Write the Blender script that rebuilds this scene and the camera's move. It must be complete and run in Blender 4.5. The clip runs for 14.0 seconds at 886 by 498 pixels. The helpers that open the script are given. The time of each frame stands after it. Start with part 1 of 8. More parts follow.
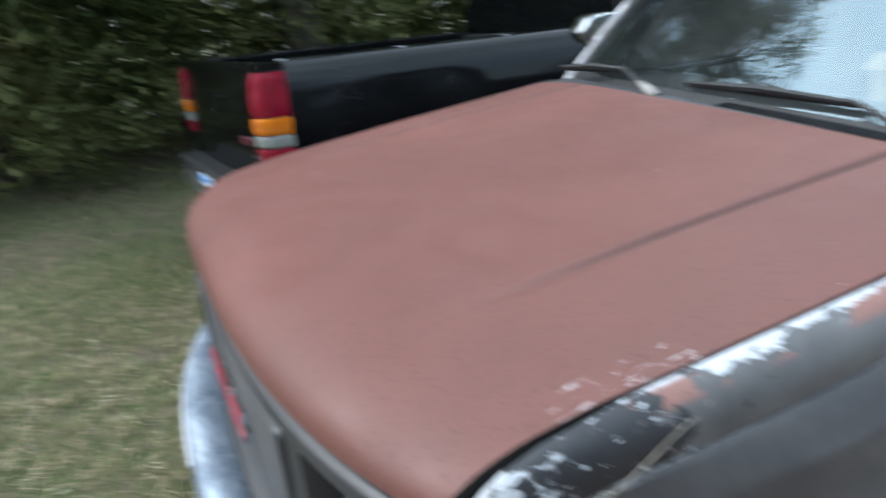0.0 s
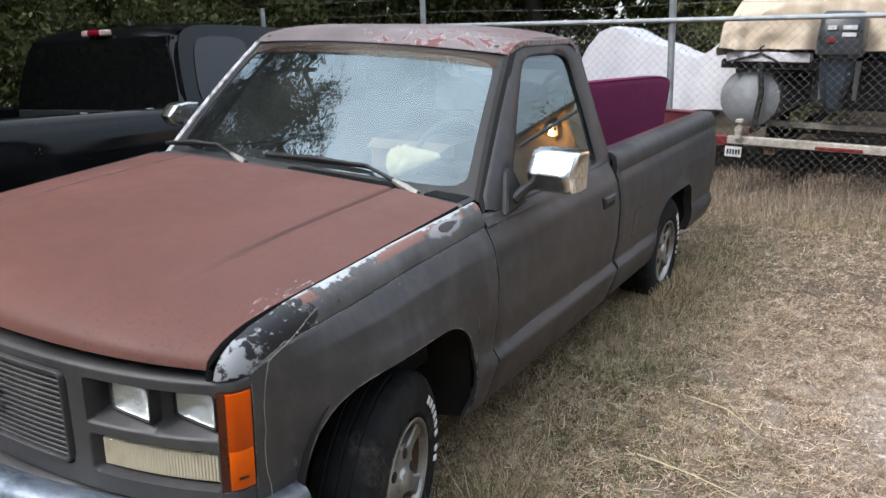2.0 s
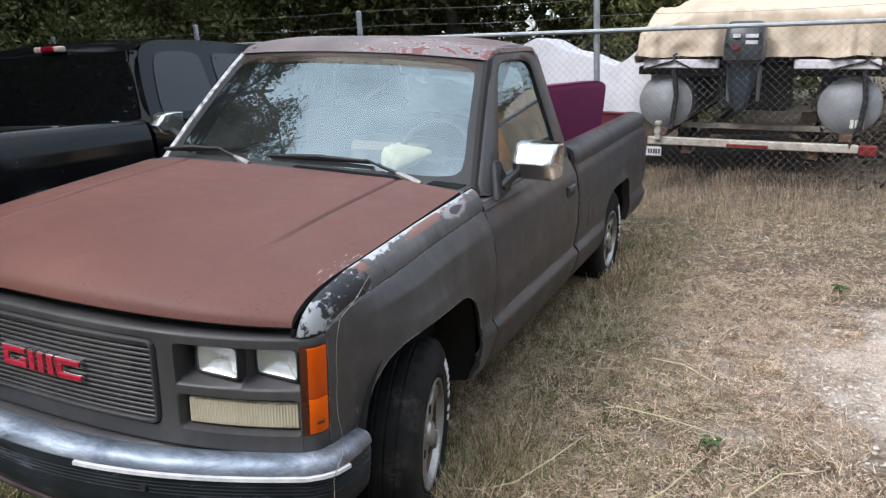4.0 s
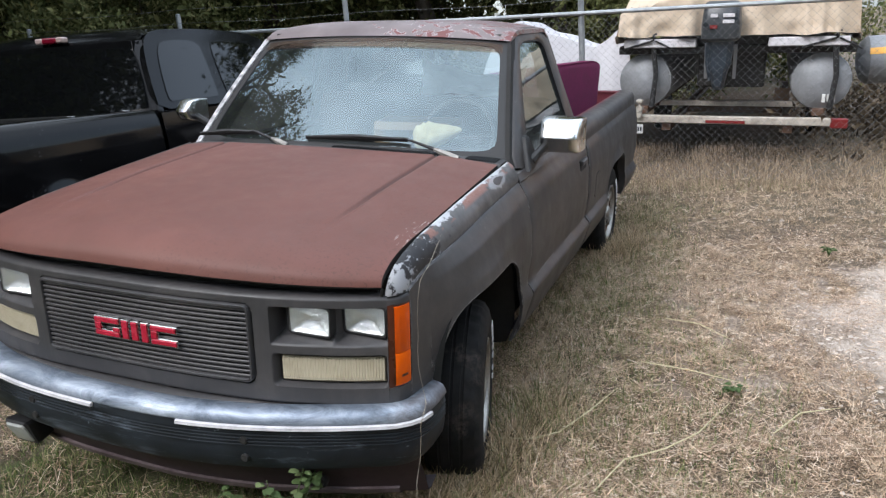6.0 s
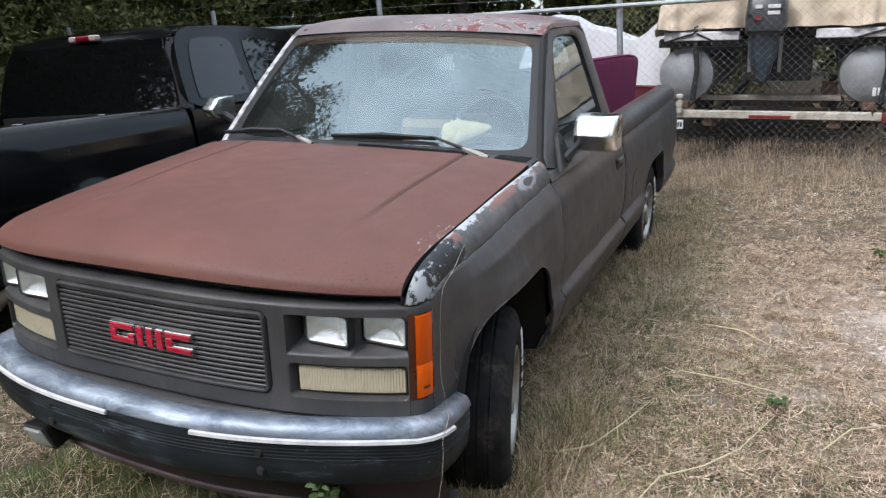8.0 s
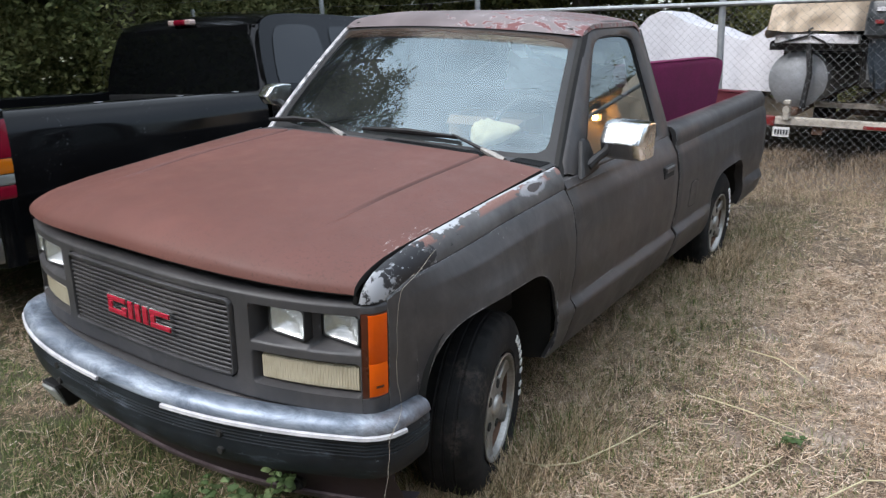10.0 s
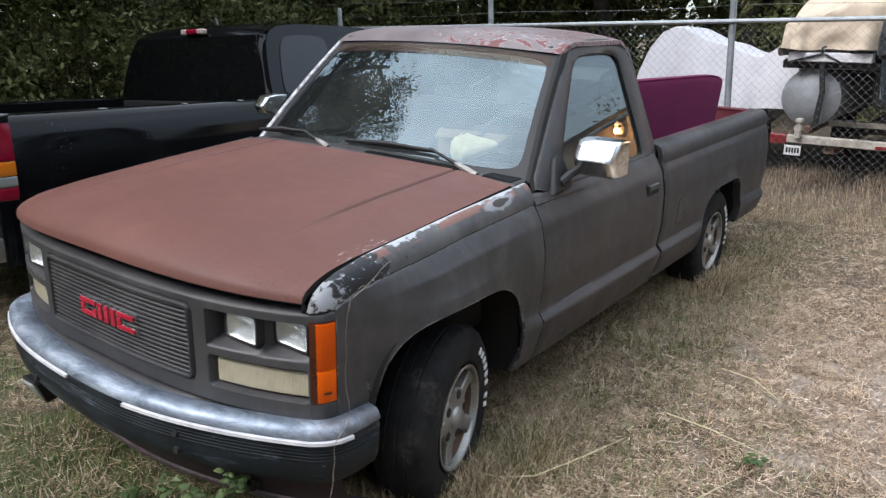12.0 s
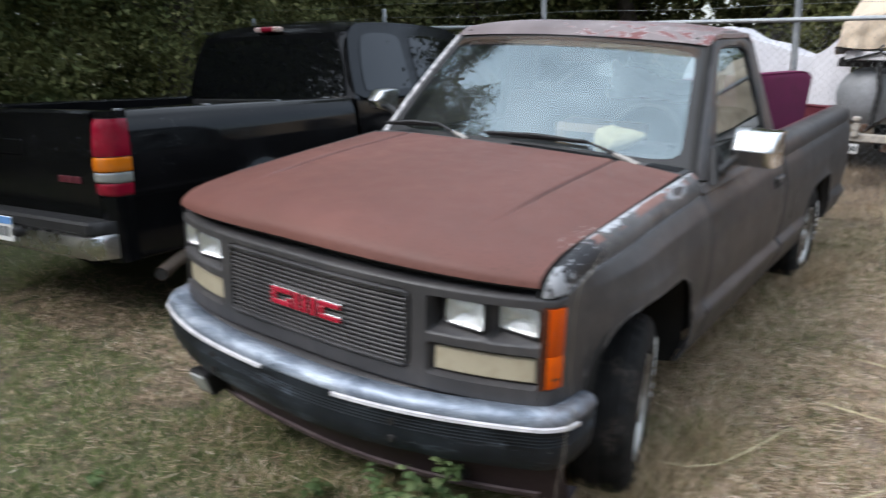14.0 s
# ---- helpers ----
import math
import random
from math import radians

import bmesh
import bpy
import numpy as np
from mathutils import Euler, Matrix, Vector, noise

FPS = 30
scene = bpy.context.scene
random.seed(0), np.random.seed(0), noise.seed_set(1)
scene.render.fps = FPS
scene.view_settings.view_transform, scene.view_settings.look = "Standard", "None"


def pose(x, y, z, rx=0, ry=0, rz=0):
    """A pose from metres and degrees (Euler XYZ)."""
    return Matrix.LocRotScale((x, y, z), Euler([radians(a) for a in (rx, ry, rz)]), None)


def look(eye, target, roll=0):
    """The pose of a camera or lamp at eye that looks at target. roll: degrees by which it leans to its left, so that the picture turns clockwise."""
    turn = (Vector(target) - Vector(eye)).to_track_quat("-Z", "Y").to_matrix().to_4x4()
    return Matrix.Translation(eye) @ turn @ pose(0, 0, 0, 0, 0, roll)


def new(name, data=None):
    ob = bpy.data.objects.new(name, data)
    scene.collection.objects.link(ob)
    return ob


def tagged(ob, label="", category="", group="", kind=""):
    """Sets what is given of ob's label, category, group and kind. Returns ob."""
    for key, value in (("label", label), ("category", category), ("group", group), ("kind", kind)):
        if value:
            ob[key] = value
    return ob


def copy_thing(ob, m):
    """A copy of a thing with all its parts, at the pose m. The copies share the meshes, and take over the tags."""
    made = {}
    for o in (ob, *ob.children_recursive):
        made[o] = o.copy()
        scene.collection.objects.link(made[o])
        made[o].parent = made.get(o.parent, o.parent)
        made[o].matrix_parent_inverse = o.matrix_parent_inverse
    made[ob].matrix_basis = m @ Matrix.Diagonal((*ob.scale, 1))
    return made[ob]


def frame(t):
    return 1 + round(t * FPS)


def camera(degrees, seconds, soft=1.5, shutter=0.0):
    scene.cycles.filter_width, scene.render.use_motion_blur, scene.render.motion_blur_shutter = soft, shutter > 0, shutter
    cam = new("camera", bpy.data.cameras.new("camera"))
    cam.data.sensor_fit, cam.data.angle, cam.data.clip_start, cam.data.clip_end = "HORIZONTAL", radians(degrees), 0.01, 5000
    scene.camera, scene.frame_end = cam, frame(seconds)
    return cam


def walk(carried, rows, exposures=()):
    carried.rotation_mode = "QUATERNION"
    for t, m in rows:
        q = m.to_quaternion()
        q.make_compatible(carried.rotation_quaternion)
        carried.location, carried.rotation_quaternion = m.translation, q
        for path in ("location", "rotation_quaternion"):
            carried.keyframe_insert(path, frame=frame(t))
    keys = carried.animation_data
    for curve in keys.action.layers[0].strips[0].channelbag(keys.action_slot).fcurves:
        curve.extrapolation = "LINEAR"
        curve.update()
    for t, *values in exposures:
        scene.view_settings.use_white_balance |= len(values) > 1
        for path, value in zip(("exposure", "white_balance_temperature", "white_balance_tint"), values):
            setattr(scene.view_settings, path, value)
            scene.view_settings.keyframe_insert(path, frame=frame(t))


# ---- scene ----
cam = camera(60.75, 14.0, soft=1.25, shutter=0.5)
PATH = [
    (0, (1.540, -0.949, 1.451), (-0.222, -0.229, 0.836), -7.39),
    (0.2, (1.571, -0.982, 1.450), (-0.026, 0.016, 0.776), -3.63),
    (0.5, (1.623, -1.080, 1.460), (0.276, 0.216, 0.750), 0.41),
    (1, (1.773, -1.360, 1.521), (0.643, 0.133, 0.818), -0.06),
    (1.5, (1.981, -1.580, 1.553), (0.926, 0.006, 0.942), -1.77),
    (2, (2.146, -1.766, 1.577), (1.127, -0.127, 1.051), -2.32),
    (2.5, (2.135, -1.951, 1.591), (1.182, -0.254, 1.130), -2.31),
    (3, (2.117, -2.100, 1.571), (1.190, -0.388, 1.114), -2.73),
    (3.2, (2.115, -2.143, 1.570), (1.203, -0.425, 1.101), -2.81),
    (5.3, (1.817, -2.431, 1.552), (1.104, -0.639, 1.020), -3.79),
    (5.5, (1.814, -2.486, 1.557), (1.097, -0.698, 1.019), -3.99),
    (6, (1.807, -2.559, 1.568), (1.076, -0.778, 1.028), -4.26),
    (6.5, (1.797, -2.580, 1.568), (1.051, -0.804, 1.030), -4.34),
    (7, (1.778, -2.559, 1.564), (1.011, -0.792, 1.024), -4.45),
    (7.5, (1.773, -2.509, 1.562), (0.985, -0.753, 1.017), -4.57),
    (8, (1.795, -2.431, 1.563), (0.975, -0.690, 1.018), -4.78),
    (8.5, (1.840, -2.345, 1.559), (0.981, -0.623, 1.014), -4.99),
    (8.7, (1.855, -2.308, 1.554), (0.982, -0.591, 1.015), -5.05),
    (10.8, (2.400, -2.122, 1.578), (1.219, -0.607, 1.021), -2.11),
    (11, (2.429, -2.092, 1.576), (1.247, -0.575, 1.027), -2.09),
    (11.5, (2.441, -2.040, 1.584), (1.265, -0.514, 1.047), -2.02),
    (12, (2.402, -2.100, 1.590), (1.243, -0.558, 1.064), -2.02),
    (12.5, (2.312, -2.228, 1.599), (1.195, -0.650, 1.086), -1.95),
    (13, (2.220, -2.314, 1.597), (1.258, -0.635, 1.089), -1.83),
    (13.5, (2.104, -2.395, 1.579), (1.092, -0.751, 1.056), -0.23),
    (14, (1.836, -2.518, 1.556), (0.695, -0.958, 1.041), -2.05),
]
walk(cam, [(t, look(eye, target, roll)) for t, eye, target, roll in PATH], [(0.0, 1.42, 5900, 5), (0.4, 1.2, 6600, 6), (0.8, 1.08, 6750, 7), (1.6, 1.06, 6500, 10), (2.4, 0.98, 6400, 12), (3.0, 0.97, 6350, 12), (14.0, 0.97, 6350, 12)])

# world: soft light of an overcast evening
world = bpy.data.worlds.new("sky")
scene.world = world
world.use_nodes = True
wn = world.node_tree.nodes
sky = wn.new("ShaderNodeTexSky")
sky.sky_type = "NISHITA"
sky.sun_disc = False
sky.sun_elevation = radians(45)
sky.sun_rotation = radians(205)
sky.air_density, sky.dust_density, sky.ozone_density = 1.0, 1.6, 1.6
wn["Background"].inputs[1].default_value = 0.15
veil = wn.new("ShaderNodeMix")
veil.data_type = "RGBA"
veil.inputs[0].default_value = 0.6
# overcast: the cloud is brighter overhead than at the horizon
wc, ws = wn.new("ShaderNodeTexCoord"), wn.new("ShaderNodeSeparateXYZ")
cloud = wn.new("ShaderNodeMapRange")
cloud.interpolation_type = "SMOOTHSTEP"
cloud.inputs[1].default_value, cloud.inputs[2].default_value = 0.0, 1.0
cloud.inputs[3].default_value, cloud.inputs[4].default_value = 2.6, 11.5
tone = wn.new("ShaderNodeVectorMath")
tone.operation = "SCALE"
tone.inputs[0].default_value = (0.90, 1.0, 1.07)
world.node_tree.links.new(wc.outputs["Generated"], ws.inputs[0])
world.node_tree.links.new(ws.outputs[2], cloud.inputs[0])
puff = wn.new("ShaderNodeTexNoise")
puff.inputs["Scale"].default_value, puff.inputs["Detail"].default_value = 3.2, 6.0
swell = wn.new("ShaderNodeMapRange")
swell.inputs[1].default_value, swell.inputs[2].default_value = 0.3, 0.7
swell.inputs[3].default_value, swell.inputs[4].default_value = 0.65, 1.35
both = wn.new("ShaderNodeMath")
both.operation = "MULTIPLY"
world.node_tree.links.new(wc.outputs["Generated"], puff.inputs["Vector"])
world.node_tree.links.new(puff.outputs["Fac"], swell.inputs[0])
world.node_tree.links.new(cloud.outputs[0], both.inputs[0])
world.node_tree.links.new(swell.outputs[0], both.inputs[1])
world.node_tree.links.new(both.outputs[0], tone.inputs["Scale"])
world.node_tree.links.new(tone.outputs[0], veil.inputs[7])
world.node_tree.links.new(sky.outputs[0], veil.inputs[6])
world.node_tree.links.new(veil.outputs[2], wn["Background"].inputs[0])
sun = new("sun", bpy.data.lights.new("sun", "SUN"))
sun.data.energy, sun.data.angle, sun.data.color = 1.4, radians(20), (1.0, 0.98, 0.955)
sun.matrix_world = look((-3.0, -6.4, 7.07), (0, 0, 0))

# ---------------------------------------------------------------- mesh helpers


class Geo:
    """Collects corners, faces, material slots and a flat map."""

    def __init__(self):
        self.v, self.f, self.m, self.uv = [], [], [], []

    def face(self, idx, slot=0, uvs=None):
        self.f.append(tuple(idx))
        self.m.append(slot)
        self.uv.append(uvs or [(0.0, 0.0)] * len(idx))

    def grid(self, p, slot=0, flip=False, loop=False, slots=None):
        """p[i][j] are points; faces run between rows i and columns j."""
        p = np.asarray(p, float)
        nu, nv = p.shape[:2]
        base = len(self.v)
        self.v.extend(map(tuple, p.reshape(-1, 3)))
        for i in range(nu - 1):
            for j in range(nv if loop else nv - 1):
                k = (j + 1) % nv
                idx = [base + i * nv + j, base + (i + 1) * nv + j, base + (i + 1) * nv + k, base + i * nv + k]
                a, b, c, d = i / (nu - 1), (i + 1) / (nu - 1), j / max(nv - 1, 1), (j + 1) / max(nv - 1, 1)
                uvs = [(a, c), (b, c), (b, d), (a, d)]
                if flip:
                    idx, uvs = idx[::-1], uvs[::-1]
                self.face(idx, slots[i][j] if slots else slot, uvs)
        return self

    def loft(self, rings, slot=0, caps=True, flip=False):
        base = len(self.v)
        n = len(rings[0])
        self.grid(rings, slot, flip, loop=True)
        if caps:
            first = list(range(base, base + n))
            last = list(range(base + (len(rings) - 1) * n, base + len(rings) * n))
            self.face(first if not flip else first[::-1], slot)
            self.face(last[::-1] if not flip else last, slot)
        return self

    def tube(self, points, radii, n=8, slot=0, caps=True):
        pts = [Vector(q) for q in points]
        radii = [radii] * len(pts) if np.isscalar(radii) else radii
        rings, side = [], None
        for i, q in enumerate(pts):
            way = (pts[min(i + 1, len(pts) - 1)] - pts[max(i - 1, 0)]).normalized()
            if side is None:
                side = way.orthogonal().normalized()
            side = (side - way * side.dot(way)).normalized()
            up = way.cross(side)
            rings.append([q + radii[i] * (math.cos(a) * side + math.sin(a) * up) for a in np.linspace(0, 2 * math.pi, n, endpoint=False)])
        return self.loft(rings, slot, caps)

    def box(self, x0, x1, y0, y1, z0, z1, b=0.004, slot=0, m=None, seg=1):
        bm = bmesh.new()
        bmesh.ops.create_cube(bm, size=1.0)
        bmesh.ops.scale(bm, vec=(x1 - x0, y1 - y0, z1 - z0), verts=bm.verts)
        if b:
            bmesh.ops.bevel(bm, geom=bm.edges[:], offset=b, segments=seg, profile=0.5, affect="EDGES")
        bmesh.ops.translate(bm, vec=((x0 + x1) / 2, (y0 + y1) / 2, (z0 + z1) / 2), verts=bm.verts)
        if m is not None:
            bmesh.ops.transform(bm, matrix=m, verts=bm.verts)
        self.bm(bm, slot)
        return self

    def bm(self, bm, slot=0):
        base = len(self.v)
        bm.verts.index_update()
        self.v.extend(tuple(q.co) for q in bm.verts)
        for f in bm.faces:
            self.face([base + q.index for q in f.verts], slot)
        bm.free()
        return self

    def turn(self, profile, centre, axis, n=32, slot=0, loop=False):
        """Turns a profile of (radius, height) round an axis through centre."""
        ax = Vector(axis).normalized()
        s = ax.orthogonal().normalized()
        u = ax.cross(s)
        c = Vector(centre)
        rings = [[c + ax * h + r * (math.cos(a) * s + math.sin(a) * u) for a in np.linspace(0, 2 * math.pi, n, endpoint=False)] for r, h in profile]
        self.loft(rings, slot, caps=False)
        return self

    def mirror(self):
        """Adds the same shape on the other side of x = 0."""
        base, nf = len(self.v), len(self.f)
        self.v.extend([(-x, y, z) for x, y, z in self.v])
        for i in range(nf):
            self.face([base + q for q in self.f[i]][::-1], self.m[i], self.uv[i][::-1])
        return self

    def flipped(self):
        """The same shape on the other side of x = 0 only."""
        g = Geo()
        g.v = [(-q[0], q[1], q[2]) for q in self.v]
        g.f = [q[::-1] for q in self.f]
        g.uv = [q[::-1] for q in self.uv]
        g.m = list(self.m)
        return g

    def toward(self, way):
        """Turns every face whose front looks away from the given direction."""
        way = Vector(way)
        for i, f in enumerate(self.f):
            a, b, c = (Vector(self.v[f[k]]) for k in (0, 1, len(f) - 1))
            if (b - a).cross(c - a).dot(way) < 0:
                self.f[i], self.uv[i] = f[::-1], self.uv[i][::-1]
        return self

    def mesh(self, name, smooth=True, sharp=32):
        me = bpy.data.meshes.new(name)
        me.from_pydata([tuple(float(c) for c in q) for q in self.v], [], self.f)
        me.polygons.foreach_set("material_index", self.m)
        lay = me.uv_layers.new(name="map")
        flat = [c for uvs in self.uv for q in uvs for c in q]
        lay.data.foreach_set("uv", flat)
        if smooth:
            me.shade_smooth()
            me.set_sharp_from_angle(angle=radians(sharp))
        me.update()
        return me


def part(name, geo, mats, parent=None, label="", smooth=True, sharp=32):
    me = geo.mesh(name, smooth, sharp)
    for q in mats if isinstance(mats, (list, tuple)) else [mats]:
        me.materials.append(q)
    ob = new(name, me)
    if parent is not None:
        ob.parent = parent
    if label:
        ob["label"] = label
    return ob


def thing(name, m, label, category, group="", kind=""):
    ob = new(name)
    ob.matrix_basis = m
    ob.empty_display_size = 0.2
    return tagged(ob, label, category, group, kind)


def ease(x, a, b):
    t = min(max((x - a) / (b - a), 0.0), 1.0)
    return t * t * (3 - 2 * t)


def curve_at(x, xs, ys):
    return float(np.interp(x, xs, ys))

# ---------------------------------------------------------------- materials


class Nodes:
    """Short hand for building a node material."""

    def __init__(self, name):
        self.mat = bpy.data.materials.new(name)
        self.mat.use_nodes = True
        self.t = self.mat.node_tree
        self.p = self.t.nodes["Principled BSDF"]
        self.out = self.t.nodes["Material Output"]
        self.co = None

    def node(self, kind, **sets):
        n = self.t.nodes.new(kind)
        for k, v in sets.items():
            if k == "op":
                n.operation = v
            elif k == "kind":
                n.data_type = v
        return n

    def link(self, a, b):
        self.t.links.new(a, b)

    def coord(self, which="Object"):
        if self.co is None:
            self.co = self.t.nodes.new("ShaderNodeTexCoord")
        return self.co.outputs[which]

    def noise(self, scale, detail=4.0, rough=0.55, stretch=None, which="Object", distort=0.0):
        n = self.t.nodes.new("ShaderNodeTexNoise")
        n.inputs["Scale"].default_value = scale
        n.inputs["Detail"].default_value = detail
        n.inputs["Roughness"].default_value = rough
        n.inputs["Distortion"].default_value = distort
        src = self.coord(which)
        if stretch:
            mp = self.t.nodes.new("ShaderNodeMapping")
            mp.inputs["Scale"].default_value = stretch
            self.link(src, mp.inputs[0])
            src = mp.outputs[0]
        self.link(src, n.inputs["Vector"])
        return n.outputs["Fac"]

    def ramp(self, fac, stops):
        r = self.t.nodes.new("ShaderNodeValToRGB")
        el = r.color_ramp.elements
        while len(el) < len(stops):
            el.new(0.5)
        for e, (q, c) in zip(el, stops):
            e.position = q
            e.color = (*c, 1) if not np.isscalar(c) else (c, c, c, 1)
        self.link(fac, r.inputs[0])
        return r.outputs[0]

    def mix(self, fac, a, b, blend="MIX"):
        m = self.t.nodes.new("ShaderNodeMix")
        m.data_type = "RGBA"
        m.blend_type = blend
        for sock, v in ((m.inputs[0], fac), (m.inputs[6], a), (m.inputs[7], b)):
            if isinstance(v, bpy.types.NodeSocket):
                self.link(v, sock)
            elif np.isscalar(v):
                sock.default_value = v
            else:
                sock.default_value = (*v, 1)
        return m.outputs[2]

    def calc(self, op, a, b=0.0, c=0.0):
        m = self.t.nodes.new("ShaderNodeMath")
        m.operation = op
        for sock, v in zip(m.inputs, (a, b, c)):
            if isinstance(v, bpy.types.NodeSocket):
                self.link(v, sock)
            else:
                sock.default_value = v
        return m.outputs[0]

    def split(self, which="Object"):
        s = self.t.nodes.new("ShaderNodeSeparateXYZ")
        self.link(self.coord(which), s.inputs[0])
        return s.outputs

    def bump(self, height, strength=0.3, dist=0.01):
        b = self.t.nodes.new("ShaderNodeBump")
        b.inputs["Strength"].default_value = strength
        b.inputs["Distance"].default_value = dist
        self.link(height, b.inputs["Height"])
        self.link(b.outputs[0], self.p.inputs["Normal"])

    def set(self, base=None, rough=None, metal=None, coat=None, spec=None, coat_rough=None):
        for key, v in (("Base Color", base), ("Roughness", rough), ("Metallic", metal), ("Coat Weight", coat), ("Specular IOR Level", spec), ("Coat Roughness", coat_rough)):
            if v is None:
                continue
            if isinstance(v, bpy.types.NodeSocket):
                self.link(v, self.p.inputs[key])
            else:
                self.p.inputs[key].default_value = (*v, 1) if key == "Base Color" else v
        return self.mat


def plain(name, dark, light, rough=0.6, scale=8.0, metal=0.0, bump=0.15, dist=0.003, coat=0.0, fine=60.0, spec=0.5, rough2=None):
    """A surface with broad stains and fine grain between two colours."""
    n = Nodes(name)
    broad, grain = n.noise(scale, 5), n.noise(scale * fine / 8.0, 3)
    fac = n.calc("ADD", n.calc("MULTIPLY", broad, 0.7), n.calc("MULTIPLY", grain, 0.3))
    col = n.ramp(fac, [(0.32, dark), (0.68, light)])
    rr = n.ramp(broad, [(0.3, max(rough - 0.1, 0.02)), (0.7, rough2 if rough2 is not None else min(rough + 0.1, 1))])
    n.bump(grain, bump, dist)
    return n.set(col, rr, metal, coat, spec)


def hood_paint():
    n = Nodes("red_oxide_primer")
    broad, mid, grain = n.noise(1.6, 4), n.noise(9, 6, 0.65), n.noise(240, 3)
    col = n.ramp(broad, [(0.3, (0.115, 0.0468, 0.0368)), (0.7, (0.164, 0.0692, 0.0545))])
    col = n.mix(n.ramp(mid, [(0.38, 0.0), (0.72, 0.55)]), col, (0.144, 0.0645, 0.0535))
    # dark rust pits towards the driver's front quarter
    x, y, z = n.split()
    spot = n.calc("MULTIPLY", n.ramp(n.noise(95, 5, 0.7), [(0.54, 0.0), (0.63, 0.45)]), n.ramp(n.calc("ADD", n.noise(2.4, 3), n.calc("SUBTRACT", n.calc("MULTIPLY", x, 0.25), n.calc("MULTIPLY", y, 0.2))), [(0.46, 0.0), (0.70, 1.0)]))
    col = n.mix(spot, col, (0.05834, 0.02617, 0.02278))
    # sooty worn stains along the front lip and streaks over the panel
    lip = n.calc("ADD", n.calc("MULTIPLY", y, -1.6), n.calc("MULTIPLY", n.calc("SUBTRACT", n.noise(5, 6, 0.65, stretch=(1, 2.2, 1)), 0.5), 1.5))
    col = n.mix(n.ramp(lip, [(1.15, 0.0), (1.7, 0.6)]), col, (0.06, 0.036, 0.031))
    col = n.mix(n.ramp(n.noise(3.3, 6, 0.7, stretch=(1.6, 0.7, 1), distort=0.5), [(0.48, 0.0), (0.72, 0.4)]), col, (0.10, 0.050, 0.040))
    # darker lines painted along the two pressed creases in place of their shade
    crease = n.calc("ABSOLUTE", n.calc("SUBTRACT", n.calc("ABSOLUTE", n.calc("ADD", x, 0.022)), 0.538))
    crease_shade = n.calc("MULTIPLY", n.ramp(n.calc("MULTIPLY", crease, 70.0), [(0.4, 0.5), (1.2, 0.0)]), n.ramp(n.calc("ADD", y, 0.5), [(0.02, 0.0), (0.4, 1.0)]))
    col = n.mix(crease_shade, col, (0.045, 0.026, 0.022))
    # lines of scraped light paint beside the driver's front corner
    mark = n.calc("MULTIPLY", n.calc("GREATER_THAN", x, 0.742), n.calc("LESS_THAN", n.calc("ABSOLUTE", n.calc("ADD", y, 0.44)), 0.11))
    scr = n.calc("MULTIPLY", mark, n.ramp(n.noise(60, 5, 0.65, stretch=(2.6, 0.35, 1), distort=0.7), [(0.585, 0.0), (0.62, 0.8)]))
    col = n.mix(scr, col, (0.451, 0.4264, 0.4264))
    # pale flecks
    fl = n.ramp(n.noise(60, 1, 0.4), [(0.82, 0.0), (0.83, 0.8)])
    col = n.mix(fl, col, (0.451, 0.369, 0.328))
    n.bump(n.calc("ADD", n.calc("MULTIPLY", spot, -1.0), n.calc("MULTIPLY", grain, 0.5)), 0.25, 0.002)
    rr = n.ramp(mid, [(0.3, 0.46), (0.7, 0.62)])
    return n.set(col, rr, 0.0, 0.0, 0.28)


def muddy_rubber():
    n = Nodes("worn_tyre_rubber")
    col = n.ramp(n.noise(9, 5), [(0.3, (0.005, 0.0055, 0.006)), (0.7, (0.019, 0.018, 0.018))])
    patch = n.calc("MULTIPLY", n.ramp(n.noise(5.5, 3), [(0.54, 0.0), (0.66, 0.9)]), n.ramp(n.noise(60, 5, 0.7), [(0.42, 0.0), (0.62, 0.8)]))
    col = n.mix(patch, col, (0.075, 0.06, 0.05))
    n.bump(n.noise(70, 4), 0.4, 0.002)
    return n.set(col, 0.82, 0.0, 0.0, 0.2)


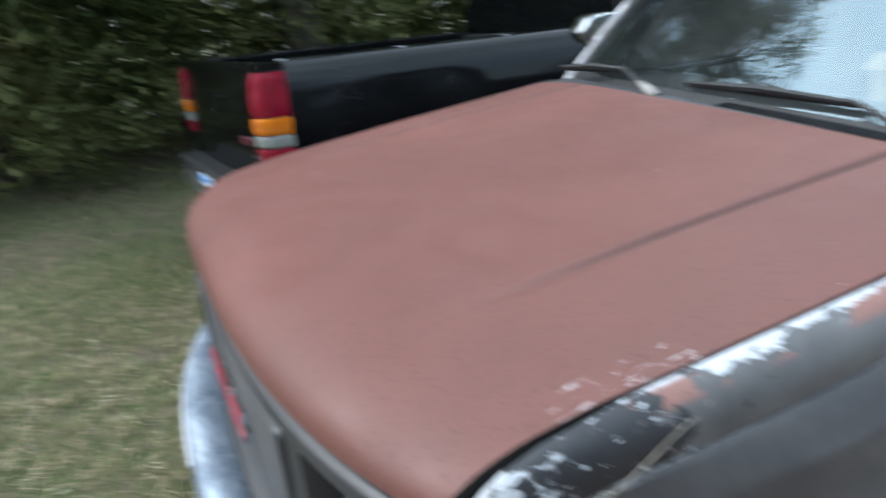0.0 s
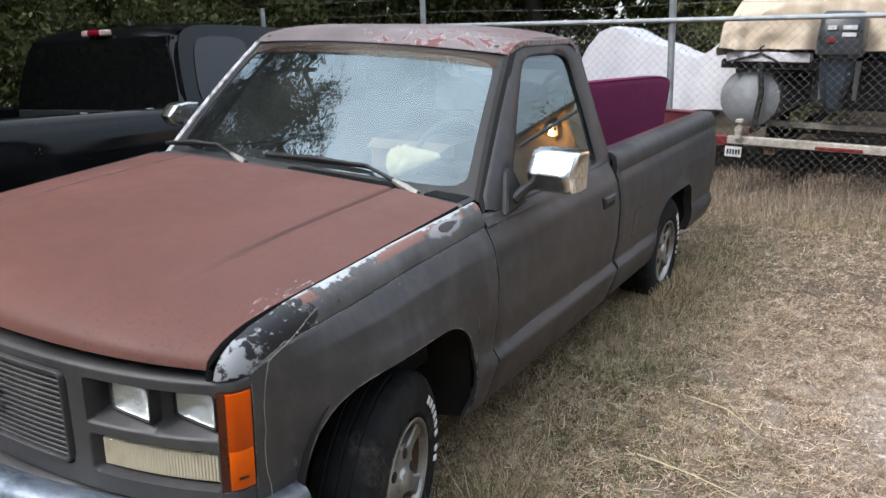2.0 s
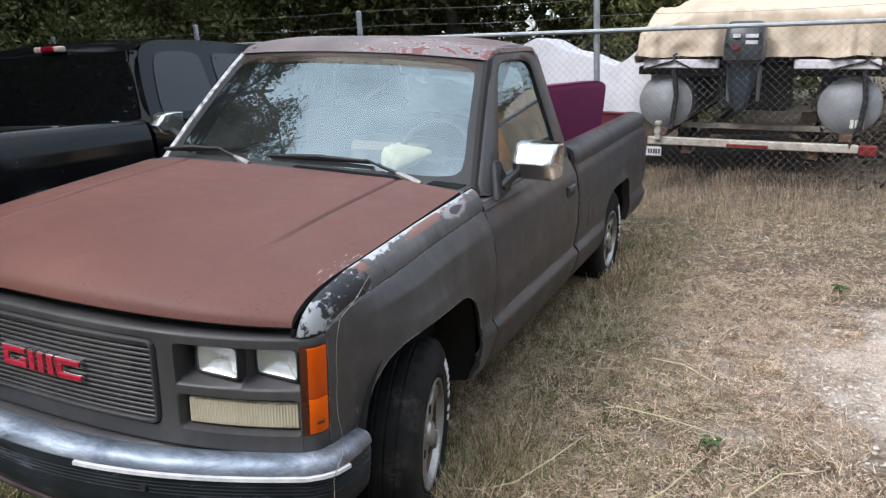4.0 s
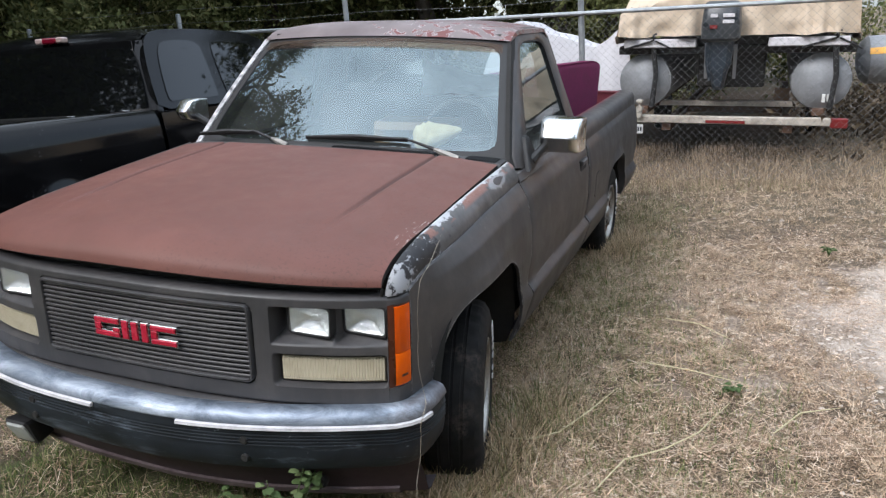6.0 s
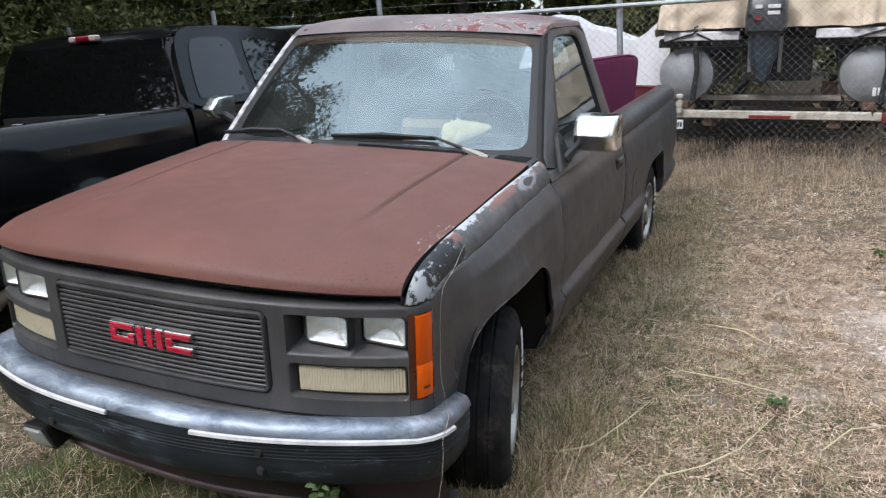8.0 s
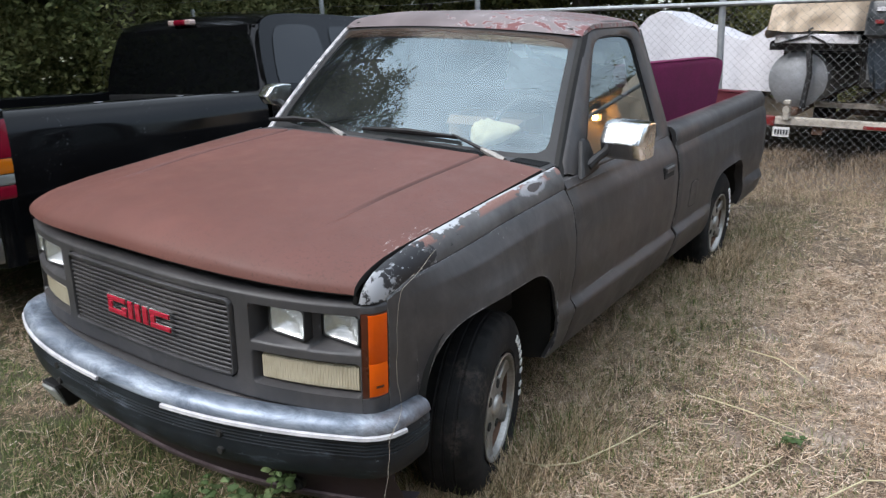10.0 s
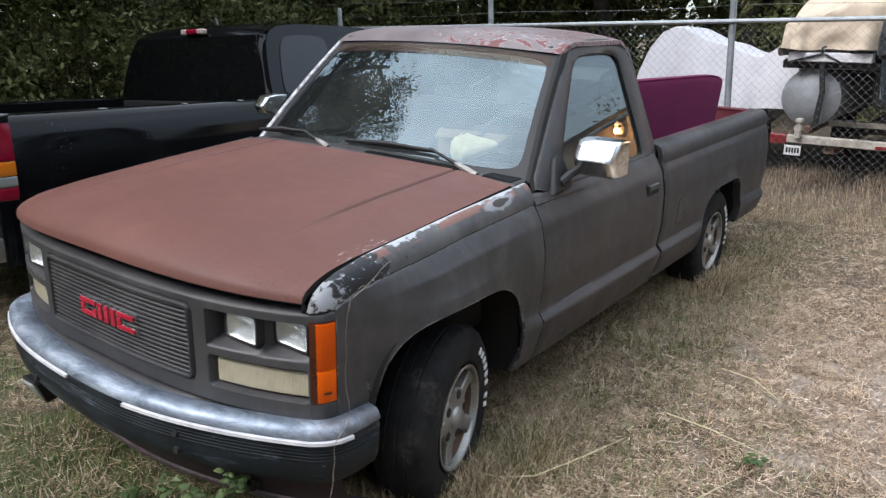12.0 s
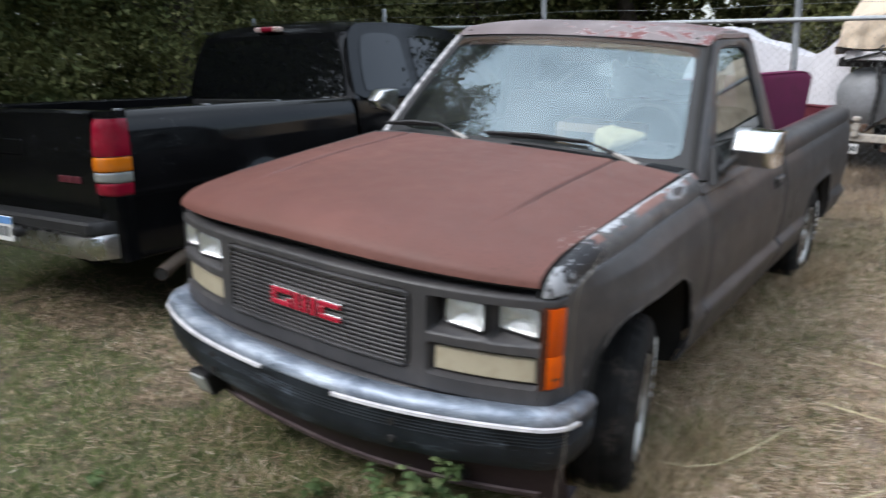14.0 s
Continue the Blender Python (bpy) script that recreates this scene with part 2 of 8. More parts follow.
def grey_primer(name="grey_primer", edges=True, lift=1.0, brown=0.15):
    n = Nodes(name)
    broad, mid, grain = n.noise(1.1, 4), n.noise(7, 6, 0.65), n.noise(200, 3)
    col = n.ramp(broad, [(0.3, tuple(lift * c for c in (0.0205, 0.0200, 0.0209))), (0.7, tuple(lift * c for c in (0.044, 0.0425, 0.0445)))])
    col = n.mix(n.ramp(mid, [(0.42, 0.0), (0.75, 0.55)]), col, (0.064, 0.0585, 0.059))
    col = n.mix(n.ramp(n.noise(2.2, 5, 0.6), [(0.46 - 0.3 * brown, 0.0), (0.64, brown)]), col, tuple(lift * c for c in (0.050, 0.0375, 0.0335)))
    streak = n.ramp(n.noise(9, 5, 0.7, stretch=(1, 1, 0.15)), [(0.50, 0.0), (0.72, 0.55)])
    col = n.mix(streak, col, (0.078, 0.072, 0.070))
    # pale dust lying in soft clouds
    col = n.mix(n.ramp(n.noise(4.2, 6, 0.7, distort=0.8), [(0.50, 0.0), (0.70, 0.45)]), col, (0.095, 0.088, 0.086))
    chip = n.calc("MULTIPLY", n.ramp(n.noise(70, 4, 0.7), [(0.655, 0.0), (0.68, 1.0)]), n.ramp(n.noise(3.0, 2), [(0.55, 0.0), (0.7, 0.7)]))
    col = n.mix(chip, col, (0.24, 0.24, 0.25))
    if edges:
        # worn and chipped along sharp edges
        bev = n.t.nodes.new("ShaderNodeBevel")
        bev.samples = 4
        bev.inputs["Radius"].default_value = 0.006
        geo = n.t.nodes.new("ShaderNodeNewGeometry")
        dot = n.t.nodes.new("ShaderNodeVectorMath")
        dot.operation = "DOT_PRODUCT"
        n.link(bev.outputs[0], dot.inputs[0])
        n.link(geo.outputs["Normal"], dot.inputs[1])
        rim = n.ramp(dot.outputs["Value"], [(0.90, 1.0), (0.985, 0.0)])
        worn = n.ramp(n.noise(28, 5, 0.7), [(0.45, 0.0), (0.56, 0.8)])
        col = n.mix(n.calc("MULTIPLY", rim, worn), col, (0.34, 0.33, 0.33))
    n.bump(grain, 0.12, 0.001)
    return n.set(col, n.ramp(mid, [(0.3, 0.42), (0.7, 0.58)]), 0.0, 0.0, 0.5)


def peeled_paint():
    """Fender top: bare silver-white coat, brown primer islands and dark bare patches, by the flat map."""
    n = Nodes("peeled_fender_paint")
    s = n.split("UV")
    a, b = s[0], s[1]          # a: front to rear, b: crease to hood gap
    o = n.noise(26, 6, 0.62)
    o2 = n.noise(13, 5, 0.6, stretch=(1, 0.6, 1), distort=0.4)
    grey = n.ramp(n.noise(9, 5), [(0.3, (0.055, 0.052, 0.051)), (0.7, (0.112, 0.106, 0.105))])
    white = n.ramp(o, [(0.3, (0.27, 0.28, 0.292)), (0.7, (0.50, 0.51, 0.535))])
    edge = n.calc("ADD", b, n.calc("MULTIPLY", n.calc("SUBTRACT", o, 0.5), 1.0))
    bare = n.ramp(edge, [(0.66, 0.0), (0.71, 1.0)])
    col = n.mix(bare, grey, white)
    brown = n.ramp(n.calc("ADD", o2, n.calc("MULTIPLY", n.calc("SUBTRACT", b, 0.7), -0.25)), [(0.53, 0.0), (0.55, 1.0)])
    col = n.mix(n.calc("MULTIPLY", n.calc("MULTIPLY", brown, n.ramp(n.calc("ABSOLUTE", n.calc("SUBTRACT", b, 0.64)), [(0.10, 1.0), (0.17, 0.0)])), n.ramp(a, [(0.44, 0.0), (0.50, 1.0)])), col, (0.19, 0.09, 0.07))
    dark = n.ramp(n.calc("ADD", a, n.calc("MULTIPLY", n.calc("SUBTRACT", n.noise(14, 6, 0.7), 0.5), 0.7)), [(0.50, 1.0), (0.53, 0.0)])
    col = n.mix(dark, col, (0.014, 0.013, 0.015))
    blotch = n.calc("MULTIPLY", dark, n.ramp(n.noise(34, 6, 0.65, stretch=(1.6, 0.6, 1), distort=0.5), [(0.575, 0.0), (0.61, 1.0)]))
    col = n.mix(blotch, col, (0.36, 0.37, 0.39))
    tip = n.calc("MULTIPLY", n.ramp(n.calc("ADD", a, n.calc("MULTIPLY", n.calc("SUBTRACT", o, 0.5), 0.5)), [(0.24, 1.0), (0.28, 0.0)]), n.ramp(o2, [(0.57, 1.0), (0.60, 0.0)]))
    col = n.mix(tip, col, (0.33, 0.335, 0.35))
    # rusted-through spot near the cowl, with a bare rim
    ea, eb = n.calc("MULTIPLY", n.calc("SUBTRACT", a, 0.884), 27.0), n.calc("MULTIPLY", n.calc("SUBTRACT", b, 0.52), 8.0)
    hole = n.calc("ADD", n.calc("SQRT", n.calc("ADD", n.calc("MULTIPLY", ea, ea), n.calc("MULTIPLY", eb, eb))), n.calc("MULTIPLY", n.calc("SUBTRACT", o, 0.5), 1.6))
    col = n.mix(n.ramp(n.calc("MULTIPLY", hole, 0.5), [(0.62, 0.8), (0.8, 0.0)]), col, (0.30, 0.30, 0.31))
    col = n.mix(n.ramp(n.calc("MULTIPLY", hole, 0.5), [(0.38, 1.0), (0.42, 0.0)]), col, (0.035, 0.022, 0.018))
    n.bump(n.calc("ADD", bare, n.calc("MULTIPLY", o, 0.4)), 0.35, 0.0015)
    return n.set(col, n.ramp(o, [(0.3, 0.35), (0.7, 0.6)]), 0.0, 0.0, 0.5)


def roof_paint():
    n = Nodes("flaking_roof_paint")
    broad = n.noise(3.0, 5, 0.6)
    grey = n.ramp(broad, [(0.3, (0.12, 0.09375, 0.09375)), (0.7, (0.2025, 0.165, 0.165))])
    pn = n.noise(20, 6, 0.6, stretch=(0.8, 1.5, 1), distort=0.6)
    x, y, z = n.split()
    bias = n.calc("MULTIPLY", n.calc("SUBTRACT", n.calc("MINIMUM", x, 0.5), 0.36), 0.2)
    pn = n.calc("ADD", pn, bias)
    col = n.mix(n.ramp(pn, [(0.53, 0.0), (0.545, 1.0)]), grey, (0.42, 0.39, 0.3975))
    col = n.mix(n.ramp(pn, [(0.55, 0.0), (0.56, 1.0)]), col, (0.1425, 0.04125, 0.0375))
    n.bump(pn, 0.3, 0.002)
    return n.set(col, 0.5)


def glass(name, tint=(0.78, 0.84, 0.84), dust=0.05, rough=0.01, ior=1.75, film_value=(0.42, 0.43, 0.42), sheen=(0.9, 0.95, 0.95)):
    """A thin pane: clear, with mirror gloss by Fresnel and a film of dust."""
    n = Nodes(name)
    t = n.t
    clear = t.nodes.new("ShaderNodeBsdfTransparent")
    clear.inputs[0].default_value = (*tint, 1)
    gloss = t.nodes.new("ShaderNodeBsdfGlossy")
    gloss.inputs["Roughness"].default_value = rough
    gloss.inputs["Color"].default_value = (*sheen, 1)
    film = t.nodes.new("ShaderNodeBsdfDiffuse")
    film.inputs[0].default_value = (*film_value, 1)
    fr = t.nodes.new("ShaderNodeFresnel")
    fr.inputs[0].default_value = ior
    m1, m2 = t.nodes.new("ShaderNodeMixShader"), t.nodes.new("ShaderNodeMixShader")
    n.link(n.ramp(n.noise(4, 5), [(0.3, dust * 0.5), (0.7, dust * 1.6)]), m1.inputs[0])
    n.link(clear.outputs[0], m1.inputs[1])
    n.link(film.outputs[0], m1.inputs[2])
    n.link(fr.outputs[0], m2.inputs[0])
    n.link(m1.outputs[0], m2.inputs[1])
    n.link(gloss.outputs[0], m2.inputs[2])
    n.link(m2.outputs[0], n.out.inputs["Surface"])
    return n.mat


def lens(name, colour, rough=0.12, ribs=0.0, dirt=(0.2, 0.15, 0.1), trans=0.0, ribbing=0.5, coat=0.25):
    n = Nodes(name)
    col = n.mix(n.ramp(n.noise(18, 5), [(0.45, 0.0), (0.8, 0.35)]), colour, dirt)
    n.set(col, rough, 0.0, coat, 0.4 if coat else 0.25)
    n.p.inputs["Transmission Weight"].default_value = trans
    if ribs:
        w = n.t.nodes.new("ShaderNodeTexWave")
        w.inputs["Scale"].default_value = ribs
        n.link(n.coord(), w.inputs[0])
        n.bump(w.outputs["Fac"], ribbing, 0.003)
    return n.mat


def chrome(name, base=0.62, rough=0.13, wear=0.35, tint=(1, 1, 1), dull=(0.16, 0.17, 0.19)):
    n = Nodes(name)
    a, b = n.noise(5, 6, 0.65), n.noise(40, 5, 0.7)
    worn = n.ramp(n.calc("ADD", n.calc("MULTIPLY", a, 0.7), n.calc("MULTIPLY", b, 0.3)), [(0.42, 0.0), (0.68, wear)])
    col = n.mix(worn, tuple(base * c for c in tint), dull)
    rr = n.ramp(a, [(0.3, rough), (0.72, min(rough + 0.32, 1))])
    n.bump(b, 0.05, 0.001)
    return n.set(col, rr, 1.0)


def bumper_chrome():
    """Hazy bluish chrome with cloudy stains and dark pitted streaks."""
    n = Nodes("hazy_bumper_chrome")
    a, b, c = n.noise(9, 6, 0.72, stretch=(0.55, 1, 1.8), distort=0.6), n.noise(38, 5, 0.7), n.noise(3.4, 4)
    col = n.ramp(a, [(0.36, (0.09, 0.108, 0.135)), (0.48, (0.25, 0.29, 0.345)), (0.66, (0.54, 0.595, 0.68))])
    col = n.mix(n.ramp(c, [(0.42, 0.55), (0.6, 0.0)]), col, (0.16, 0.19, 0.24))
    col = n.mix(n.ramp(b, [(0.64, 0.0), (0.72, 0.6)]), col, (0.14, 0.13, 0.13))
    # the knocked ends are dusty and lightly rusted
    x = n.calc("ABSOLUTE", n.split()[0])
    ends = n.ramp(n.calc("ADD", x, n.calc("MULTIPLY", n.calc("SUBTRACT", n.noise(16, 5, 0.7), 0.5), 0.35)), [(0.80, 0.0), (0.92, 0.75)])
    col = n.mix(ends, col, (0.115, 0.10, 0.098))
    n.bump(b, 0.06, 0.001)
    return n.set(col, n.ramp(a, [(0.3, 0.60), (0.7, 0.48)]), 0.62)


def black_gloss():
    n = Nodes("black_car_paint")
    a, b = n.noise(2.2, 5), n.noise(90, 4, 0.7)
    col = n.ramp(a, [(0.3, (0.0025, 0.0026, 0.003)), (0.75, (0.006, 0.0062, 0.007))])
    chip = n.calc("MULTIPLY", n.ramp(n.noise(48, 5, 0.7), [(0.635, 0.0), (0.66, 0.8)]), n.ramp(n.noise(2.4, 3), [(0.52, 0.0), (0.62, 1.0)]))
    col = n.mix(chip, col, (0.10, 0.10, 0.105))
    scr = n.ramp(n.noise(20, 3, 0.6, stretch=(1, 0.25, 2.4), distort=1.0), [(0.72, 0.0), (0.74, 0.35)])
    col = n.mix(scr, col, (0.12, 0.12, 0.13))
    n.bump(b, 0.03, 0.001)
    return n.set(col, n.ramp(a, [(0.3, 0.06), (0.7, 0.12)]), 0.0, 0.0, 0.28, 0.1)


def bumper_paint():
    """Dark blue-grey plastic with long pale scuffs."""
    n = Nodes("dark_blue_grey_bumper_paint")
    broad, grain = n.noise(5, 5), n.noise(60, 4, 0.7)
    col = n.ramp(broad, [(0.34, (0.004, 0.0055, 0.0075)), (0.74, (0.020, 0.026, 0.033))])
    scuff = n.noise(7, 6, 0.7, stretch=(0.5, 1.0, 3.0), distort=0.4)
    col = n.mix(n.ramp(scuff, [(0.55, 0.0), (0.72, 0.55)]), col, (0.15, 0.18, 0.22))
    col = n.mix(n.ramp(n.noise(30, 5, 0.7), [(0.66, 0.0), (0.7, 0.5)]), col, (0.20, 0.22, 0.25))
    n.bump(grain, 0.2, 0.002)
    return n.set(col, n.ramp(broad, [(0.3, 0.42), (0.7, 0.62)]), 0.0, 0.0, 0.32)


def ground_stuff():
    n = Nodes("dry_grass_ground")
    a, b, c, d = n.noise(0.55, 5, 0.6), n.noise(6, 6, 0.65), n.noise(70, 5, 0.7, stretch=(1, 2.2, 1)), n.noise(26, 4, 0.7, stretch=(2.6, 1, 1))
    straw = n.ramp(c, [(0.38, (0.030, 0.020, 0.014)), (0.5, (0.16, 0.114, 0.085)), (0.68, (0.50, 0.385, 0.295))])
    col = n.mix(n.ramp(b, [(0.4, 0.0), (0.65, 0.65)]), straw, (0.125, 0.09, 0.068))
    col = n.mix(n.ramp(n.noise(15, 5, 0.7), [(0.54, 0.0), (0.68, 0.75)]), col, (0.035, 0.025, 0.019))
    green = n.ramp(n.calc("ADD", n.calc("MULTIPLY", a, 0.6), n.calc("MULTIPLY", b, 0.4)), [(0.40, 0.0), (0.54, 0.85)])
    x, y, z = n.split()
    lush = n.calc("MULTIPLY", n.ramp(n.calc("ADD", n.calc("MULTIPLY", x, -0.25), n.calc("MULTIPLY", y, -0.3)), [(-0.1, 0.25), (0.3, 1.0)]), green)
    col = n.mix(lush, col, (0.075, 0.092, 0.036))
    # bare dusty soil where the straw is thin
    sx, sy = n.calc("MULTIPLY", n.calc("SUBTRACT", x, 2.0), 1.25), n.calc("MULTIPLY", n.calc("SUBTRACT", y, 1.55), 0.8)
    bare = n.calc("SUBTRACT", n.calc("ADD", 1.0, n.calc("MULTIPLY", n.calc("SUBTRACT", n.noise(4.5, 6, 0.65), 0.5), 2.2)), n.calc("SQRT", n.calc("ADD", n.calc("MULTIPLY", sx, sx), n.calc("MULTIPLY", sy, sy))))
    col = n.mix(n.ramp(bare, [(0.05, 0.0), (0.5, 0.8)]), col, n.ramp(d, [(0.34, (0.20, 0.150, 0.117)), (0.62, (0.56, 0.455, 0.375))]))
    # pale gravelly soil on the open side
    px, py = n.calc("MULTIPLY", n.calc("SUBTRACT", x, 2.95), 1.1), n.calc("MULTIPLY", n.calc("SUBTRACT", y, 1.6), 0.62)
    gx = n.calc("SUBTRACT", n.calc("ADD", 1.0, n.calc("MULTIPLY", n.calc("SUBTRACT", n.noise(2.6, 5), 0.5), 1.6)), n.calc("SQRT", n.calc("ADD", n.calc("MULTIPLY", px, px), n.calc("MULTIPLY", py, py))))
    col = n.mix(n.calc("MULTIPLY", n.ramp(gx, [(0.1, 0.0), (0.5, 0.85)]), n.ramp(n.calc("MULTIPLY", y, 0.1), [(0.40, 1.0), (0.47, 0.0)])), col, n.ramp(d, [(0.3, (0.52, 0.44, 0.375)), (0.7, (0.78, 0.69, 0.61))]))
    n.bump(n.calc("ADD", c, n.calc("MULTIPLY", b, 2.0)), 0.8, 0.02)
    return n.set(col, 0.9, 0.0, 0.0, 0.25)


def blades(name, stops, back=0.3, spec=0.3, rot=None, fresh=None):
    """Grass or leaves: a hue for each piece, light passing through."""
    n = Nodes(name)
    g = n.t.nodes.new("ShaderNodeNewGeometry")
    col = n.ramp(g.outputs["Random Per Island"], stops)
    if rot:
        # clumps of rotted brown straw, in small and large patches
        col = n.mix(n.ramp(n.noise(16, 4, 0.65), [(0.48, 0.0), (0.64, 0.5)]), col, rot)
        col = n.mix(n.ramp(n.noise(2.6, 3), [(0.50, 0.0), (0.68, 0.2)]), col, rot)
    if fresh:
        # broad patches of younger, lighter growth
        col = n.mix(n.ramp(n.noise(0.55, 4, 0.6), [(0.46, 0.0), (0.66, 0.75)]), col, fresh)
    n.set(col, 0.65, 0.0, 0.0, spec)
    tr = n.t.nodes.new("ShaderNodeBsdfTranslucent")
    n.link(col, tr.inputs[0])
    m = n.t.nodes.new("ShaderNodeMixShader")
    m.inputs[0].default_value = back
    n.link(n.p.outputs[0], m.inputs[1])
    n.link(tr.outputs[0], m.inputs[2])
    n.link(m.outputs[0], n.out.inputs["Surface"])
    return n.mat


M_HOOD, M_GREY, M_PEEL, M_ROOF = hood_paint(), grey_primer(), peeled_paint(), roof_paint()
M_MOULD = grey_primer("grey_moulded_plastic", False, 1.2, 0.0)
M_CAB = grey_primer("brownish_grey_primer", True, 1.0, 0.6)
M_DARK = plain("dark_underbody", (0.008, 0.008, 0.008), (0.022, 0.02, 0.018), 0.85)
M_WELL = plain("dusty_wheel_well", (0.007, 0.0065, 0.006), (0.02, 0.018, 0.015), 0.9)
M_RUBBER = plain("black_rubber", (0.0072, 0.0072, 0.0078), (0.018, 0.018, 0.0192), 0.6, 20)
M_TYRE = muddy_rubber()
M_ALLOY = plain("dull_alloy", (0.20, 0.19, 0.175), (0.46, 0.45, 0.43), 0.42, 14, metal=0.75)
M_WHITE = plain("white_lettering", (0.62, 0.62, 0.60), (0.8, 0.8, 0.78), 0.6)
M_PLASTIC = plain("grey_black_plastic", (0.022, 0.022, 0.023), (0.05, 0.05, 0.052), 0.55)
M_CHROME = bumper_chrome()
M_MIRROR = chrome("mirror_chrome", 0.86, 0.03, 0.04)
M_STEEL = plain("galvanised_steel", (0.26, 0.28, 0.30), (0.44, 0.46, 0.47), 0.5, 12, metal=0.6)
M_BUMPDARK = bumper_paint()
M_LIP = plain("dusty_plastic_lip", (0.04, 0.024, 0.028), (0.15, 0.115, 0.118), 0.6, 9)
M_VALANCE = plain("dusty_maroon_plastic", (0.012, 0.006, 0.008), (0.036, 0.020, 0.024), 0.6, 6)
M_TRIM = plain("weathered_white_trim", (0.46, 0.45, 0.47), (0.74, 0.72, 0.74), 0.5, 20)
M_AMBER = lens("amber_lens", (0.66, 0.088, 0.002), 0.2, 40, (0.46, 0.05, 0.002), ribbing=0.04, coat=0.0)
M_AMBERLIT = lens("lit_amber_lens", (0.78, 0.115, 0.002), 0.2, 40, (0.6, 0.075, 0.002), ribbing=0.04, coat=0.0)
M_AMBEREDGE = plain("dark_red_lens_edge", (0.05, 0.012, 0.004), (0.10, 0.022, 0.007), 0.3)
M_PARK = lens("yellowed_lens", (0.46, 0.41, 0.30), 0.25, 40, (0.26, 0.21, 0.13), ribbing=0.5)
M_REDLENS = lens("red_lens", (0.23, 0.006, 0.022), 0.12, 0, (0.05, 0.004, 0.006))
M_ORANGELENS = lens("orange_lens", (0.60, 0.16, 0.006), 0.12)
M_CLEARLENS = lens("clear_lens", (0.24, 0.25, 0.235), 0.15)
M_CARGO = lens("pinkish_clear_lens", (0.52, 0.38, 0.34), 0.2)
M_LENSDIM = lens("dusty_clear_lens", (0.34, 0.35, 0.33), 0.2)
M_EMBLEM = plain("red_enamel", (0.33, 0.008, 0.026), (0.45, 0.015, 0.045), 0.25, coat=0.5)
M_GLASS = glass("windscreen_glass", (0.82, 0.89, 0.89), 0.02, 0.0, 2.4, (0.5, 0.55, 0.58), (0.80, 0.95, 0.99))
M_GLASS2 = glass("side_window_glass", (0.46, 0.52, 0.52), 0.10, 0.0, 1.8, (0.28, 0.31, 0.31), (0.85, 0.92, 0.93))
M_LENSGLASS = glass("headlamp_glass", (0.95, 0.96, 0.96), 0.06, 0.03, 1.45, (0.8, 0.82, 0.82))
M_BLACK = black_gloss()
M_MAROON = plain("maroon_paint", (0.07, 0.010, 0.017), (0.125, 0.023, 0.032), 0.45)
M_PLUM = plain("plum_velour", (0.096, 0.0056, 0.04), (0.144, 0.0112, 0.0624), 0.9, 10, bump=0.4, spec=0.15)
M_PLUM.node_tree.nodes["Principled BSDF"].inputs["Sheen Weight"].default_value = 0.10
M_DASH = plain("grey_dashboard", (0.025, 0.026, 0.028), (0.05, 0.052, 0.055), 0.7)
M_VISOR = plain("tan_visor_cloth", (0.26, 0.21, 0.15), (0.38, 0.31, 0.23), 0.9, 10)
M_CARD = plain("brown_cardboard", (0.20, 0.145, 0.09), (0.30, 0.225, 0.15), 0.85, 8)
M_SHEET = plain("white_streak_sheet", (0.66, 0.68, 0.70), (0.84, 0.85, 0.86), 0.35, 6)
M_SEAT = plain("grey_cloth_seat", (0.035, 0.032, 0.03), (0.065, 0.06, 0.057), 0.9)
M_RAG = plain("cream_cloth", (0.50, 0.45, 0.26), (0.72, 0.67, 0.44), 0.9, 20, bump=0.5)
M_TAN = plain("tan_canvas", (0.45, 0.36, 0.265), (0.61, 0.50, 0.385), 0.85, 3, bump=0.4)
M_DULLCHROME = chrome("dirty_chrome", 0.6, 0.15, 0.6)
M_PIPE = plain("rusty_exhaust_pipe", (0.045, 0.03, 0.022), (0.13, 0.095, 0.07), 0.6, 14, metal=0.3)
M_TARP = plain("white_tarpaulin", (0.496, 0.488, 0.52), (0.64, 0.632, 0.664), 0.6, 3)
M_ALU = plain("dull_aluminium", (0.20, 0.21, 0.22), (0.34, 0.35, 0.37), 0.62, 5, metal=0.35)
M_OUTBOARD = plain("dark_grey_engine_cowl", (0.025, 0.03, 0.034), (0.055, 0.06, 0.066), 0.35)
M_LEG = plain("dark_blue_engine_paint", (0.012, 0.018, 0.026), (0.03, 0.043, 0.058), 0.4)
M_BOARD = plain("tan_board", (0.13, 0.075, 0.04), (0.24, 0.14, 0.075), 0.8, 6)
M_BAR = plain("chipped_white_steel", (0.275, 0.2375, 0.1938), (0.65, 0.6, 0.525), 0.6, 9)
M_RUST = plain("rusty_steel", (0.06, 0.03, 0.018), (0.15, 0.085, 0.055), 0.85, 9)
M_RED = plain("red_reflector", (0.14, 0.008, 0.008), (0.22, 0.016, 0.016), 0.4)
M_WALL = plain("tan_siding", (0.24, 0.19, 0.13), (0.33, 0.27, 0.185), 0.8, 2)
M_BROWN = plain("dark_fascia_board", (0.03, 0.025, 0.02), (0.06, 0.05, 0.04), 0.8)
M_BARK = plain("bark", (0.035, 0.028, 0.022), (0.10, 0.085, 0.07), 0.9, 6, bump=0.8, dist=0.02)
M_GROUND = ground_stuff()
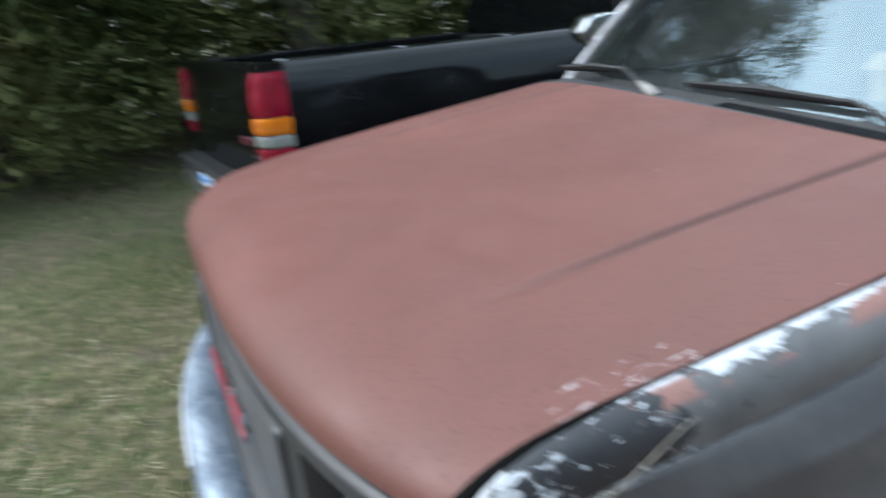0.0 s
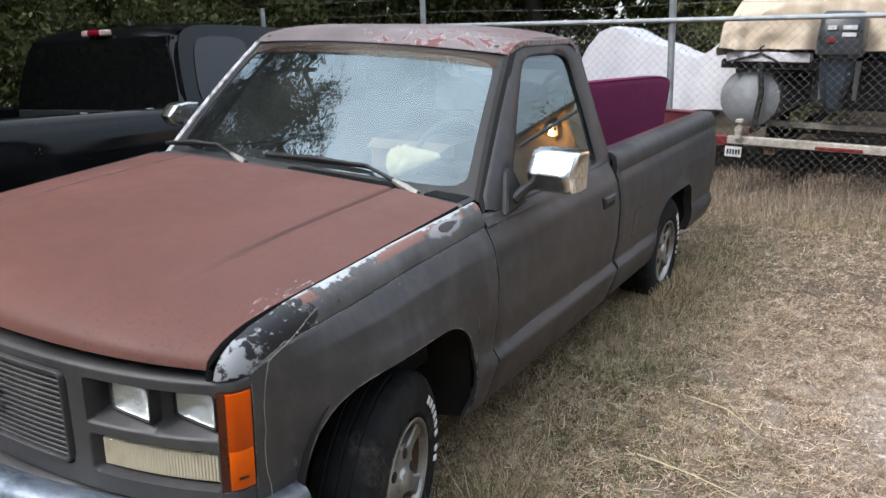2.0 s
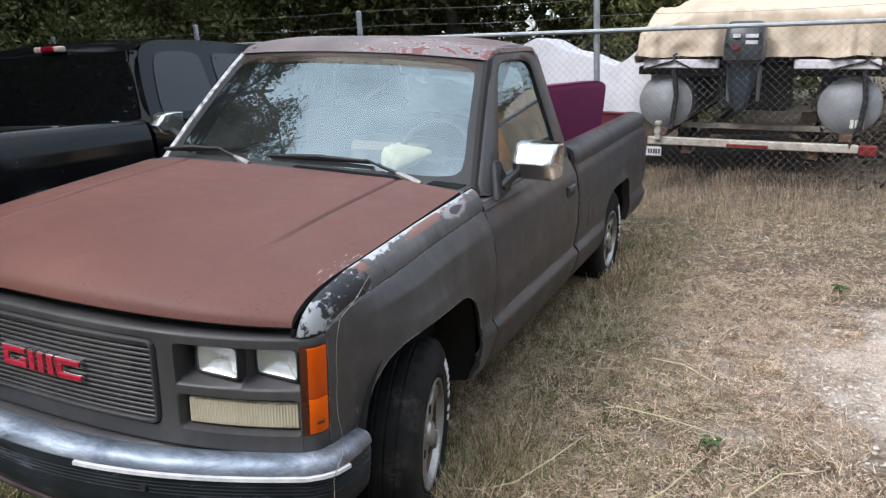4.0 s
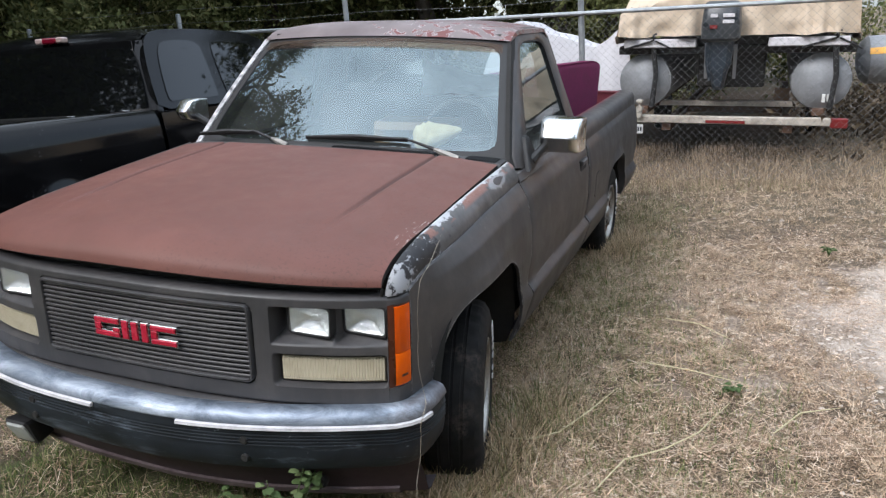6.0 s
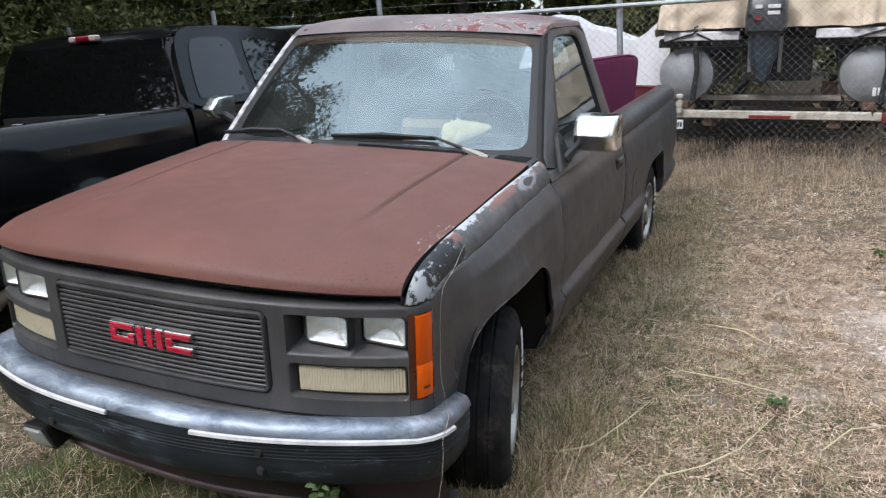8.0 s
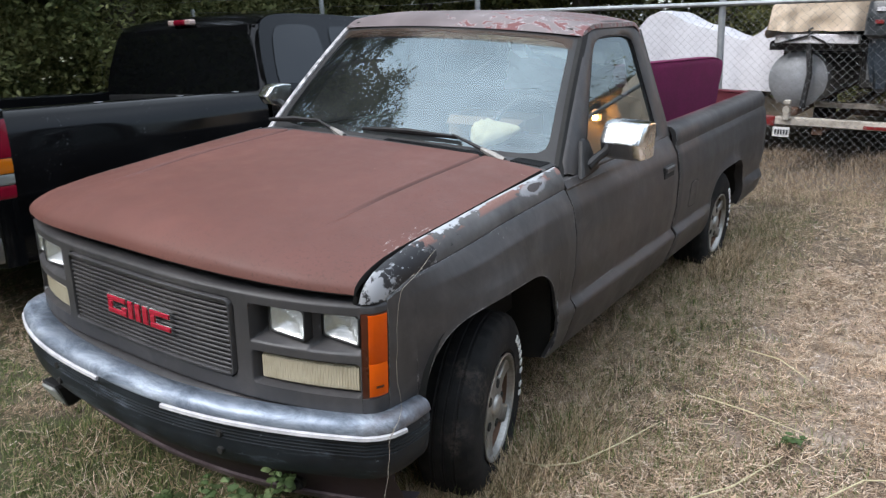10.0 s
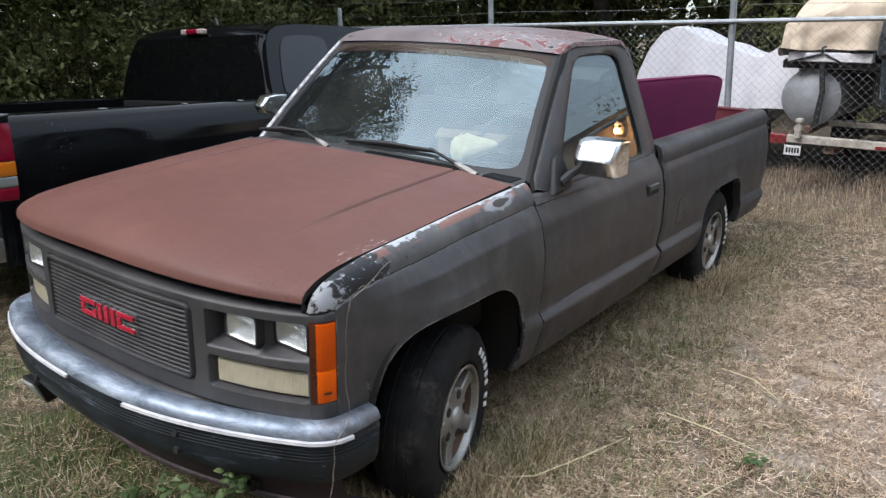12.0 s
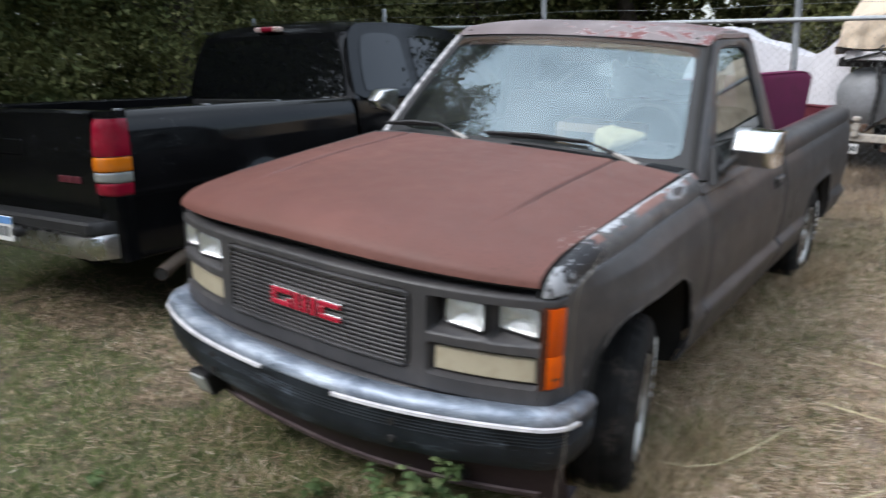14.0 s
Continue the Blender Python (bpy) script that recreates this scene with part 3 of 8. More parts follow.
M_STRAW = blades("straw_blades", [(0.0, (0.07, 0.045, 0.03)), (0.25, (0.34, 0.235, 0.158)), (0.55, (0.82, 0.605, 0.43)), (0.72, (0.30, 0.235, 0.145)), (0.88, (0.86, 0.70, 0.53)), (1.0, (0.95, 0.83, 0.68))], rot=(0.15, 0.10, 0.068))
M_TUFT = blades("olive_brown_blades", [(0.0, (0.05, 0.04, 0.02)), (0.25, (0.16, 0.122, 0.062)), (0.5, (0.38, 0.285, 0.165)), (0.75, (0.66, 0.50, 0.32)), (1.0, (0.92, 0.72, 0.51))])
M_PALE = blades("bleached_straw", [(0.0, (0.22, 0.15, 0.105)), (0.5, (0.64, 0.47, 0.345)), (1.0, (0.93, 0.78, 0.64))])
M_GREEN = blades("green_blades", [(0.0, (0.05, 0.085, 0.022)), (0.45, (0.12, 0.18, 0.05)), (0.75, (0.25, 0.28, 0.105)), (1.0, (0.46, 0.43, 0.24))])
M_LEAF = blades("tree_leaves", [(0.0, (0.03656, 0.04876, 0.0198)), (0.6, (0.06906, 0.08626, 0.033)), (1.0, (0.1219, 0.1313, 0.0462))], 0.2, 0.06, fresh=(0.21, 0.205, 0.08))
M_LEAF2 = blades("yellowing_leaves", [(0.0, (0.08, 0.095, 0.04)), (0.6, (0.17, 0.18, 0.075)), (1.0, (0.29, 0.275, 0.12))], 0.3, 0.1)
M_DRYLEAF = blades("dry_brown_leaves", [(0.0, (0.035, 0.026, 0.018)), (0.6, (0.10, 0.075, 0.05)), (1.0, (0.20, 0.155, 0.10))], 0.2, 0.1)
M_STALK = plain("straw_stalk", (0.38, 0.33, 0.19), (0.62, 0.55, 0.36), 0.9, 30)
M_DEAD = blades("dead_brown_weeds", [(0.0, (0.13, 0.092, 0.062)), (0.5, (0.38, 0.28, 0.19)), (1.0, (0.72, 0.57, 0.40))])
M_REFLECTION = plain("orange_reflection_colour", (0.75, 0.30, 0.03), (0.9, 0.48, 0.08), 0.35, 6)
M_WEED = blades("weed_leaves", [(0.0, (0.045, 0.075, 0.026)), (0.6, (0.09, 0.135, 0.05)), (1.0, (0.16, 0.20, 0.09))], 0.25, 0.2)
M_STONE = plain("pale_limestone", (0.44, 0.38, 0.33), (0.70, 0.62, 0.55), 0.85, 20)
M_SILVER = plain("peeling_silver_paint", (0.02, 0.02, 0.022), (0.74, 0.72, 0.73), 0.45, 26, bump=0.4, fine=24)
M_SUNBAND = glass("brown_sun_strip", (0.80, 0.70, 0.60), 0.16, 0.05, 1.2, (0.22, 0.15, 0.12))
M_WIRE = plain("zinc_wire", (0.157, 0.163, 0.1691), (0.2416, 0.2476, 0.2536), 0.6, 12)
M_ARM = plain("worn_wiper_arm", (0.10, 0.095, 0.09), (0.38, 0.36, 0.33), 0.45, 26, metal=0.3)
M_VINE = plain("dead_vine", (0.20, 0.17, 0.135), (0.42, 0.38, 0.32), 0.9, 30)

# ---------------------------------------------------------------- ground
def height(x, y):
    """Gentle unevenness of the yard."""
    return 0.02 * noise.noise(Vector((x * 0.7, y * 0.7, 3.1))) + 0.008 * noise.noise(Vector((x * 3.1, y * 3.1, 7.7))) - 0.004


def build_ground():
    near = np.linspace(-9, 9, 121)
    far = np.array([12, 16, 22, 30, 45, 70, 120, 250, 600])
    axis = np.concatenate([-far[::-1], near, far])
    p = [[(x, y + 3, height(x, y + 3) if max(abs(x), abs(y)) < 14 else 0.0) for y in axis] for x in axis]
    g = Geo().grid(p)
    tagged(part("ground", g, M_GROUND), "dry trampled grass ground with pale gravelly soil", "ground", kind="structure")


build_ground()

# ---------------------------------------------------------------- grey pickup truck with a red primer hood
# its own frame: x to its left side, y to its tail, z up, front axle at y = 0; it leans on flat tyres
truck = thing("pickup_truck", pose(0, 0, 0.085, 0, 4.0, 0), "weathered grey primer pickup truck with red oxide hood, flat tyres", "pickup truck")


def fascia_y(x):
    return -0.842 + 0.13 * x * x + 0.145 * x**4 - 0.04 * ease(-x, 0.05, 0.8)


def bump_y(x):
    # the passenger end is knocked forward
    return -0.965 + 0.31 * x * x - 0.07 * ease(-x, 0.05, 0.85)


SIDE_Z = [0.20, 0.25, 0.31, 0.38, 0.430, 0.442, 0.474, 0.484, 0.60, 0.75, 0.86, 0.905, 0.93]
SIDE_X = [0.860, 0.886, 0.910, 0.932, 0.946, 0.945, 0.917, 0.917, 0.932, 0.930, 0.909, 0.884, 0.868]


def side_x(z):
    return curve_at(z, SIDE_Z, SIDE_X)


def crease_z(y):
    return curve_at(y, [-0.72, -0.64, -0.51, 0.0, 0.5, 1.8], [0.824, 0.826, 0.862, 0.908, 0.932, 0.945])


def taper(y):
    """How far the body side has drawn in towards the nose."""
    return ease(-y, 0.12, 0.72) ** 1.2


def arch(y, yc, hw, top, base=0.2, power=3.4):
    power = power if y < yc else power + 0.4
    t = abs((y - yc) / hw)
    return base if t >= 1 else base + (top - base) * (1 - t**power) ** (1 / power)


def skin_x(y, z, yc=None, hw=0.0, top=0.0):
    """Body side, its crease brought to the crease line, with a flare round a wheel arch."""
    c = crease_z(y)
    # the rub moulding falls slightly towards the tail
    zz = z + 0.016 * (y - 1.2) * (1 - ease(z, 0.55, 0.7)) if z < 0.7 else 0.7 + (z - 0.7) * (0.93 - 0.7) / (c - 0.7)
    x = side_x(zz)
    x -= taper(y) * (x - 0.838)
    if yc is not None:
        t = math.hypot((y - yc) / hw, (z - 0.2) / (top - 0.2))
        d = (t - 1.0) * 0.43
        # the rub moulding fades out beside the arch
        if z < 0.62:
            k = math.exp(-((max(d, 0) / 0.09) ** 2)) * ease(z, 0.25, 0.42)
            x += k * (curve_at(z, [0.2, 0.62], [0.915, 0.933]) - side_x(zz))
        x += 0.017 * math.exp(-((max(d, 0) / 0.05) ** 2)) * ease(z, 0.25, 0.42)
    return x


# hood
def hood_top(x, y):
    e = min(abs(x) / 0.79, 1.0)
    zc = curve_at(y, [-0.9, -0.5, 0.0, 0.45], [0.955, 0.992, 1.026, 1.05])
    cr = curve_at(y, [-0.9, -0.5, 0.0, 0.45], [0.062, 0.044, 0.036, 0.026])
    a = abs(x + 0.022)
    k = ease(y, -0.62, -0.1)
    flat = 0.10 * min(a / 0.54, 1.0) ** 2 + 0.90 * (max(a - 0.54, 0.0) / 0.25) ** 1.15
    drop = cr * (flat * k + e**2.3 * (1 - k))
    return zc - drop - 0.007 - (0.011 if x > 0 else 0.018) * math.exp(-(((a - 0.538) / 0.010) ** 2)) * ease(y, -0.62, -0.2)


def build_hood():
    g = Geo()
    xs = np.concatenate([np.linspace(-0.790, -0.597, 9), np.linspace(-0.582, -0.538, 15), np.linspace(-0.52, 0.476, 25), np.linspace(0.494, 0.538, 15), np.linspace(0.553, 0.790, 10)])
    rows = []
    for s in np.linspace(0, 1, 34):
        row = []
        for x in xs:
            yf = fascia_y(x) - 0.008
            y = yf + (0.415 - yf) * s**1.7
            d = min((y - yf) / 0.15, 1.0)
            lip = 0.857 + 0.015 * (1 - (x / 0.79) ** 2)
            z = lip + (hood_top(x, y) - lip) * (1 - (1 - d) ** 2.3) ** (1 / 2.3)
            row.append((x, y, z))
        inner = [(math.copysign(abs(q[0]) - 0.004, q[0]), q[1], q[2] - 0.028) for q in (row[0], row[-1])]
        rows.append([inner[0]] + row + [inner[1]])
    under = [(q[0], q[1] + 0.02, q[2] - 0.012) for q in rows[0]]
    back = [(q[0], q[1] + 0.002, q[2] - 0.02) for q in rows[-1]]
    n = len(rows[0]) - 1
    # dark slots on the turned-down edges paint in the shade of the gap
    slots = [[1] * n] + [[1] + [0] * (n - 2) + [1] for _ in range(len(rows))]
    g.grid([under] + rows + [back], flip=True, slots=slots)
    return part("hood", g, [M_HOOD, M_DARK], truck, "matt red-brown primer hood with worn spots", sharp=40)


build_hood()


# fender
def build_fender(sign):
    g = Geo()
    yc, hw, top = -0.09, 0.425, 0.699
    ys = np.concatenate([np.linspace(-0.629, yc - hw - 0.004, 5), yc - hw * np.cos(np.linspace(0.02, math.pi - 0.02, 36)), np.linspace(yc + hw + 0.004, 0.468, 5)])
    rows = []
    for y in ys:
        c = crease_z(y)
        inside = abs(y - yc) < hw
        low = arch(y, yc, hw, top) if inside else (0.47 if y < 0 else 0.255)
        low = max(low, 0.258 + 0.03 * (1 - ease(y, 0.31, 0.37)) if y > 0 else 0.30)
        zs = low + (c - 0.004 - low) * np.linspace(0, 1, 34)
        row = [(skin_x(y, low, yc, hw, top) - 0.014, y, low + 0.004)]
        row += [(skin_x(y, z, yc, hw, top), y, z) for z in zs]
        row.append((row[-1][0] - 0.007, y, c + 0.001))
        # behind the wheel the arch runs forward again towards its foot
        if y > 0.25:
            w = 0.026 * (1 - ease(y, 0.335, 0.468))
            row = [(q[0], q[1] - w * ease(-q[2], -0.45, -0.27), q[2]) for q in row]
        rows.append(row)
    last = [(q[0] - 0.02, q[1] + 0.002, q[2]) for q in rows[-1]]
    g.grid(rows + [last], 0, flip=True)
    # front face of the side panel behind the corner lamp
    g.grid([[(q[0] - 0.05, q[1] + 0.01, q[2]) for q in rows[0]], rows[0]], 0, flip=True)
    # shoulder from the crease up to the hood gap
    rows = []
    for y in np.concatenate([[-0.6985, -0.697, -0.694, -0.69, -0.684], np.linspace(-0.676, -0.5, 14), np.linspace(-0.47, 0.472, 20)]):
        c = crease_z(y)
        xt = curve_at(y, [-0.72, -0.5, 0.0, 0.5], [0.797, 0.798, 0.803, 0.814])
        zt = curve_at(y, [-0.6985, -0.695, -0.687, -0.672, -0.64, -0.58, -0.45, 0.0, 0.5], [0.829, 0.846, 0.862, 0.880, 0.901, 0.921, 0.944, 0.982, 1.018])
        # the rounded nose of the shoulder stands on the band over the corner lamp
        edge = curve_at(y, [-0.699, -0.693, -0.676, -0.652, -0.628, -0.60], [0.801, 0.808, 0.826, 0.838, 0.843, 0.9])
        xc = max(min(skin_x(y, c) - 0.003, edge), xt + 0.003)
        front = ease(-y, 0.60, 0.64)
        row = [(xc - 0.004, y, c - 0.035 * (1 - front) - 0.001 * front), (xc - 0.003 * (1 - front), y, c + 0.001), (xc, y, c + 0.006 * (1 - front) + 0.003 * front)]
        for t in np.linspace(0.15, 1, 9):
            a = t * math.pi / 2
            row.append((xc + (xt - xc) * (1 - math.cos(a)) ** 0.8, y, row[2][2] + (zt - row[2][2]) * math.sin(a)))
        row += [(xt - 0.003, y, zt - 0.006), (xt - 0.004, y, zt - 0.09)]
        rows.append(row)
    n = len(rows[0]) - 1
    # the inner wall gets the dark slot as painted shade inside the hood gap
    g.grid(rows, 1, flip=True, slots=[[1] * (n - 1) + [2]] * (len(rows) - 1))
    return part("fender", g if sign > 0 else g.flipped(), [M_GREY, M_PEEL if sign > 0 else M_GREY, M_DARK], truck, "grey front fender with peeling top")


build_fender(1)
build_fender(-1)


def build_well(yc, hw, top, sign):
    g = Geo()
    rows = []
    for a in np.linspace(0, math.pi, 24):
        y = yc - (hw + 0.02) * math.cos(a)
        z = max(arch(y, yc, hw + 0.021, top + 0.02), 0.26)
        rows.append([(0.45, y, z), (0.70, y, z), (0.895, y, z)])
    # behind the wheel the liner hangs on down
    rows.append([(x, rows[-1][0][1], z) for x, z in ((0.45, 0.17), (0.70, 0.215), (0.86, 0.25))])
    g.grid(rows)
    inner = [(0.45, rows[0][0][1], 0.08)] + [r[0] for r in rows] + [(0.45, rows[-1][0][1], 0.08)]
    g.face([len(g.v) + i for i in range(len(inner))])
    g.v.extend(inner)
    part("wheel_well", g if sign > 0 else g.flipped(), M_WELL, truck)


for yc, top in ((-0.09, 0.699), (2.90, 0.635)):
    for sign in (1, -1):
        build_well(yc, 0.425, top, sign)


# door with its window frame
def cab_x(z):
    return 0.850 - (z - 0.965) * 0.335


OUT_YZ = [(0.515, 0.985), (0.66, 1.135), (0.82, 1.30), (0.955, 1.435), (1.03, 1.498), (1.12, 1.532), (1.24, 1.545), (1.40, 1.548), (1.54, 1.545), (1.645, 1.525), (1.705, 1.47), (1.735, 1.38), (1.765, 1.24), (1.795, 1.10), (1.812, 0.985), (1.812, 0.957), (1.5, 0.957), (1.2, 0.957), (0.9, 0.957), (0.6, 0.957)]
IN_YZ = [(0.735, 0.992), (0.80, 1.09), (0.93, 1.26), (1.03, 1.385), (1.072, 1.432), (1.115, 1.462), (1.18, 1.474), (1.34, 1.478), (1.47, 1.476), (1.545, 1.462), (1.572, 1.425), (1.582, 1.34), (1.60, 1.22), (1.618, 1.08), (1.622, 0.99), (1.605, 0.975), (1.4, 0.972), (1.2, 0.975), (0.98, 0.98), (0.78, 0.984)]


def round_off(pts, times=1):
    for _ in range(times):
        new_pts = []
        for i, q in enumerate(pts):
            r = pts[(i + 1) % len(pts)]
            new_pts += [tuple(0.75 * a + 0.25 * b for a, b in zip(q, r)), tuple(0.25 * a + 0.75 * b for a, b in zip(q, r))]
        pts = new_pts
    return pts


def build_cab_side(sign):
    out, inn = round_off(OUT_YZ), round_off(IN_YZ)

    def ring(pts, dx, shrink=0.0, other=None):
        res = []
        for i, (y, z) in enumerate(pts):
            if other:
                y, z = y + (other[i][0] - y) * shrink, z + (other[i][1] - z) * shrink
            res.append((cab_x(z) + dx, y, z))
        return res

    g = Geo()
    rings = [ring(out, -0.035), ring(out, -0.012), ring(out, 0.0, 0.07, inn), ring(out, 0.004, 0.5, inn), ring(inn, 0.002, 0.12, out), ring(inn, -0.004, 0.04, out)]
    g.grid(rings, loop=True)
    # black rubber round the glass
    g.grid([ring(inn, -0.003, 0.045, out), ring(inn, -0.002, 0.0), ring(inn, -0.03, 0.0)], 1, loop=True)
    part("cab_side", g if sign > 0 else g.flipped(), [M_CAB, M_RUBBER], truck, "grey cab pillar frame with black window seal", sharp=50)
    w = Geo()
    pts = ring(inn, -0.014)
    base = len(w.v)
    w.v.extend(pts)
    w.face(list(range(len(pts))))
    w.toward((1, 0, 0))
    win = part("door_window", w if sign > 0 else w.flipped(), M_GLASS2, truck, "door window glass with reflections", smooth=False)
    win.visible_shadow = False


def panel(y0, y1, zl, zh, zfun=None, arch_at=None, rows_n=22, ny=16, topcurve=None):
    """A body side panel between two seams, its edges turned in."""
    ys = np.linspace(y0, y1, ny)
    if arch_at:
        yc, hw, top = arch_at
        ys = np.concatenate([np.linspace(y0, yc - hw - 0.004, 10), yc - hw * np.cos(np.linspace(0.02, math.pi - 0.02, 34)), np.linspace(yc + hw + 0.004, y1, 8)])
    rows = []
    for y in ys:
        low = zl
        if arch_at and abs(y - yc) < hw:
            low = max(arch(y, yc, hw, top), zl)
        zs = np.concatenate([np.linspace(low, max(0.42, low + 0.01), 5), np.linspace(max(0.43, low + 0.02), max(0.48, low + 0.06), 8), np.linspace(max(0.5, low + 0.08), zh, rows_n)])
        row = [(skin_x(y, low) - 0.05, y, low + 0.004)] + [(skin_x(y, z, *(arch_at or ())) if arch_at else skin_x(y, z), y, z) for z in zs]
        if topcurve:
            row += [(x, y, z) for x, z in topcurve]
        rows.append(row)
    a = [(q[0] - 0.03, q[1] - 0.001, q[2]) for q in rows[0]]
    a2 = [(q[0] - 0.003, q[1] - 0.001, q[2]) for q in rows[0]]
    b = [(q[0] - 0.03, q[1] + 0.001, q[2]) for q in rows[-1]]
    b2 = [(q[0] - 0.003, q[1] + 0.001, q[2]) for q in rows[-1]]
    rows[0] = [(q[0], q[1] + 0.004, q[2]) for q in rows[0]]
    rows[-1] = [(q[0], q[1] - 0.004, q[2]) for q in rows[-1]]
    return [a, a2] + rows + [b2, b]


def build_door(sign):
    g = Geo()
    top = [(0.874, 0.935), (0.862, 0.95), (0.854, 0.962), (0.835, 0.968)]
    g.grid(panel(0.482, 1.765, 0.255, 0.925, topcurve=top), flip=True)
    door = part("door", g if sign > 0 else g.flipped(), M_CAB, truck, "closed grey primer door")
    h = Geo()
    h.box(0.905, 0.9275, 1.535, 1.69, 0.775, 0.84, 0.006)
    h2 = Geo()
    h2.box(0.915, 0.936, 1.545, 1.68, 0.808, 0.836, 0.005)
    part("handle_recess", h if sign > 0 else h.flipped(), M_DARK, door)
    part("door_handle", h2 if sign > 0 else h2.flipped(), M_GREY, door)


for sign in (1, -1):
    build_cab_side(sign)
    build_door(sign)


def build_roof():
    g = Geo()
    xs = np.linspace(-1, 1, 33)
    rows = []
    for s in np.linspace(0, 1, 26):
        row = []
        for u in xs:
            x = 0.672 * u
            yf, yr = 0.936 + 0.045 * u * u, 1.755 - 0.05 * u**4
            t = s
            y = yf + (yr - yf) * t
            e = abs(u)
            ztop = 1.583 - 0.045 * e**3
            zf, zr = 1.513 - 0.024 * u * u, 1.50 - 0.02 * u * u
            df, dr = min((y - yf) / 0.16, 1), min((yr - y) / 0.12, 1)
            z = ztop - (ztop - zf) * (1 - df) ** 2.4 - (ztop - zr) * (1 - dr) ** 2.4
            row.append((x, y, z))
        rows.append([(row[0][0] - 0.004, row[0][1], row[0][2] - 0.02)] + row + [(row[-1][0] + 0.004, row[-1][1], row[-1][2] - 0.02)])
    g.grid(rows, flip=True)
    part("roof", g, M_ROOF, truck, "faded roof with flaking red and white paint", sharp=60)


build_roof()


# windscreen
def screen(u, v):
    """Point of the windscreen: u from -1 to 1 across, v from 0 at its foot to 1."""
    hw = 0.788 + (0.655 - 0.788) * v
    yb, zb = 0.462 + 0.07 * u * u, 1.030 - 0.020 * u * u
    yt, zt = 0.944 + 0.045 * u * u, 1.506 - 0.028 * u * u
    b = 0.012 * math.sin(math.pi * v)
    return (hw * u, yb + (yt - yb) * v - b * 0.7, zb + (zt - zb) * v + b * 0.7)


def build_screen():
    g = Geo().grid([[screen(u, v) for v in np.linspace(0, 1, 14)] for u in np.linspace(-1, 1, 26)])
    w = part("windscreen", g, M_GLASS, truck, "dusty windscreen reflecting sky and branches")
    w.visible_shadow = False
    s = Geo()

    def rim(inset, up, corner):
        res = []
        for a in np.linspace(0, 2 * math.pi, 96, endpoint=False):
            c, d = math.cos(a), math.sin(a)
            k = 1 / (abs(c) ** corner + abs(d) ** corner) ** (1 / corner)
            res.append(Vector(screen(c * k * (1 - inset), 0.5 + 0.5 * d * k * (1 - inset * 1.7))) + Vector((0, -0.7, 0.7)) * up)
        return res

    s.grid([rim(-0.014, -0.01, 60), rim(-0.014, 0.004, 60), rim(0.010, 0.0045, 40), rim(0.046, 0.003, 13), rim(0.048, -0.002, 13)], loop=True)
    part("windscreen_seal", s, M_RUBBER, w)
    # brown sun strip along the top of the glass
    sb = Geo().grid([[Vector(screen(u * 0.97, v)) + Vector((0, -0.003, 0.003)) for v in np.linspace(0.90, 0.99, 4)] for u in np.linspace(-1, 1, 20)])
    part("sun_strip", sb, M_SUNBAND, w, "brown sun strip on glass").visible_shadow = False
    # cowl with louvres below the glass
    c = Geo()
    c.grid([[(x, 0.412, 1.008 + 0.03 * (1 - (x / 0.8) ** 2) - 0.018), (x, 0.43, 1.012 + 0.028 * (1 - (x / 0.8) ** 2)), (x, 0.475 + 0.07 * (x / 0.8) ** 2, 1.014 + 0.022 * (1 - (x / 0.8) ** 2))] for x in np.linspace(-0.8, 0.8, 30)])
    cowl = part("cowl", c, M_PLASTIC, truck, "dusty black cowl panel")
    for x in np.concatenate([np.arange(0.64, 0.775, 0.0125), np.arange(0.0, 0.56, 0.016)]):
        lv = Geo()
        z = 1.014 + 0.026 * (1 - (x / 0.8) ** 2)
        lv.box(x, x + 0.005, 0.432, 0.47 + 0.06 * (x / 0.8) ** 2, z - 0.004, z + 0.006, 0.001)
        part("louvre", lv, M_RUBBER, cowl)
    # A-pillar posts between glass and cab side
    for sign in (1, -1):
        a = Geo()
        rows = []
        for v in np.linspace(-0.02, 1.02, 12):
            x, y, z = screen(1.0, v)
            ox, oy, oz = cab_x(max(z - 0.01, 0.965)), 0.515 + (1.03 - 0.515) * v, 0.975 + (1.505 - 0.975) * v
            rows.append([(x - 0.005, y + 0.02, z - 0.01), (x + 0.002, y - 0.008, z + 0.008), (x + (0.02 if sign > 0 else 0.032), y - 0.004, z + 0.006), (ox - 0.006, oy + 0.012, oz), (ox - 0.016, oy + 0.05, oz - 0.02), (ox - 0.04, oy + 0.07, oz - 0.03)])
        if sign > 0:
            part("windscreen_pillar", a.grid(rows, flip=True), M_DARK, truck, "black seal along the windscreen pillar")
        else:
            a.grid([r[:3] for r in rows], flip=True)
            part("windscreen_pillar", a.flipped(), M_SILVER, truck, "peeling silver windscreen pillar")
            edge = Geo().grid([r[2:] for r in rows], flip=True)
            part("drip_rail", edge.flipped(), M_RUBBER, truck, "black rail along the windscreen pillar")


build_screen()


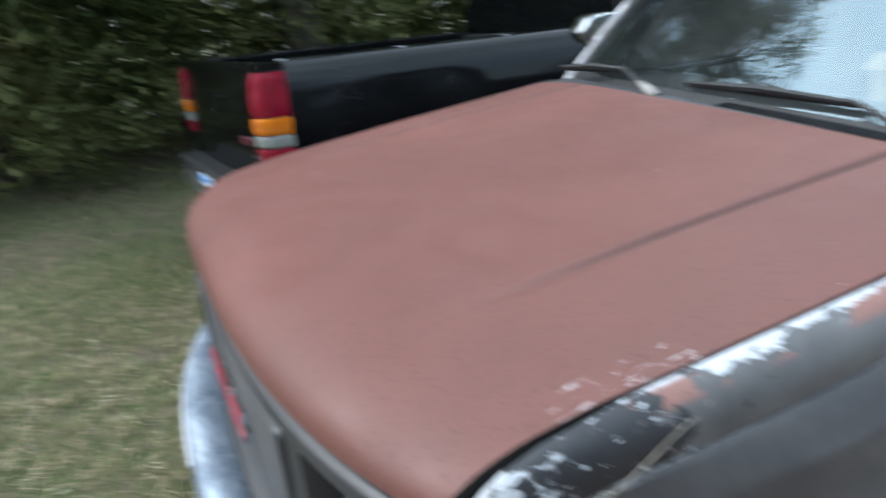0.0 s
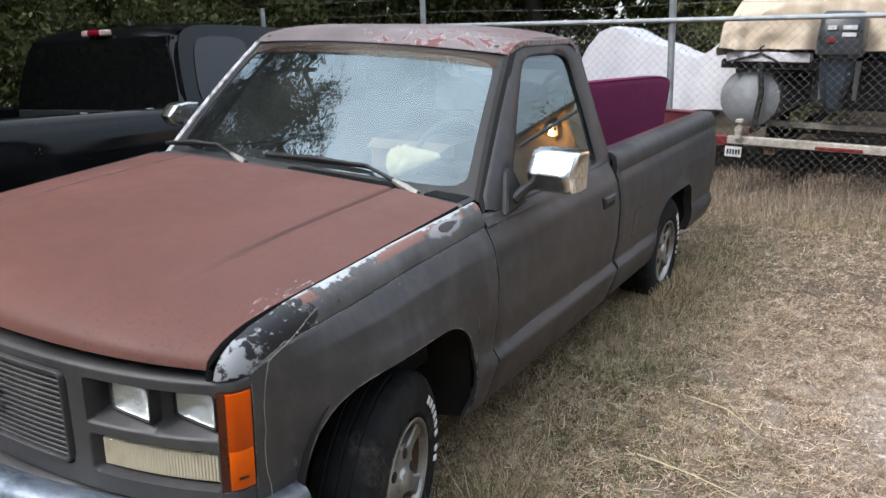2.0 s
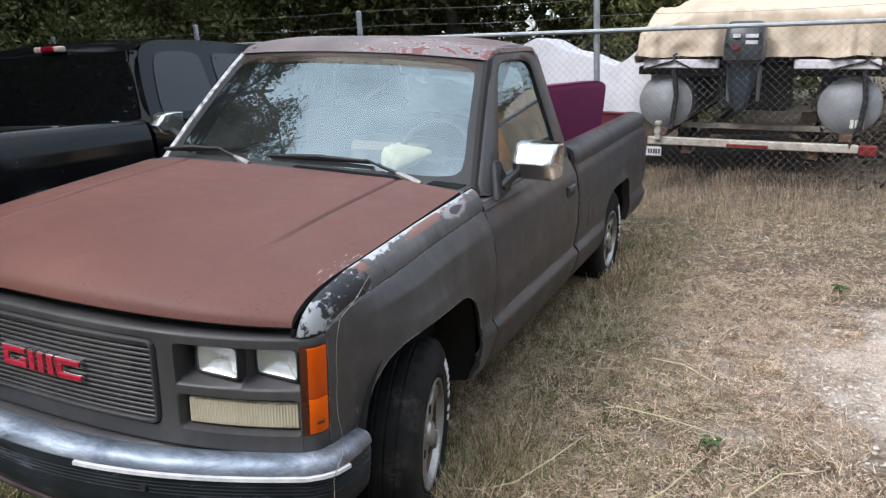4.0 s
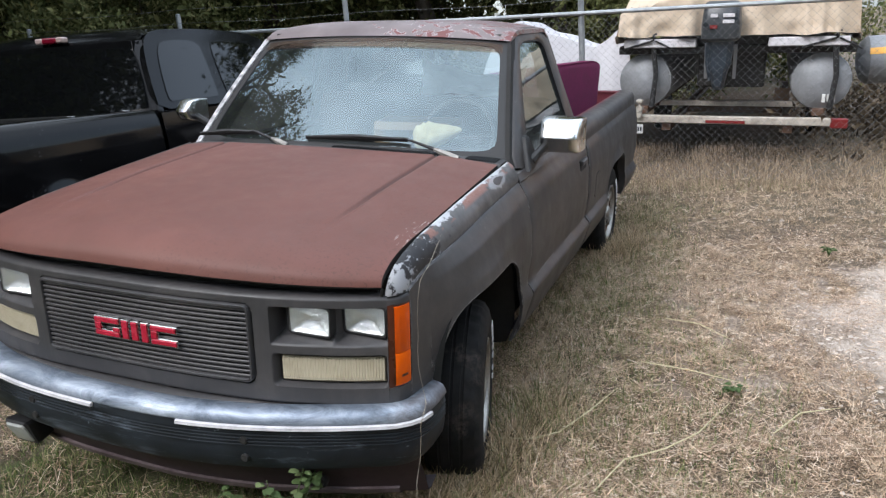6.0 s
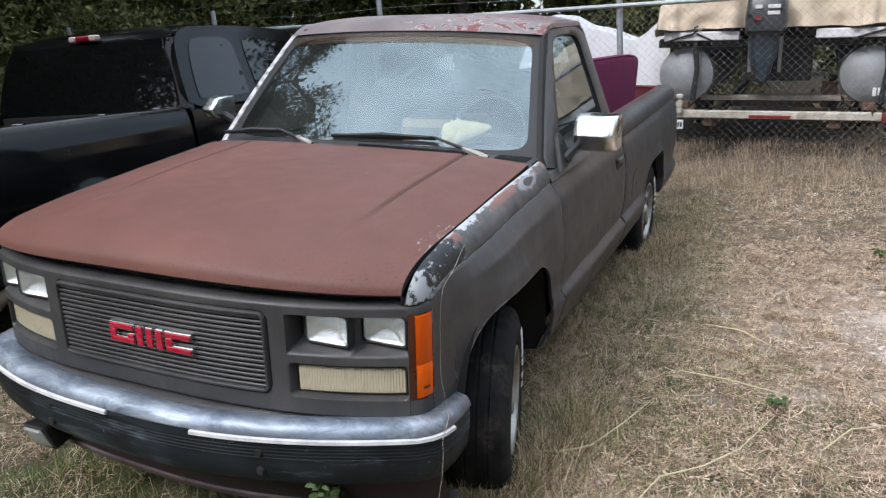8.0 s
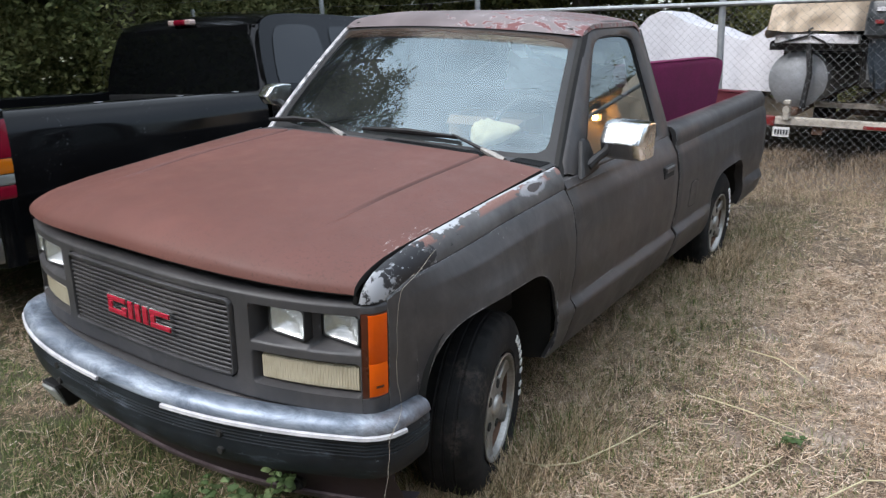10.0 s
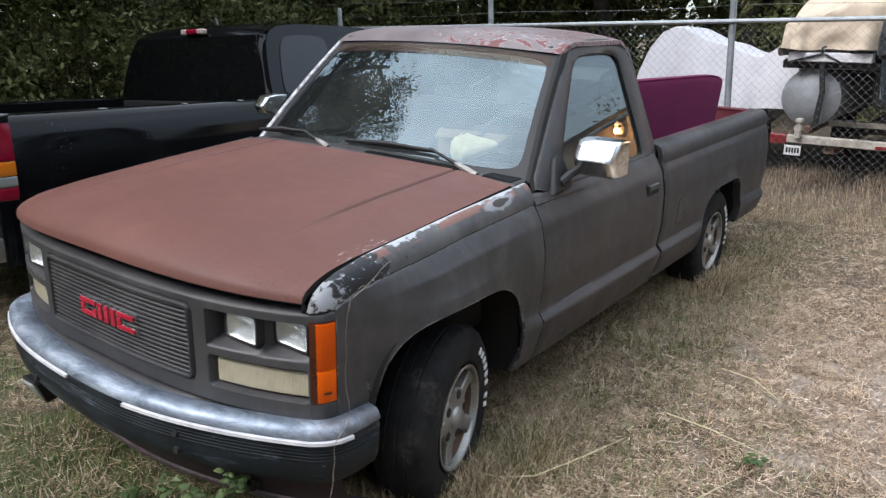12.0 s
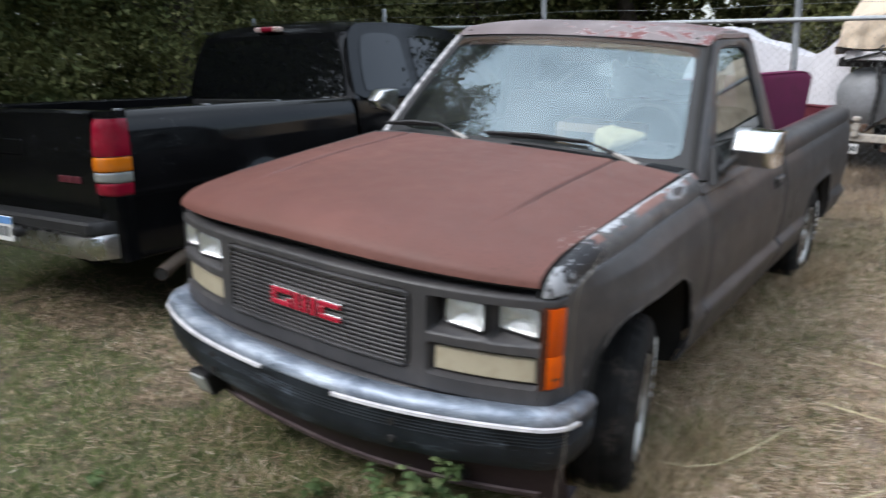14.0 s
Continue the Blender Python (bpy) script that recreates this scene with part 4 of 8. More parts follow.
def build_wiper(pivot, elbow, tip_a, tip_b):
    w = Geo()
    up = Vector((0, -0.025, 0.03))
    mid = Vector(pivot).lerp(Vector(elbow), 0.42) + up * 0.33
    w.tube([Vector(pivot), Vector(pivot).lerp(Vector(elbow), 0.2) + up * 0.2, mid], [0.016, 0.015, 0.009], 6)
    w.tube([mid, Vector(elbow) + up * 0.5], [0.009, 0.005], 6, slot=1)
    arm = part("wiper", w, [M_ARM, M_RUBBER], truck, "black wiper with bare metal arm")
    b = Geo()
    a, c = Vector(tip_a), Vector(tip_b)
    b.tube([a + up * 0.25, a.lerp(c, 0.5) + up * 0.55, c + up * 0.25], [0.006, 0.011, 0.006], 6)
    b.tube([a + up * 0.1, c + up * 0.1], 0.008, 6)
    part("wiper_blade", b, M_RUBBER, arm)


build_wiper((0.61, 0.436, 1.020), (0.33, 0.497, 1.078), (-0.16, 0.487, 1.066), (0.35, 0.498, 1.077))
build_wiper((-0.24, 0.442, 1.032), (-0.455, 0.497, 1.075), (-0.75, 0.477, 1.056), (-0.42, 0.497, 1.075))


# cab back wall, bed and tail
def build_cab_back():
    out = [(-0.665, 1.50), (0.665, 1.50), (0.70, 1.40), (0.85, 0.96), (0.85, 0.45), (-0.85, 0.45), (-0.85, 0.96), (-0.70, 1.40)]
    inn = [(-0.56, 1.43), (0.56, 1.43), (0.59, 1.37), (0.64, 1.06), (0.60, 1.03), (-0.60, 1.03), (-0.64, 1.06), (-0.59, 1.37)]

    def y_at(z):
        return 1.80 - max(z - 0.96, 0) * 0.12

    g = Geo()
    g.grid([[(x, y_at(z) - 0.03, z) for x, z in out], [(x, y_at(z), z) for x, z in out], [(x, y_at(z), z) for x, z in inn], [(x, y_at(z) - 0.03, z) for x, z in inn], [(x, y_at(z) - 0.03, z) for x, z in out]], loop=True)
    part("cab_back", g, M_GREY, truck)
    w = Geo()
    w.v = [(x, y_at(z) - 0.015, z) for x, z in inn]
    w.face(range(8))
    w.toward((0, 1, 0))
    part("rear_window", w, M_GLASS, truck, smooth=False).visible_shadow = False


build_cab_back()


def build_bed(sign):
    g = Geo()
    top = [(0.895, 0.935), (0.888, 0.965), (0.876, 0.99), (0.858, 1.004), (0.84, 1.008), (0.79, 1.008), (0.775, 1.0)]
    g.grid(panel(1.80, 3.895, 0.265, 0.905, arch_at=(2.90, 0.425, 0.635), topcurve=top), flip=True)
    b = part("bed_side", g if sign > 0 else g.flipped(), M_GREY, truck, "grey pickup bed side")
    i = Geo()
    i.box(0.755, 0.78, 1.83, 3.87, 0.46, 1.0, 0.003)
    part("bed_inner_wall", i if sign > 0 else i.flipped(), M_MAROON, b, "maroon painted inner bed wall")
    return b


beds = {}
for sign in (1, -1):
    beds[sign] = build_bed(sign)


def build_flap():
    """Round-cornered fuel filler flap in the driver's bed side, with a dark seam round it."""
    def plate(grow, out):
        g = Geo()
        rim = []
        for a in np.linspace(0, 2 * math.pi, 32, endpoint=False):
            c, s = math.cos(a), math.sin(a)
            rim.append((2.085 + (0.075 + grow) * math.copysign(abs(c) ** 0.5, c), 0.602 + (0.072 + grow) * math.copysign(abs(s) ** 0.5, s)))
        rings = [[(skin_x(y, z) + out - d, 2.085 + (y - 2.085) * k, 0.602 + (z - 0.602) * k) for y, z in rim] for k, d in ((1.0, 0.006), (1.0, 0.0), (0.96, -0.0008), (0.5, -0.0008), (0.02, -0.0008))]
        return g.grid(rings, loop=True)

    seam = part("flap_seam", plate(0.005, 0.0008), M_DARK, beds[1])
    part("fuel_flap", plate(0.0, 0.0018), M_GREY, beds[1], "grey fuel filler flap")


build_flap()
g = Geo().box(-0.76, 0.76, 1.83, 3.87, 0.44, 0.47, 0.004)
for k in range(9):
    g.box(-0.70 + k * 0.165, -0.62 + k * 0.165, 1.85, 3.85, 0.469, 0.481, 0.004)
part("bed_floor", g, M_MAROON, truck, "ribbed maroon bed floor")
g = Geo().box(-0.76, 0.76, 1.825, 1.85, 0.45, 1.0, 0.004)
part("bed_front_wall", g, M_MAROON, truck)
g = Geo().box(-0.765, 0.765, 3.85, 3.90, 0.47, 1.0, 0.008).box(-0.77, 0.77, 3.843, 3.905, 0.985, 1.003, 0.004)
part("tailgate", g, M_MAROON, truck, "maroon inside of closed tailgate")
g = Geo().box(-0.86, 0.86, 3.93, 4.05, 0.36, 0.47, 0.015).box(-0.25, 0.25, 3.92, 4.07, 0.34, 0.44, 0.01)
part("rear_bumper", g, M_GREY, truck)

# dark masses under the hood and floor, solid blocks added to stop light
g = Geo().box(-0.72, 0.72, -0.60, 0.44, 0.42, 0.84, 0.02).box(-0.62, 0.62, -0.55, 3.75, 0.30, 0.43, 0.02).box(-0.84, 0.84, 0.46, 1.78, 0.30, 0.42, 0.01)
g.box(-0.80, 0.80, 0.42, 0.50, 0.40, 0.985, 0.005)
part("chassis", g, M_DARK, truck, "dark underbody and engine bay")


# grille surround
def slab(g, x0, x1, z0, z1, fy, depth, off=0.0, c=0.006, n=14, slot=0):
    rings = []
    for x in np.linspace(x0, x1, n):
        y = fy(x) + off
        rings.append([(x, y + c, z0), (x, y, z0 + c), (x, y, z1 - c), (x, y + c, z1), (x, y + depth, z1), (x, y + depth, z0)])
    g.loft(rings, slot)


def rrect(x0, x1, z0, z1, r, n=5):
    """Corners of a rounded rectangle, (x, z) in turn."""
    pts = []
    for cx, cz, a0 in ((x1 - r, z1 - r, 0), (x0 + r, z1 - r, 90), (x0 + r, z0 + r, 180), (x1 - r, z0 + r, 270)):
        for k in range(n):
            a = radians(a0 + 90 * k / (n - 1))
            pts.append((cx + r * math.cos(a), cz + r * math.sin(a)))
    return pts


def edge_gap(x, z, x0, x1, z0, z1, r):
    """How far a point lies inside a rounded rectangle (negative outside)."""
    dx, dz = abs(x - (x0 + x1) / 2) - (x1 - x0) / 2 + r, abs(z - (z0 + z1) / 2) - (z1 - z0) / 2 + r
    return -(math.hypot(max(dx, 0), max(dz, 0)) + min(max(dx, dz), 0) - r)


HEADLAMPS = ((0.500, 0.641), (0.655, 0.793))


def lamp_plane(x0, x1, sgn):
    """Sealed beams look straight ahead: each is flat, its outer edge almost flush."""
    return fascia_y(sgn * x1) + 0.003


def fascia_depth(x, z):
    """The moulded nose: how far its surface lies behind the outer skin."""
    a, sgn = abs(x), 1 if x > 0 else -1
    d = 0.06 * ease(edge_gap(a, z, -0.41, 0.408, 0.533, 0.795, 0.03), 0.0, 0.006)
    k = ease(a, 0.647, 0.656)
    back = (1 - k) * lamp_plane(*HEADLAMPS[0], sgn) + k * lamp_plane(*HEADLAMPS[1], sgn) + 0.03 - fascia_y(x)
    shelf = min(max((z - 0.668) / 0.03, 0.0), 1.0)
    d = max(d, back * min(ease(edge_gap(a, z, 0.462, 0.799, 0.655, 0.7905, 0.014), 0.0, 0.010), shelf))
    d = max(d, 0.034 * ease(edge_gap(a, z, 0.464, 0.797, 0.531, 0.640, 0.016), 0.0, 0.009))
    d += 0.016 * (1 - ease(z, 0.468, 0.484)) ** 2 + 0.014 * ease(z, 0.812, 0.826) ** 2
    return d


def build_front():
    g = Geo()
    xs = np.concatenate([np.linspace(-0.80, -0.395, 104), np.linspace(-0.39, 0.39, 60), np.linspace(0.395, 0.80, 104)])
    zs = np.linspace(0.468, 0.826, 92)
    rows = [[(x, fascia_y(x) + fascia_depth(x, z), z) for z in zs] + [(x, fascia_y(x) + 0.07, 0.827)] for x in xs]
    g.grid(rows).toward((0, -1, 0.02))
    g.grid([[(x, fascia_y(x) + 0.018, 0.469), (x, fascia_y(x) + 0.004, 0.466), (x, bump_y(x) + 0.098, 0.456), (x, bump_y(x) + 0.085, 0.44)] for x in np.linspace(-0.82, 0.82, 30)], flip=True)
    part("grille_surround", g, M_MOULD, truck, "grey moulded nose panel with sunken lamp pockets", sharp=50)
    # dark slab standing in for the shade in the gap under the hood lip
    sp = Geo()
    slab(sp, -0.78, 0.78, 0.80, 0.866, fascia_y, 0.03, 0.062, 0.002, 30)
    part("hood_gap_shade", sp, M_DARK, truck)
    # grille insert: round-cornered rim and slats
    r = Geo()
    rings = []
    for grow, off in ((0.0, 0.03), (0.0, -0.006), (-0.003, -0.010), (-0.009, -0.010), (-0.012, -0.006), (-0.012, 0.03)):
        rings.append([(x, fascia_y(x) + off, z) for x, z in rrect(-0.404 - grow, 0.404 + grow, 0.537 - grow, 0.791 + grow, 0.022 + grow)])
    dense = []
    for ring in rings:
        row = []
        for i, q in enumerate(ring):
            p = ring[(i + 1) % len(ring)]
            n = 16 if abs(p[0] - q[0]) > 0.3 else 1
            row += [Vector(q).lerp(Vector(p), t / n) for t in range(n)]
        off = ring[0][1] - fascia_y(ring[0][0])
        dense.append([(q.x, fascia_y(q.x) + off, q.z) for q in row])
    r.grid(dense, loop=True)
    grille = part("grille", r, M_MOULD, truck, "billet style grey grille insert with horizontal slats", sharp=40)
    bk = Geo()
    slab(bk, -0.40, 0.40, 0.54, 0.79, fascia_y, 0.01, 0.03, 0.001, 20)
    part("grille_backing", bk, M_DARK, grille)
    n = 15
    for k in range(n):
        z = 0.556 + k * (0.774 - 0.556) / (n - 1)
        s = Geo()
        slab(s, -0.394, 0.394, z - 0.0048, z + 0.0048, fascia_y, 0.022, -0.003, 0.0022, 18)
        part("slat", s, M_MOULD, grille)
    # emblem: three open red shapes, each bar with a bright rim
    emb = None
    for bars in (((-0.165, -0.07, 0.673, 0.691), (-0.165, -0.07, 0.628, 0.646), (-0.165, -0.143, 0.6465, 0.6725), (-0.092, -0.07, 0.6465, 0.660)),
                 ((-0.055, -0.033, 0.628, 0.691), (-0.016, 0.006, 0.628, 0.691), (0.023, 0.045, 0.628, 0.691)),
                 ((0.06, 0.152, 0.673, 0.691), (0.06, 0.152, 0.628, 0.646), (0.06, 0.082, 0.6465, 0.6725))):
        back, face = Geo(), Geo()
        for x0, x1, z0, z1 in bars:
            slab(back, x0 - 0.003, x1 + 0.003, z0 - 0.003, z1 + 0.003, fascia_y, 0.018, -0.016, 0.002, 5)
            slab(face, x0, x1, z0, z1, fascia_y, 0.008, -0.020, 0.003, 5)
        if emb is None:
            emb = part("emblem", back, M_MIRROR, truck, "red emblem with bright rim")
        else:
            part("emblem_rim", back, M_MIRROR, emb)
        part("emblem_shape", face, M_EMBLEM, emb)
    # lamps
    for sgn in (1, -1):
        for x0, x1 in HEADLAMPS:
            y = lamp_plane(x0, x1, sgn)

            def ring(grow, off, r):
                return [(sgn * x, y + off, z) for x, z in rrect(x0 - grow, x1 + grow, 0.695 - grow, 0.787 + grow, r, 6)]

            h = Geo().grid([ring(0.004, 0.045, 0.014), ring(0.004, 0.002, 0.014), ring(0.002, -0.001, 0.013), ring(-0.0015, -0.001, 0.012), ring(-0.003, 0.002, 0.012), ring(-0.003, 0.03, 0.012)], loop=True)
            lamp = part("headlamp", h, M_RUBBER, truck, "rectangular sealed beam headlamp")
            cx, cz = sgn * (x0 + x1) / 2, 0.742
            edge = ring(-0.002, 0.0, 0.013)

            def dome(depth, off, power):
                rows = []
                hx, hz = (x1 - x0) / 2, 0.046
                for f in (1.0, 0.95, 0.88, 0.78, 0.66, 0.52, 0.36, 0.2, 0.02):
                    row = []
                    for q in edge:
                        a = math.atan2((q[2] - cz) / hz, (q[0] - cx) / hx)
                        k = ease(1 - f, 0.0, 0.45)
                        u, v = (q[0] - cx) * (1 - k) + hx * math.cos(a) * k, (q[2] - cz) * (1 - k) + hz * math.sin(a) * k
                        row.append((cx + u * f, y + off + depth * (1 - f**power), cz + v * f))
                    rows.append(row)
                return rows

            part("reflector", Geo().grid(dome(0.024, 0.004, 2.2), loop=True).toward((0, -1, 0)), M_LAMP, lamp, "bright lamp reflector", sharp=80)
            part("lens", Geo().grid(dome(-0.006, 0.0, 3.0), loop=True).toward((0, -1, 0)), M_LENSGLASS, lamp, "clear headlamp lens", sharp=80).visible_shadow = False
        # parking lamp
        pk, pl = Geo(), Geo()
        for g2, x0, x1, z0, z1, off, n in ((pk, 0.478, 0.790, 0.537, 0.634, 0.026, 10), (pl, 0.486, 0.783, 0.545, 0.626, 0.017, 10)):
            slab(g2, sgn * x0, sgn * x1, z0, z1, fascia_y, 0.02, off, 0.006, n)
        park = part("parking_lamp", pk, M_RUBBER, truck, "yellowed rectangular parking lamp")
        part("lens", pl, M_PARK, park)
        # amber lamp: dark red rim, two fields of lens, the lower coloured as lit
        cols = [(0.801, -0.699), (0.807, -0.693), (0.826, -0.676), (0.838, -0.652), (0.842, -0.628)]

        def band(z0, z1, first, last, out):
            pts = []
            for t in np.linspace(first, last, 7):
                x = curve_at(t, range(5), [q[0] for q in cols])
                y = curve_at(t, range(5), [q[1] for q in cols])
                lean = 0.003 * (0.62 - (z0 + z1) / 2)
                pts.append([(sgn * (x - 0.008), y + 0.012, z0 - 0.003), (sgn * (x + lean + out - 0.0015), y - out, z0), (sgn * (x + lean + out), y - out, z0 + 0.003), (sgn * (x + lean + out), y - out, z1 - 0.003), (sgn * (x + lean + out - 0.0015), y - out, z1), (sgn * (x - 0.008), y + 0.012, z1 + 0.003)])
            return Geo().grid(pts).toward((sgn, -1, 0))

        corner = part("corner_lamp", band(0.530, 0.796, 0, 4, 0.0), M_AMBEREDGE, truck, "amber wraparound corner lamp")
        part("lens", band(0.640, 0.790, 1.45, 3.85, 0.0025), M_AMBER, corner, "amber lens")
        part("lens", band(0.536, 0.639, 1.45, 3.85, 0.003), M_AMBERLIT, corner, "lower amber lens, coloured brighter as if lit")
        mark = Geo().grid([[(sgn * (x + 0.0045), y - 0.004, z) for z in (0.563, 0.571)] for x, y in ((0.829, -0.671), (0.836, -0.656), (0.8385, -0.648))]).toward((sgn, -1, 0))
        part("lens_mark", mark, M_AMBEREDGE, corner)
        fr = Geo()
        fr.grid([[(sgn * (x - 0.002), y + 0.006, 0.47), (sgn * x, y, 0.475), (sgn * x, y, 0.528), (sgn * (x - 0.004), y + 0.008, 0.532)] for x, y in cols], flip=(sgn > 0))
        part("lamp_surround", fr, M_MOULD, truck)
        fr = Geo()
        fr.grid([[(sgn * (x - 0.004), y + 0.008, 0.794), (sgn * x, y, 0.797), (sgn * x, y, 0.812), (sgn * (x - 0.002), y + 0.004, 0.819), (sgn * (x - 0.006), y + 0.010, 0.823), (sgn * (x - 0.03), y + 0.03, 0.824)] for x, y in [(0.7985, -0.7005)] + cols], flip=(sgn > 0))
        part("lamp_surround", fr, M_MOULD, truck)


def lamp_lens():
    """Bright reflector behind finely fluted glass."""
    n = Nodes("headlamp_face")
    w = n.t.nodes.new("ShaderNodeTexWave")
    w.inputs["Scale"].default_value = 60
    w.inputs["Distortion"].default_value = 1.5
    n.link(n.coord(), w.inputs[0])
    n.bump(n.calc("ADD", n.calc("MULTIPLY", w.outputs["Fac"], 0.25), n.noise(22, 3)), 0.3, 0.01)
    return n.set((0.90, 0.91, 0.92), 0.24, 0.86)


M_LAMP = lamp_lens()
build_front()


# bumper
def bumper_ring(prof):
    """The profile swept along the bumper's bow and round its ends."""
    path = [(x, bump_y(x), 0.0) for x in np.linspace(0, 0.84, 22)]
    path += [(0.875, -0.715, 0), (0.898, -0.68, 0), (0.910, -0.635, 0), (0.915, -0.58, 0), (0.914, -0.515, 0)]
    full = [(-x, y - 0.07 * ease(x, 0.05, 0.85), 0) for x, y, _ in path[:0:-1]] + path
    rows = []
    for i, q in enumerate(full):
        a, b = Vector(full[max(i - 1, 0)]), Vector(full[min(i + 1, len(full) - 1)])
        t = (b - a).normalized()
        inward = Vector((-t.y, t.x, 0))
        rows.append([Vector(q) + inward * o + Vector((0, 0, z)) for o, z in prof])
    return rows


def build_bumper():
    g = Geo()
    top = [(0.10, 0.462), (0.07, 0.479), (0.042, 0.485), (0.024, 0.482), (0.011, 0.473), (0.003, 0.460), (0.0, 0.449), (0.0, 0.446), (0.004, 0.441)]
    g.grid(bumper_ring(top), flip=False)
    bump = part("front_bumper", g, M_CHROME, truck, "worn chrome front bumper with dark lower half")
    d = Geo()
    low = [(0.006, 0.442), (0.004, 0.424)]
    for k in range(5):
        z = 0.418 - k * 0.011
        low += [(0.003, z), (0.003, z - 0.005), (0.007, z - 0.007), (0.007, z - 0.009)]
    low += [(0.006, 0.355), (0.008, 0.335), (0.014, 0.305), (0.026, 0.283), (0.06, 0.274), (0.10, 0.274)]
    d.grid(bumper_ring(low), flip=False)
    part("bumper_face", d, M_BUMPDARK, bump, "dark ribbed bumper face")
    for x0, x1 in ((0.165, 0.905), (-0.905, -0.118)):
        t = Geo()
        rows = [r for r in bumper_ring([(0.006, 0.443), (-0.006, 0.440), (-0.007, 0.430), (0.003, 0.426)]) if x0 <= r[0].x <= x1]
        t.loft(rows)
        part("trim_strip", t, M_TRIM, bump, "weathered white bumper trim")
    v = Geo()
    v.grid([[(x, bump_y(x) * 0.93 + 0.02, 0.290), (x, bump_y(x) * 0.93 + 0.02, 0.262), (x, bump_y(x) * 0.92 + 0.05, 0.19), (x, bump_y(x) * 0.92 + 0.075, 0.125), (x, bump_y(x) * 0.92 + 0.095, 0.12), (x, bump_y(x) * 0.9 + 0.13, 0.14)] for x in np.linspace(-0.88, 0.88, 34)])
    dam = part("air_dam", v, M_VALANCE, bump, "dark maroon air dam")
    v = Geo()
    v.grid([[(x, bump_y(x) * 0.92 + 0.066, 0.152), (x, bump_y(x) * 0.92 + 0.056, 0.148), (x, bump_y(x) * 0.92 + 0.064, 0.128), (x, bump_y(x) * 0.92 + 0.074, 0.120), (x, bump_y(x) * 0.92 + 0.09, 0.116)] for x in np.linspace(-0.8, 0.8, 34)])
    part("lip", v, M_LIP, dam, "dusty scuffed lower lip")
    for x, z in ((0.409, 0.328), (0.409, 0.388), (-0.409, 0.388), (-0.409, 0.328)):
        h = Geo().turn([(0.0, 0.004), (0.011, 0.004), (0.013, 0.0), (0.013, -0.01)], (x, bump_y(x) + 0.004, z), (0, -1, 0), 12)
        part("bolt", h, M_DARK, bump)
    h = Geo().turn([(0.0, 0.03), (0.012, 0.03), (0.014, 0.024), (0.014, 0.0), (0.022, -0.002), (0.022, -0.02)], (0.579, -0.765, 0.191), (0.1, -1, 0), 14)
    part("tow_plug", h, M_RUBBER, bump)
    # fog lamp hanging below the passenger end, tipped forward
    def fog_ring(x, grow, y):
        return [(x + u * (0.050 + grow), y - 0.35 * v * 0.05, 0.205 + v * (0.047 + grow)) for u, v in ((-1, -0.8), (-0.85, -1), (0.85, -1), (1, -0.8), (1, 0.8), (0.85, 1), (-0.85, 1), (-1, 0.8))]

    f = Geo().loft([fog_ring(-0.56, -0.03, -0.77), fog_ring(-0.56, -0.004, -0.81), fog_ring(-0.56, 0.004, -0.865), fog_ring(-0.56, 0.004, -0.885), fog_ring(-0.56, -0.004, -0.889)])
    f.box(-0.572, -0.548, -0.85, -0.81, 0.24, 0.30, 0.004)
    fog = part("fog_lamp", f, M_RUBBER, truck, "small rectangular fog lamp under bumper")
    l = Geo().loft([fog_ring(-0.56, -0.006, -0.886), fog_ring(-0.56, -0.007, -0.893), fog_ring(-0.56, -0.012, -0.896)])
    part("lens", l, M_LENSDIM, fog, "clear fluted lens")

build_bumper()


